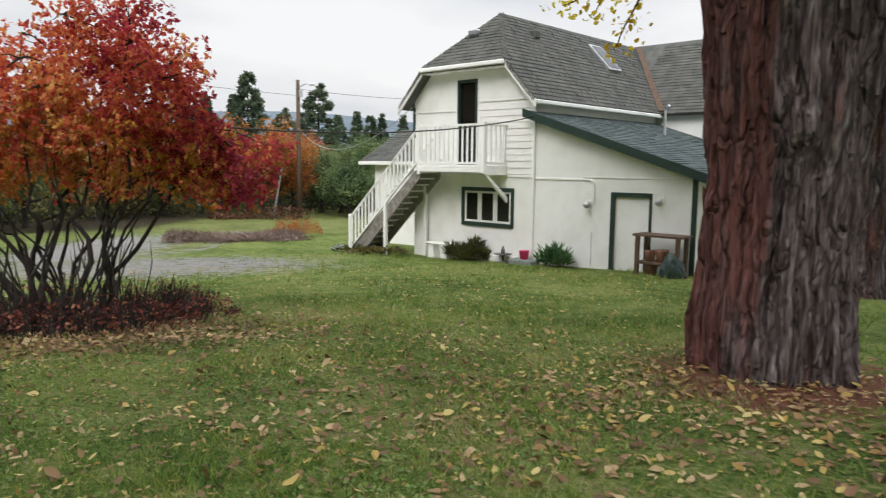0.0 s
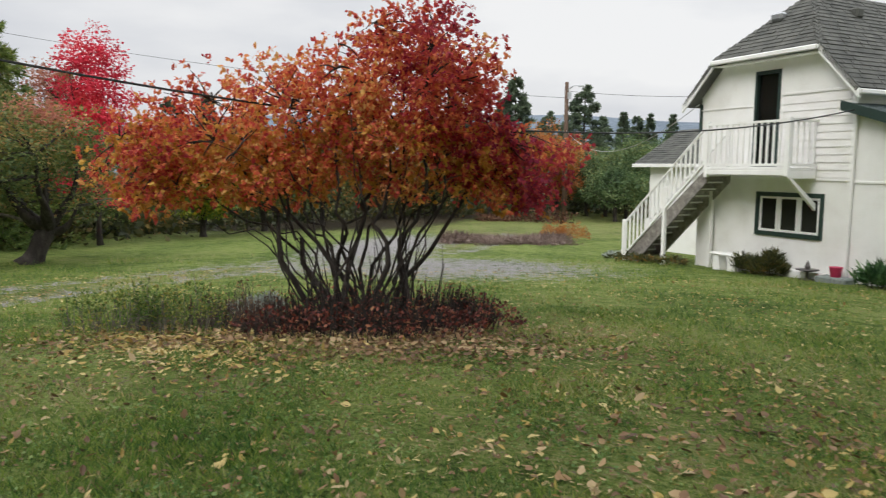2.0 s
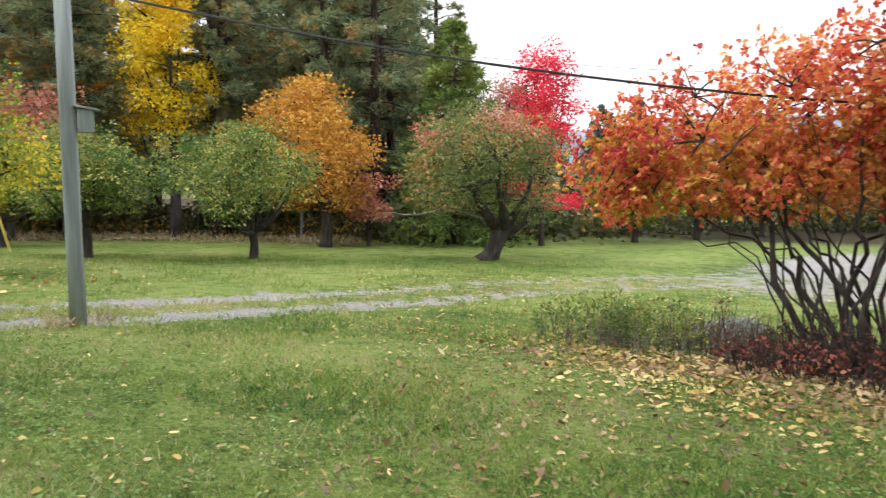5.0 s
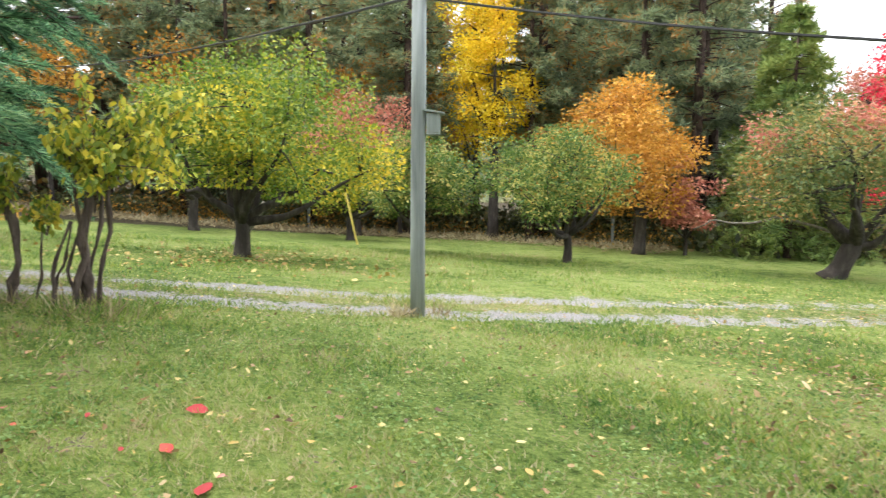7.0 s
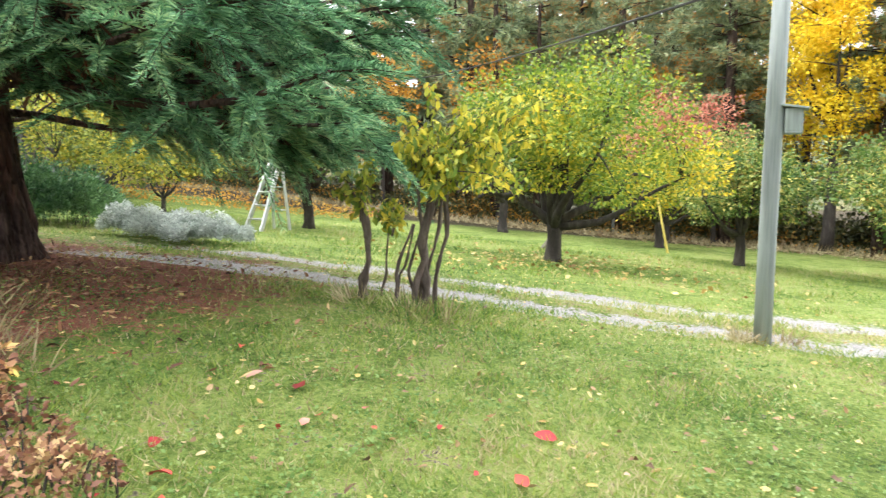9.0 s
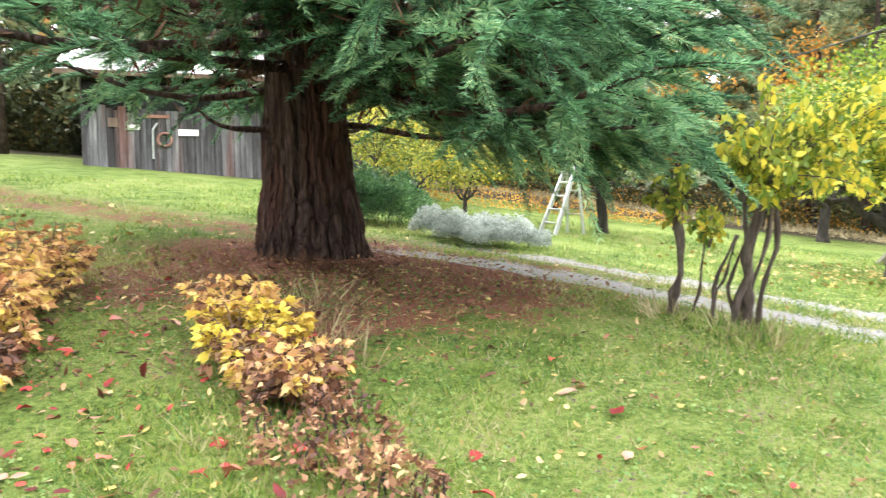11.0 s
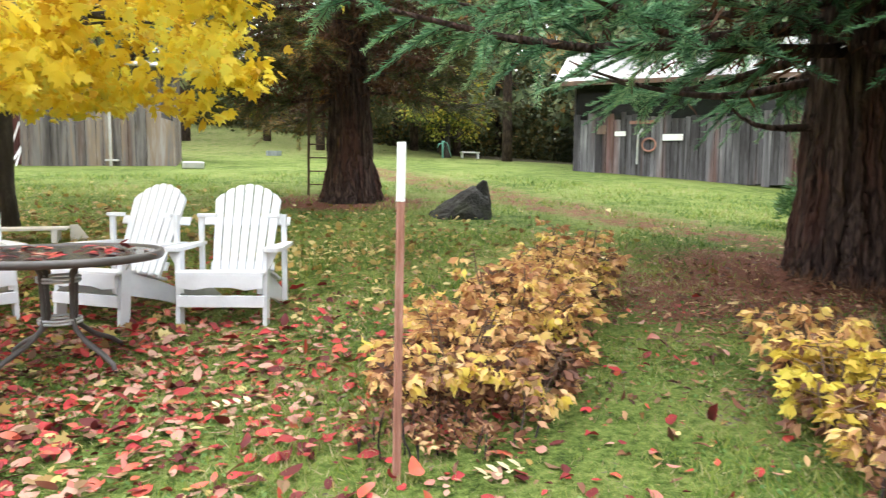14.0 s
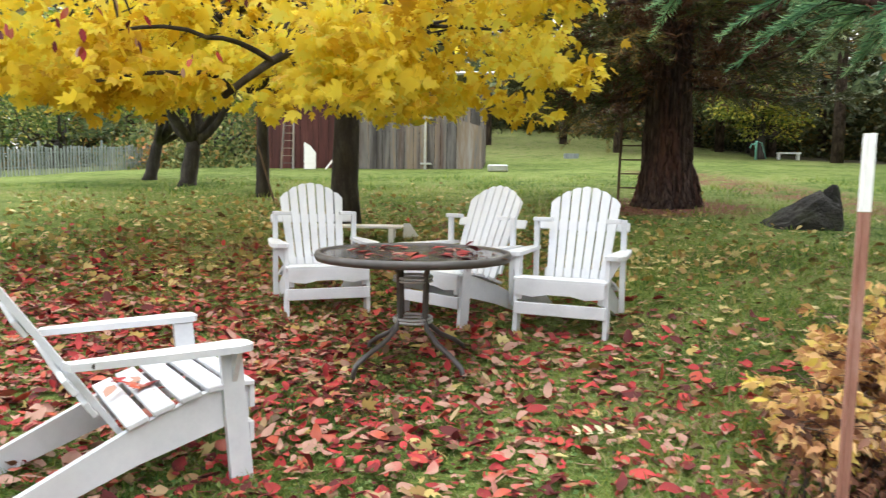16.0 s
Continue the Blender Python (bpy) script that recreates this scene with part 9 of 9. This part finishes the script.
# ---- grass blades near the path ----
def lawn_blades(name, count, r0, r1, size, leaf, seed, a0=-40, a1=235, power=1.4, label=""):
    rng = np.random.default_rng(seed)
    r = r0 + (r1 - r0) * rng.uniform(0, 1, count) ** power
    a = np.radians(rng.uniform(a0, a1, count))
    x, y = -1.5 - r * np.sin(a), 0.3 + r * np.cos(a)
    bare = np.maximum.reduce([blob(x, y, -7.9, -5.3, 2.3, 2.1), 0.9 * blob(x, y, -8.2, -3.5, 2.2, 1.4, 0.3), 0.6 * blob(x, y, -6.6, -3.3, 1.5, 1.0), 0.6 * blob(x, y, -6.2, -5.2, 1.4, 1.2), blob(x, y, 2.6, 5.4, 1.2, 1.1), blob(x, y, -4.3, 7.8, 1.7, 1.7), 1 - smooth_step(0.15, 0.45, np.abs(track_side(x, y) - 0.72)), blob(x, y, -8.0, 16.0, 6, 5)])
    patch = np.array([noise.noise(Vector((p * 0.8, q * 0.8, seed))) + 0.7 * noise.noise(Vector((p * 5.0, q * 5.0, seed))) for p, q in zip(x, y)])
    keep = (rng.uniform(0, 1, count) > bare) & (patch + rng.uniform(-0.6, 0.6, count) > -0.45)
    x, y, r = x[keep], y[keep], r[keep]
    k = len(x)
    w = np.concatenate([rng.normal(size=(k, 2)) * 0.75, np.ones((k, 1))], 1)
    me = leaf_mesh(name, rng, np.stack([x, y, ground_z(x, y) - 0.005], -1), w, size * rng.uniform(0.5, 1.4, k) * (0.8 + 0.05 * r) * (1.0 + 0.9 * np.clip(patch[keep], -0.5, 0.7)), "blade", L[leaf], 0.0)
    return tagged(new(name, me), label, "grass", kind="stuff")


lawn_blades("grass", 420000, 1.2, 10.0, 0.046, "grass", 501, power=1.6, label="short green lawn grass")
lawn_blades("grass", 150000, 7.0, 20.0, 0.055, "grass", 502, power=1.0, label="lawn grass farther off")
lawn_blades("grass", 45000, 0.02, 1.6, 0.046, "grass", 504, -180, 180, 0.6, label="short lawn grass on the path")
lawn_blades("grass", 40000, 1.2, 9.0, 0.05, "grass", 505, 230, 325, 1.2, label="lawn grass beside the house")
lawn_blades("dry_grass", 80000, 1.2, 10.0, 0.042, "straw", 503, label="dry straw among the lawn grass")


def clover_patches(count, seed):
    rng = np.random.default_rng(seed)
    r = 1.3 + 6.5 * rng.uniform(0, 1, count) ** 1.3
    a = np.radians(rng.uniform(-40, 230, count))
    x, y = -1.5 - r * np.sin(a), 0.3 + r * np.cos(a)
    patch = np.array([noise.noise(Vector((p * 1.1, q * 1.1, 7.0))) + 0.6 * noise.noise(Vector((p * 4.0, q * 4.0, 3.0))) for p, q in zip(x, y)])
    keep = patch + rng.uniform(-0.25, 0.25, count) > 0.02
    x, y = x[keep], y[keep]
    k = len(x)
    c = np.stack([x, y, ground_z(x, y) + rng.uniform(0.008, 0.035, k)], -1)
    w = rng.normal(size=(k, 3)) * np.array([1, 1, 0.4])
    tagged(new("clover", leaf_mesh("clover", rng, c, w, 0.02 * rng.uniform(0.6, 1.6, k), "diamond", L["clover"], 0.45)), "low patches of clover and broad weeds in the lawn", "clover", kind="stuff")


clover_patches(130000, 506)
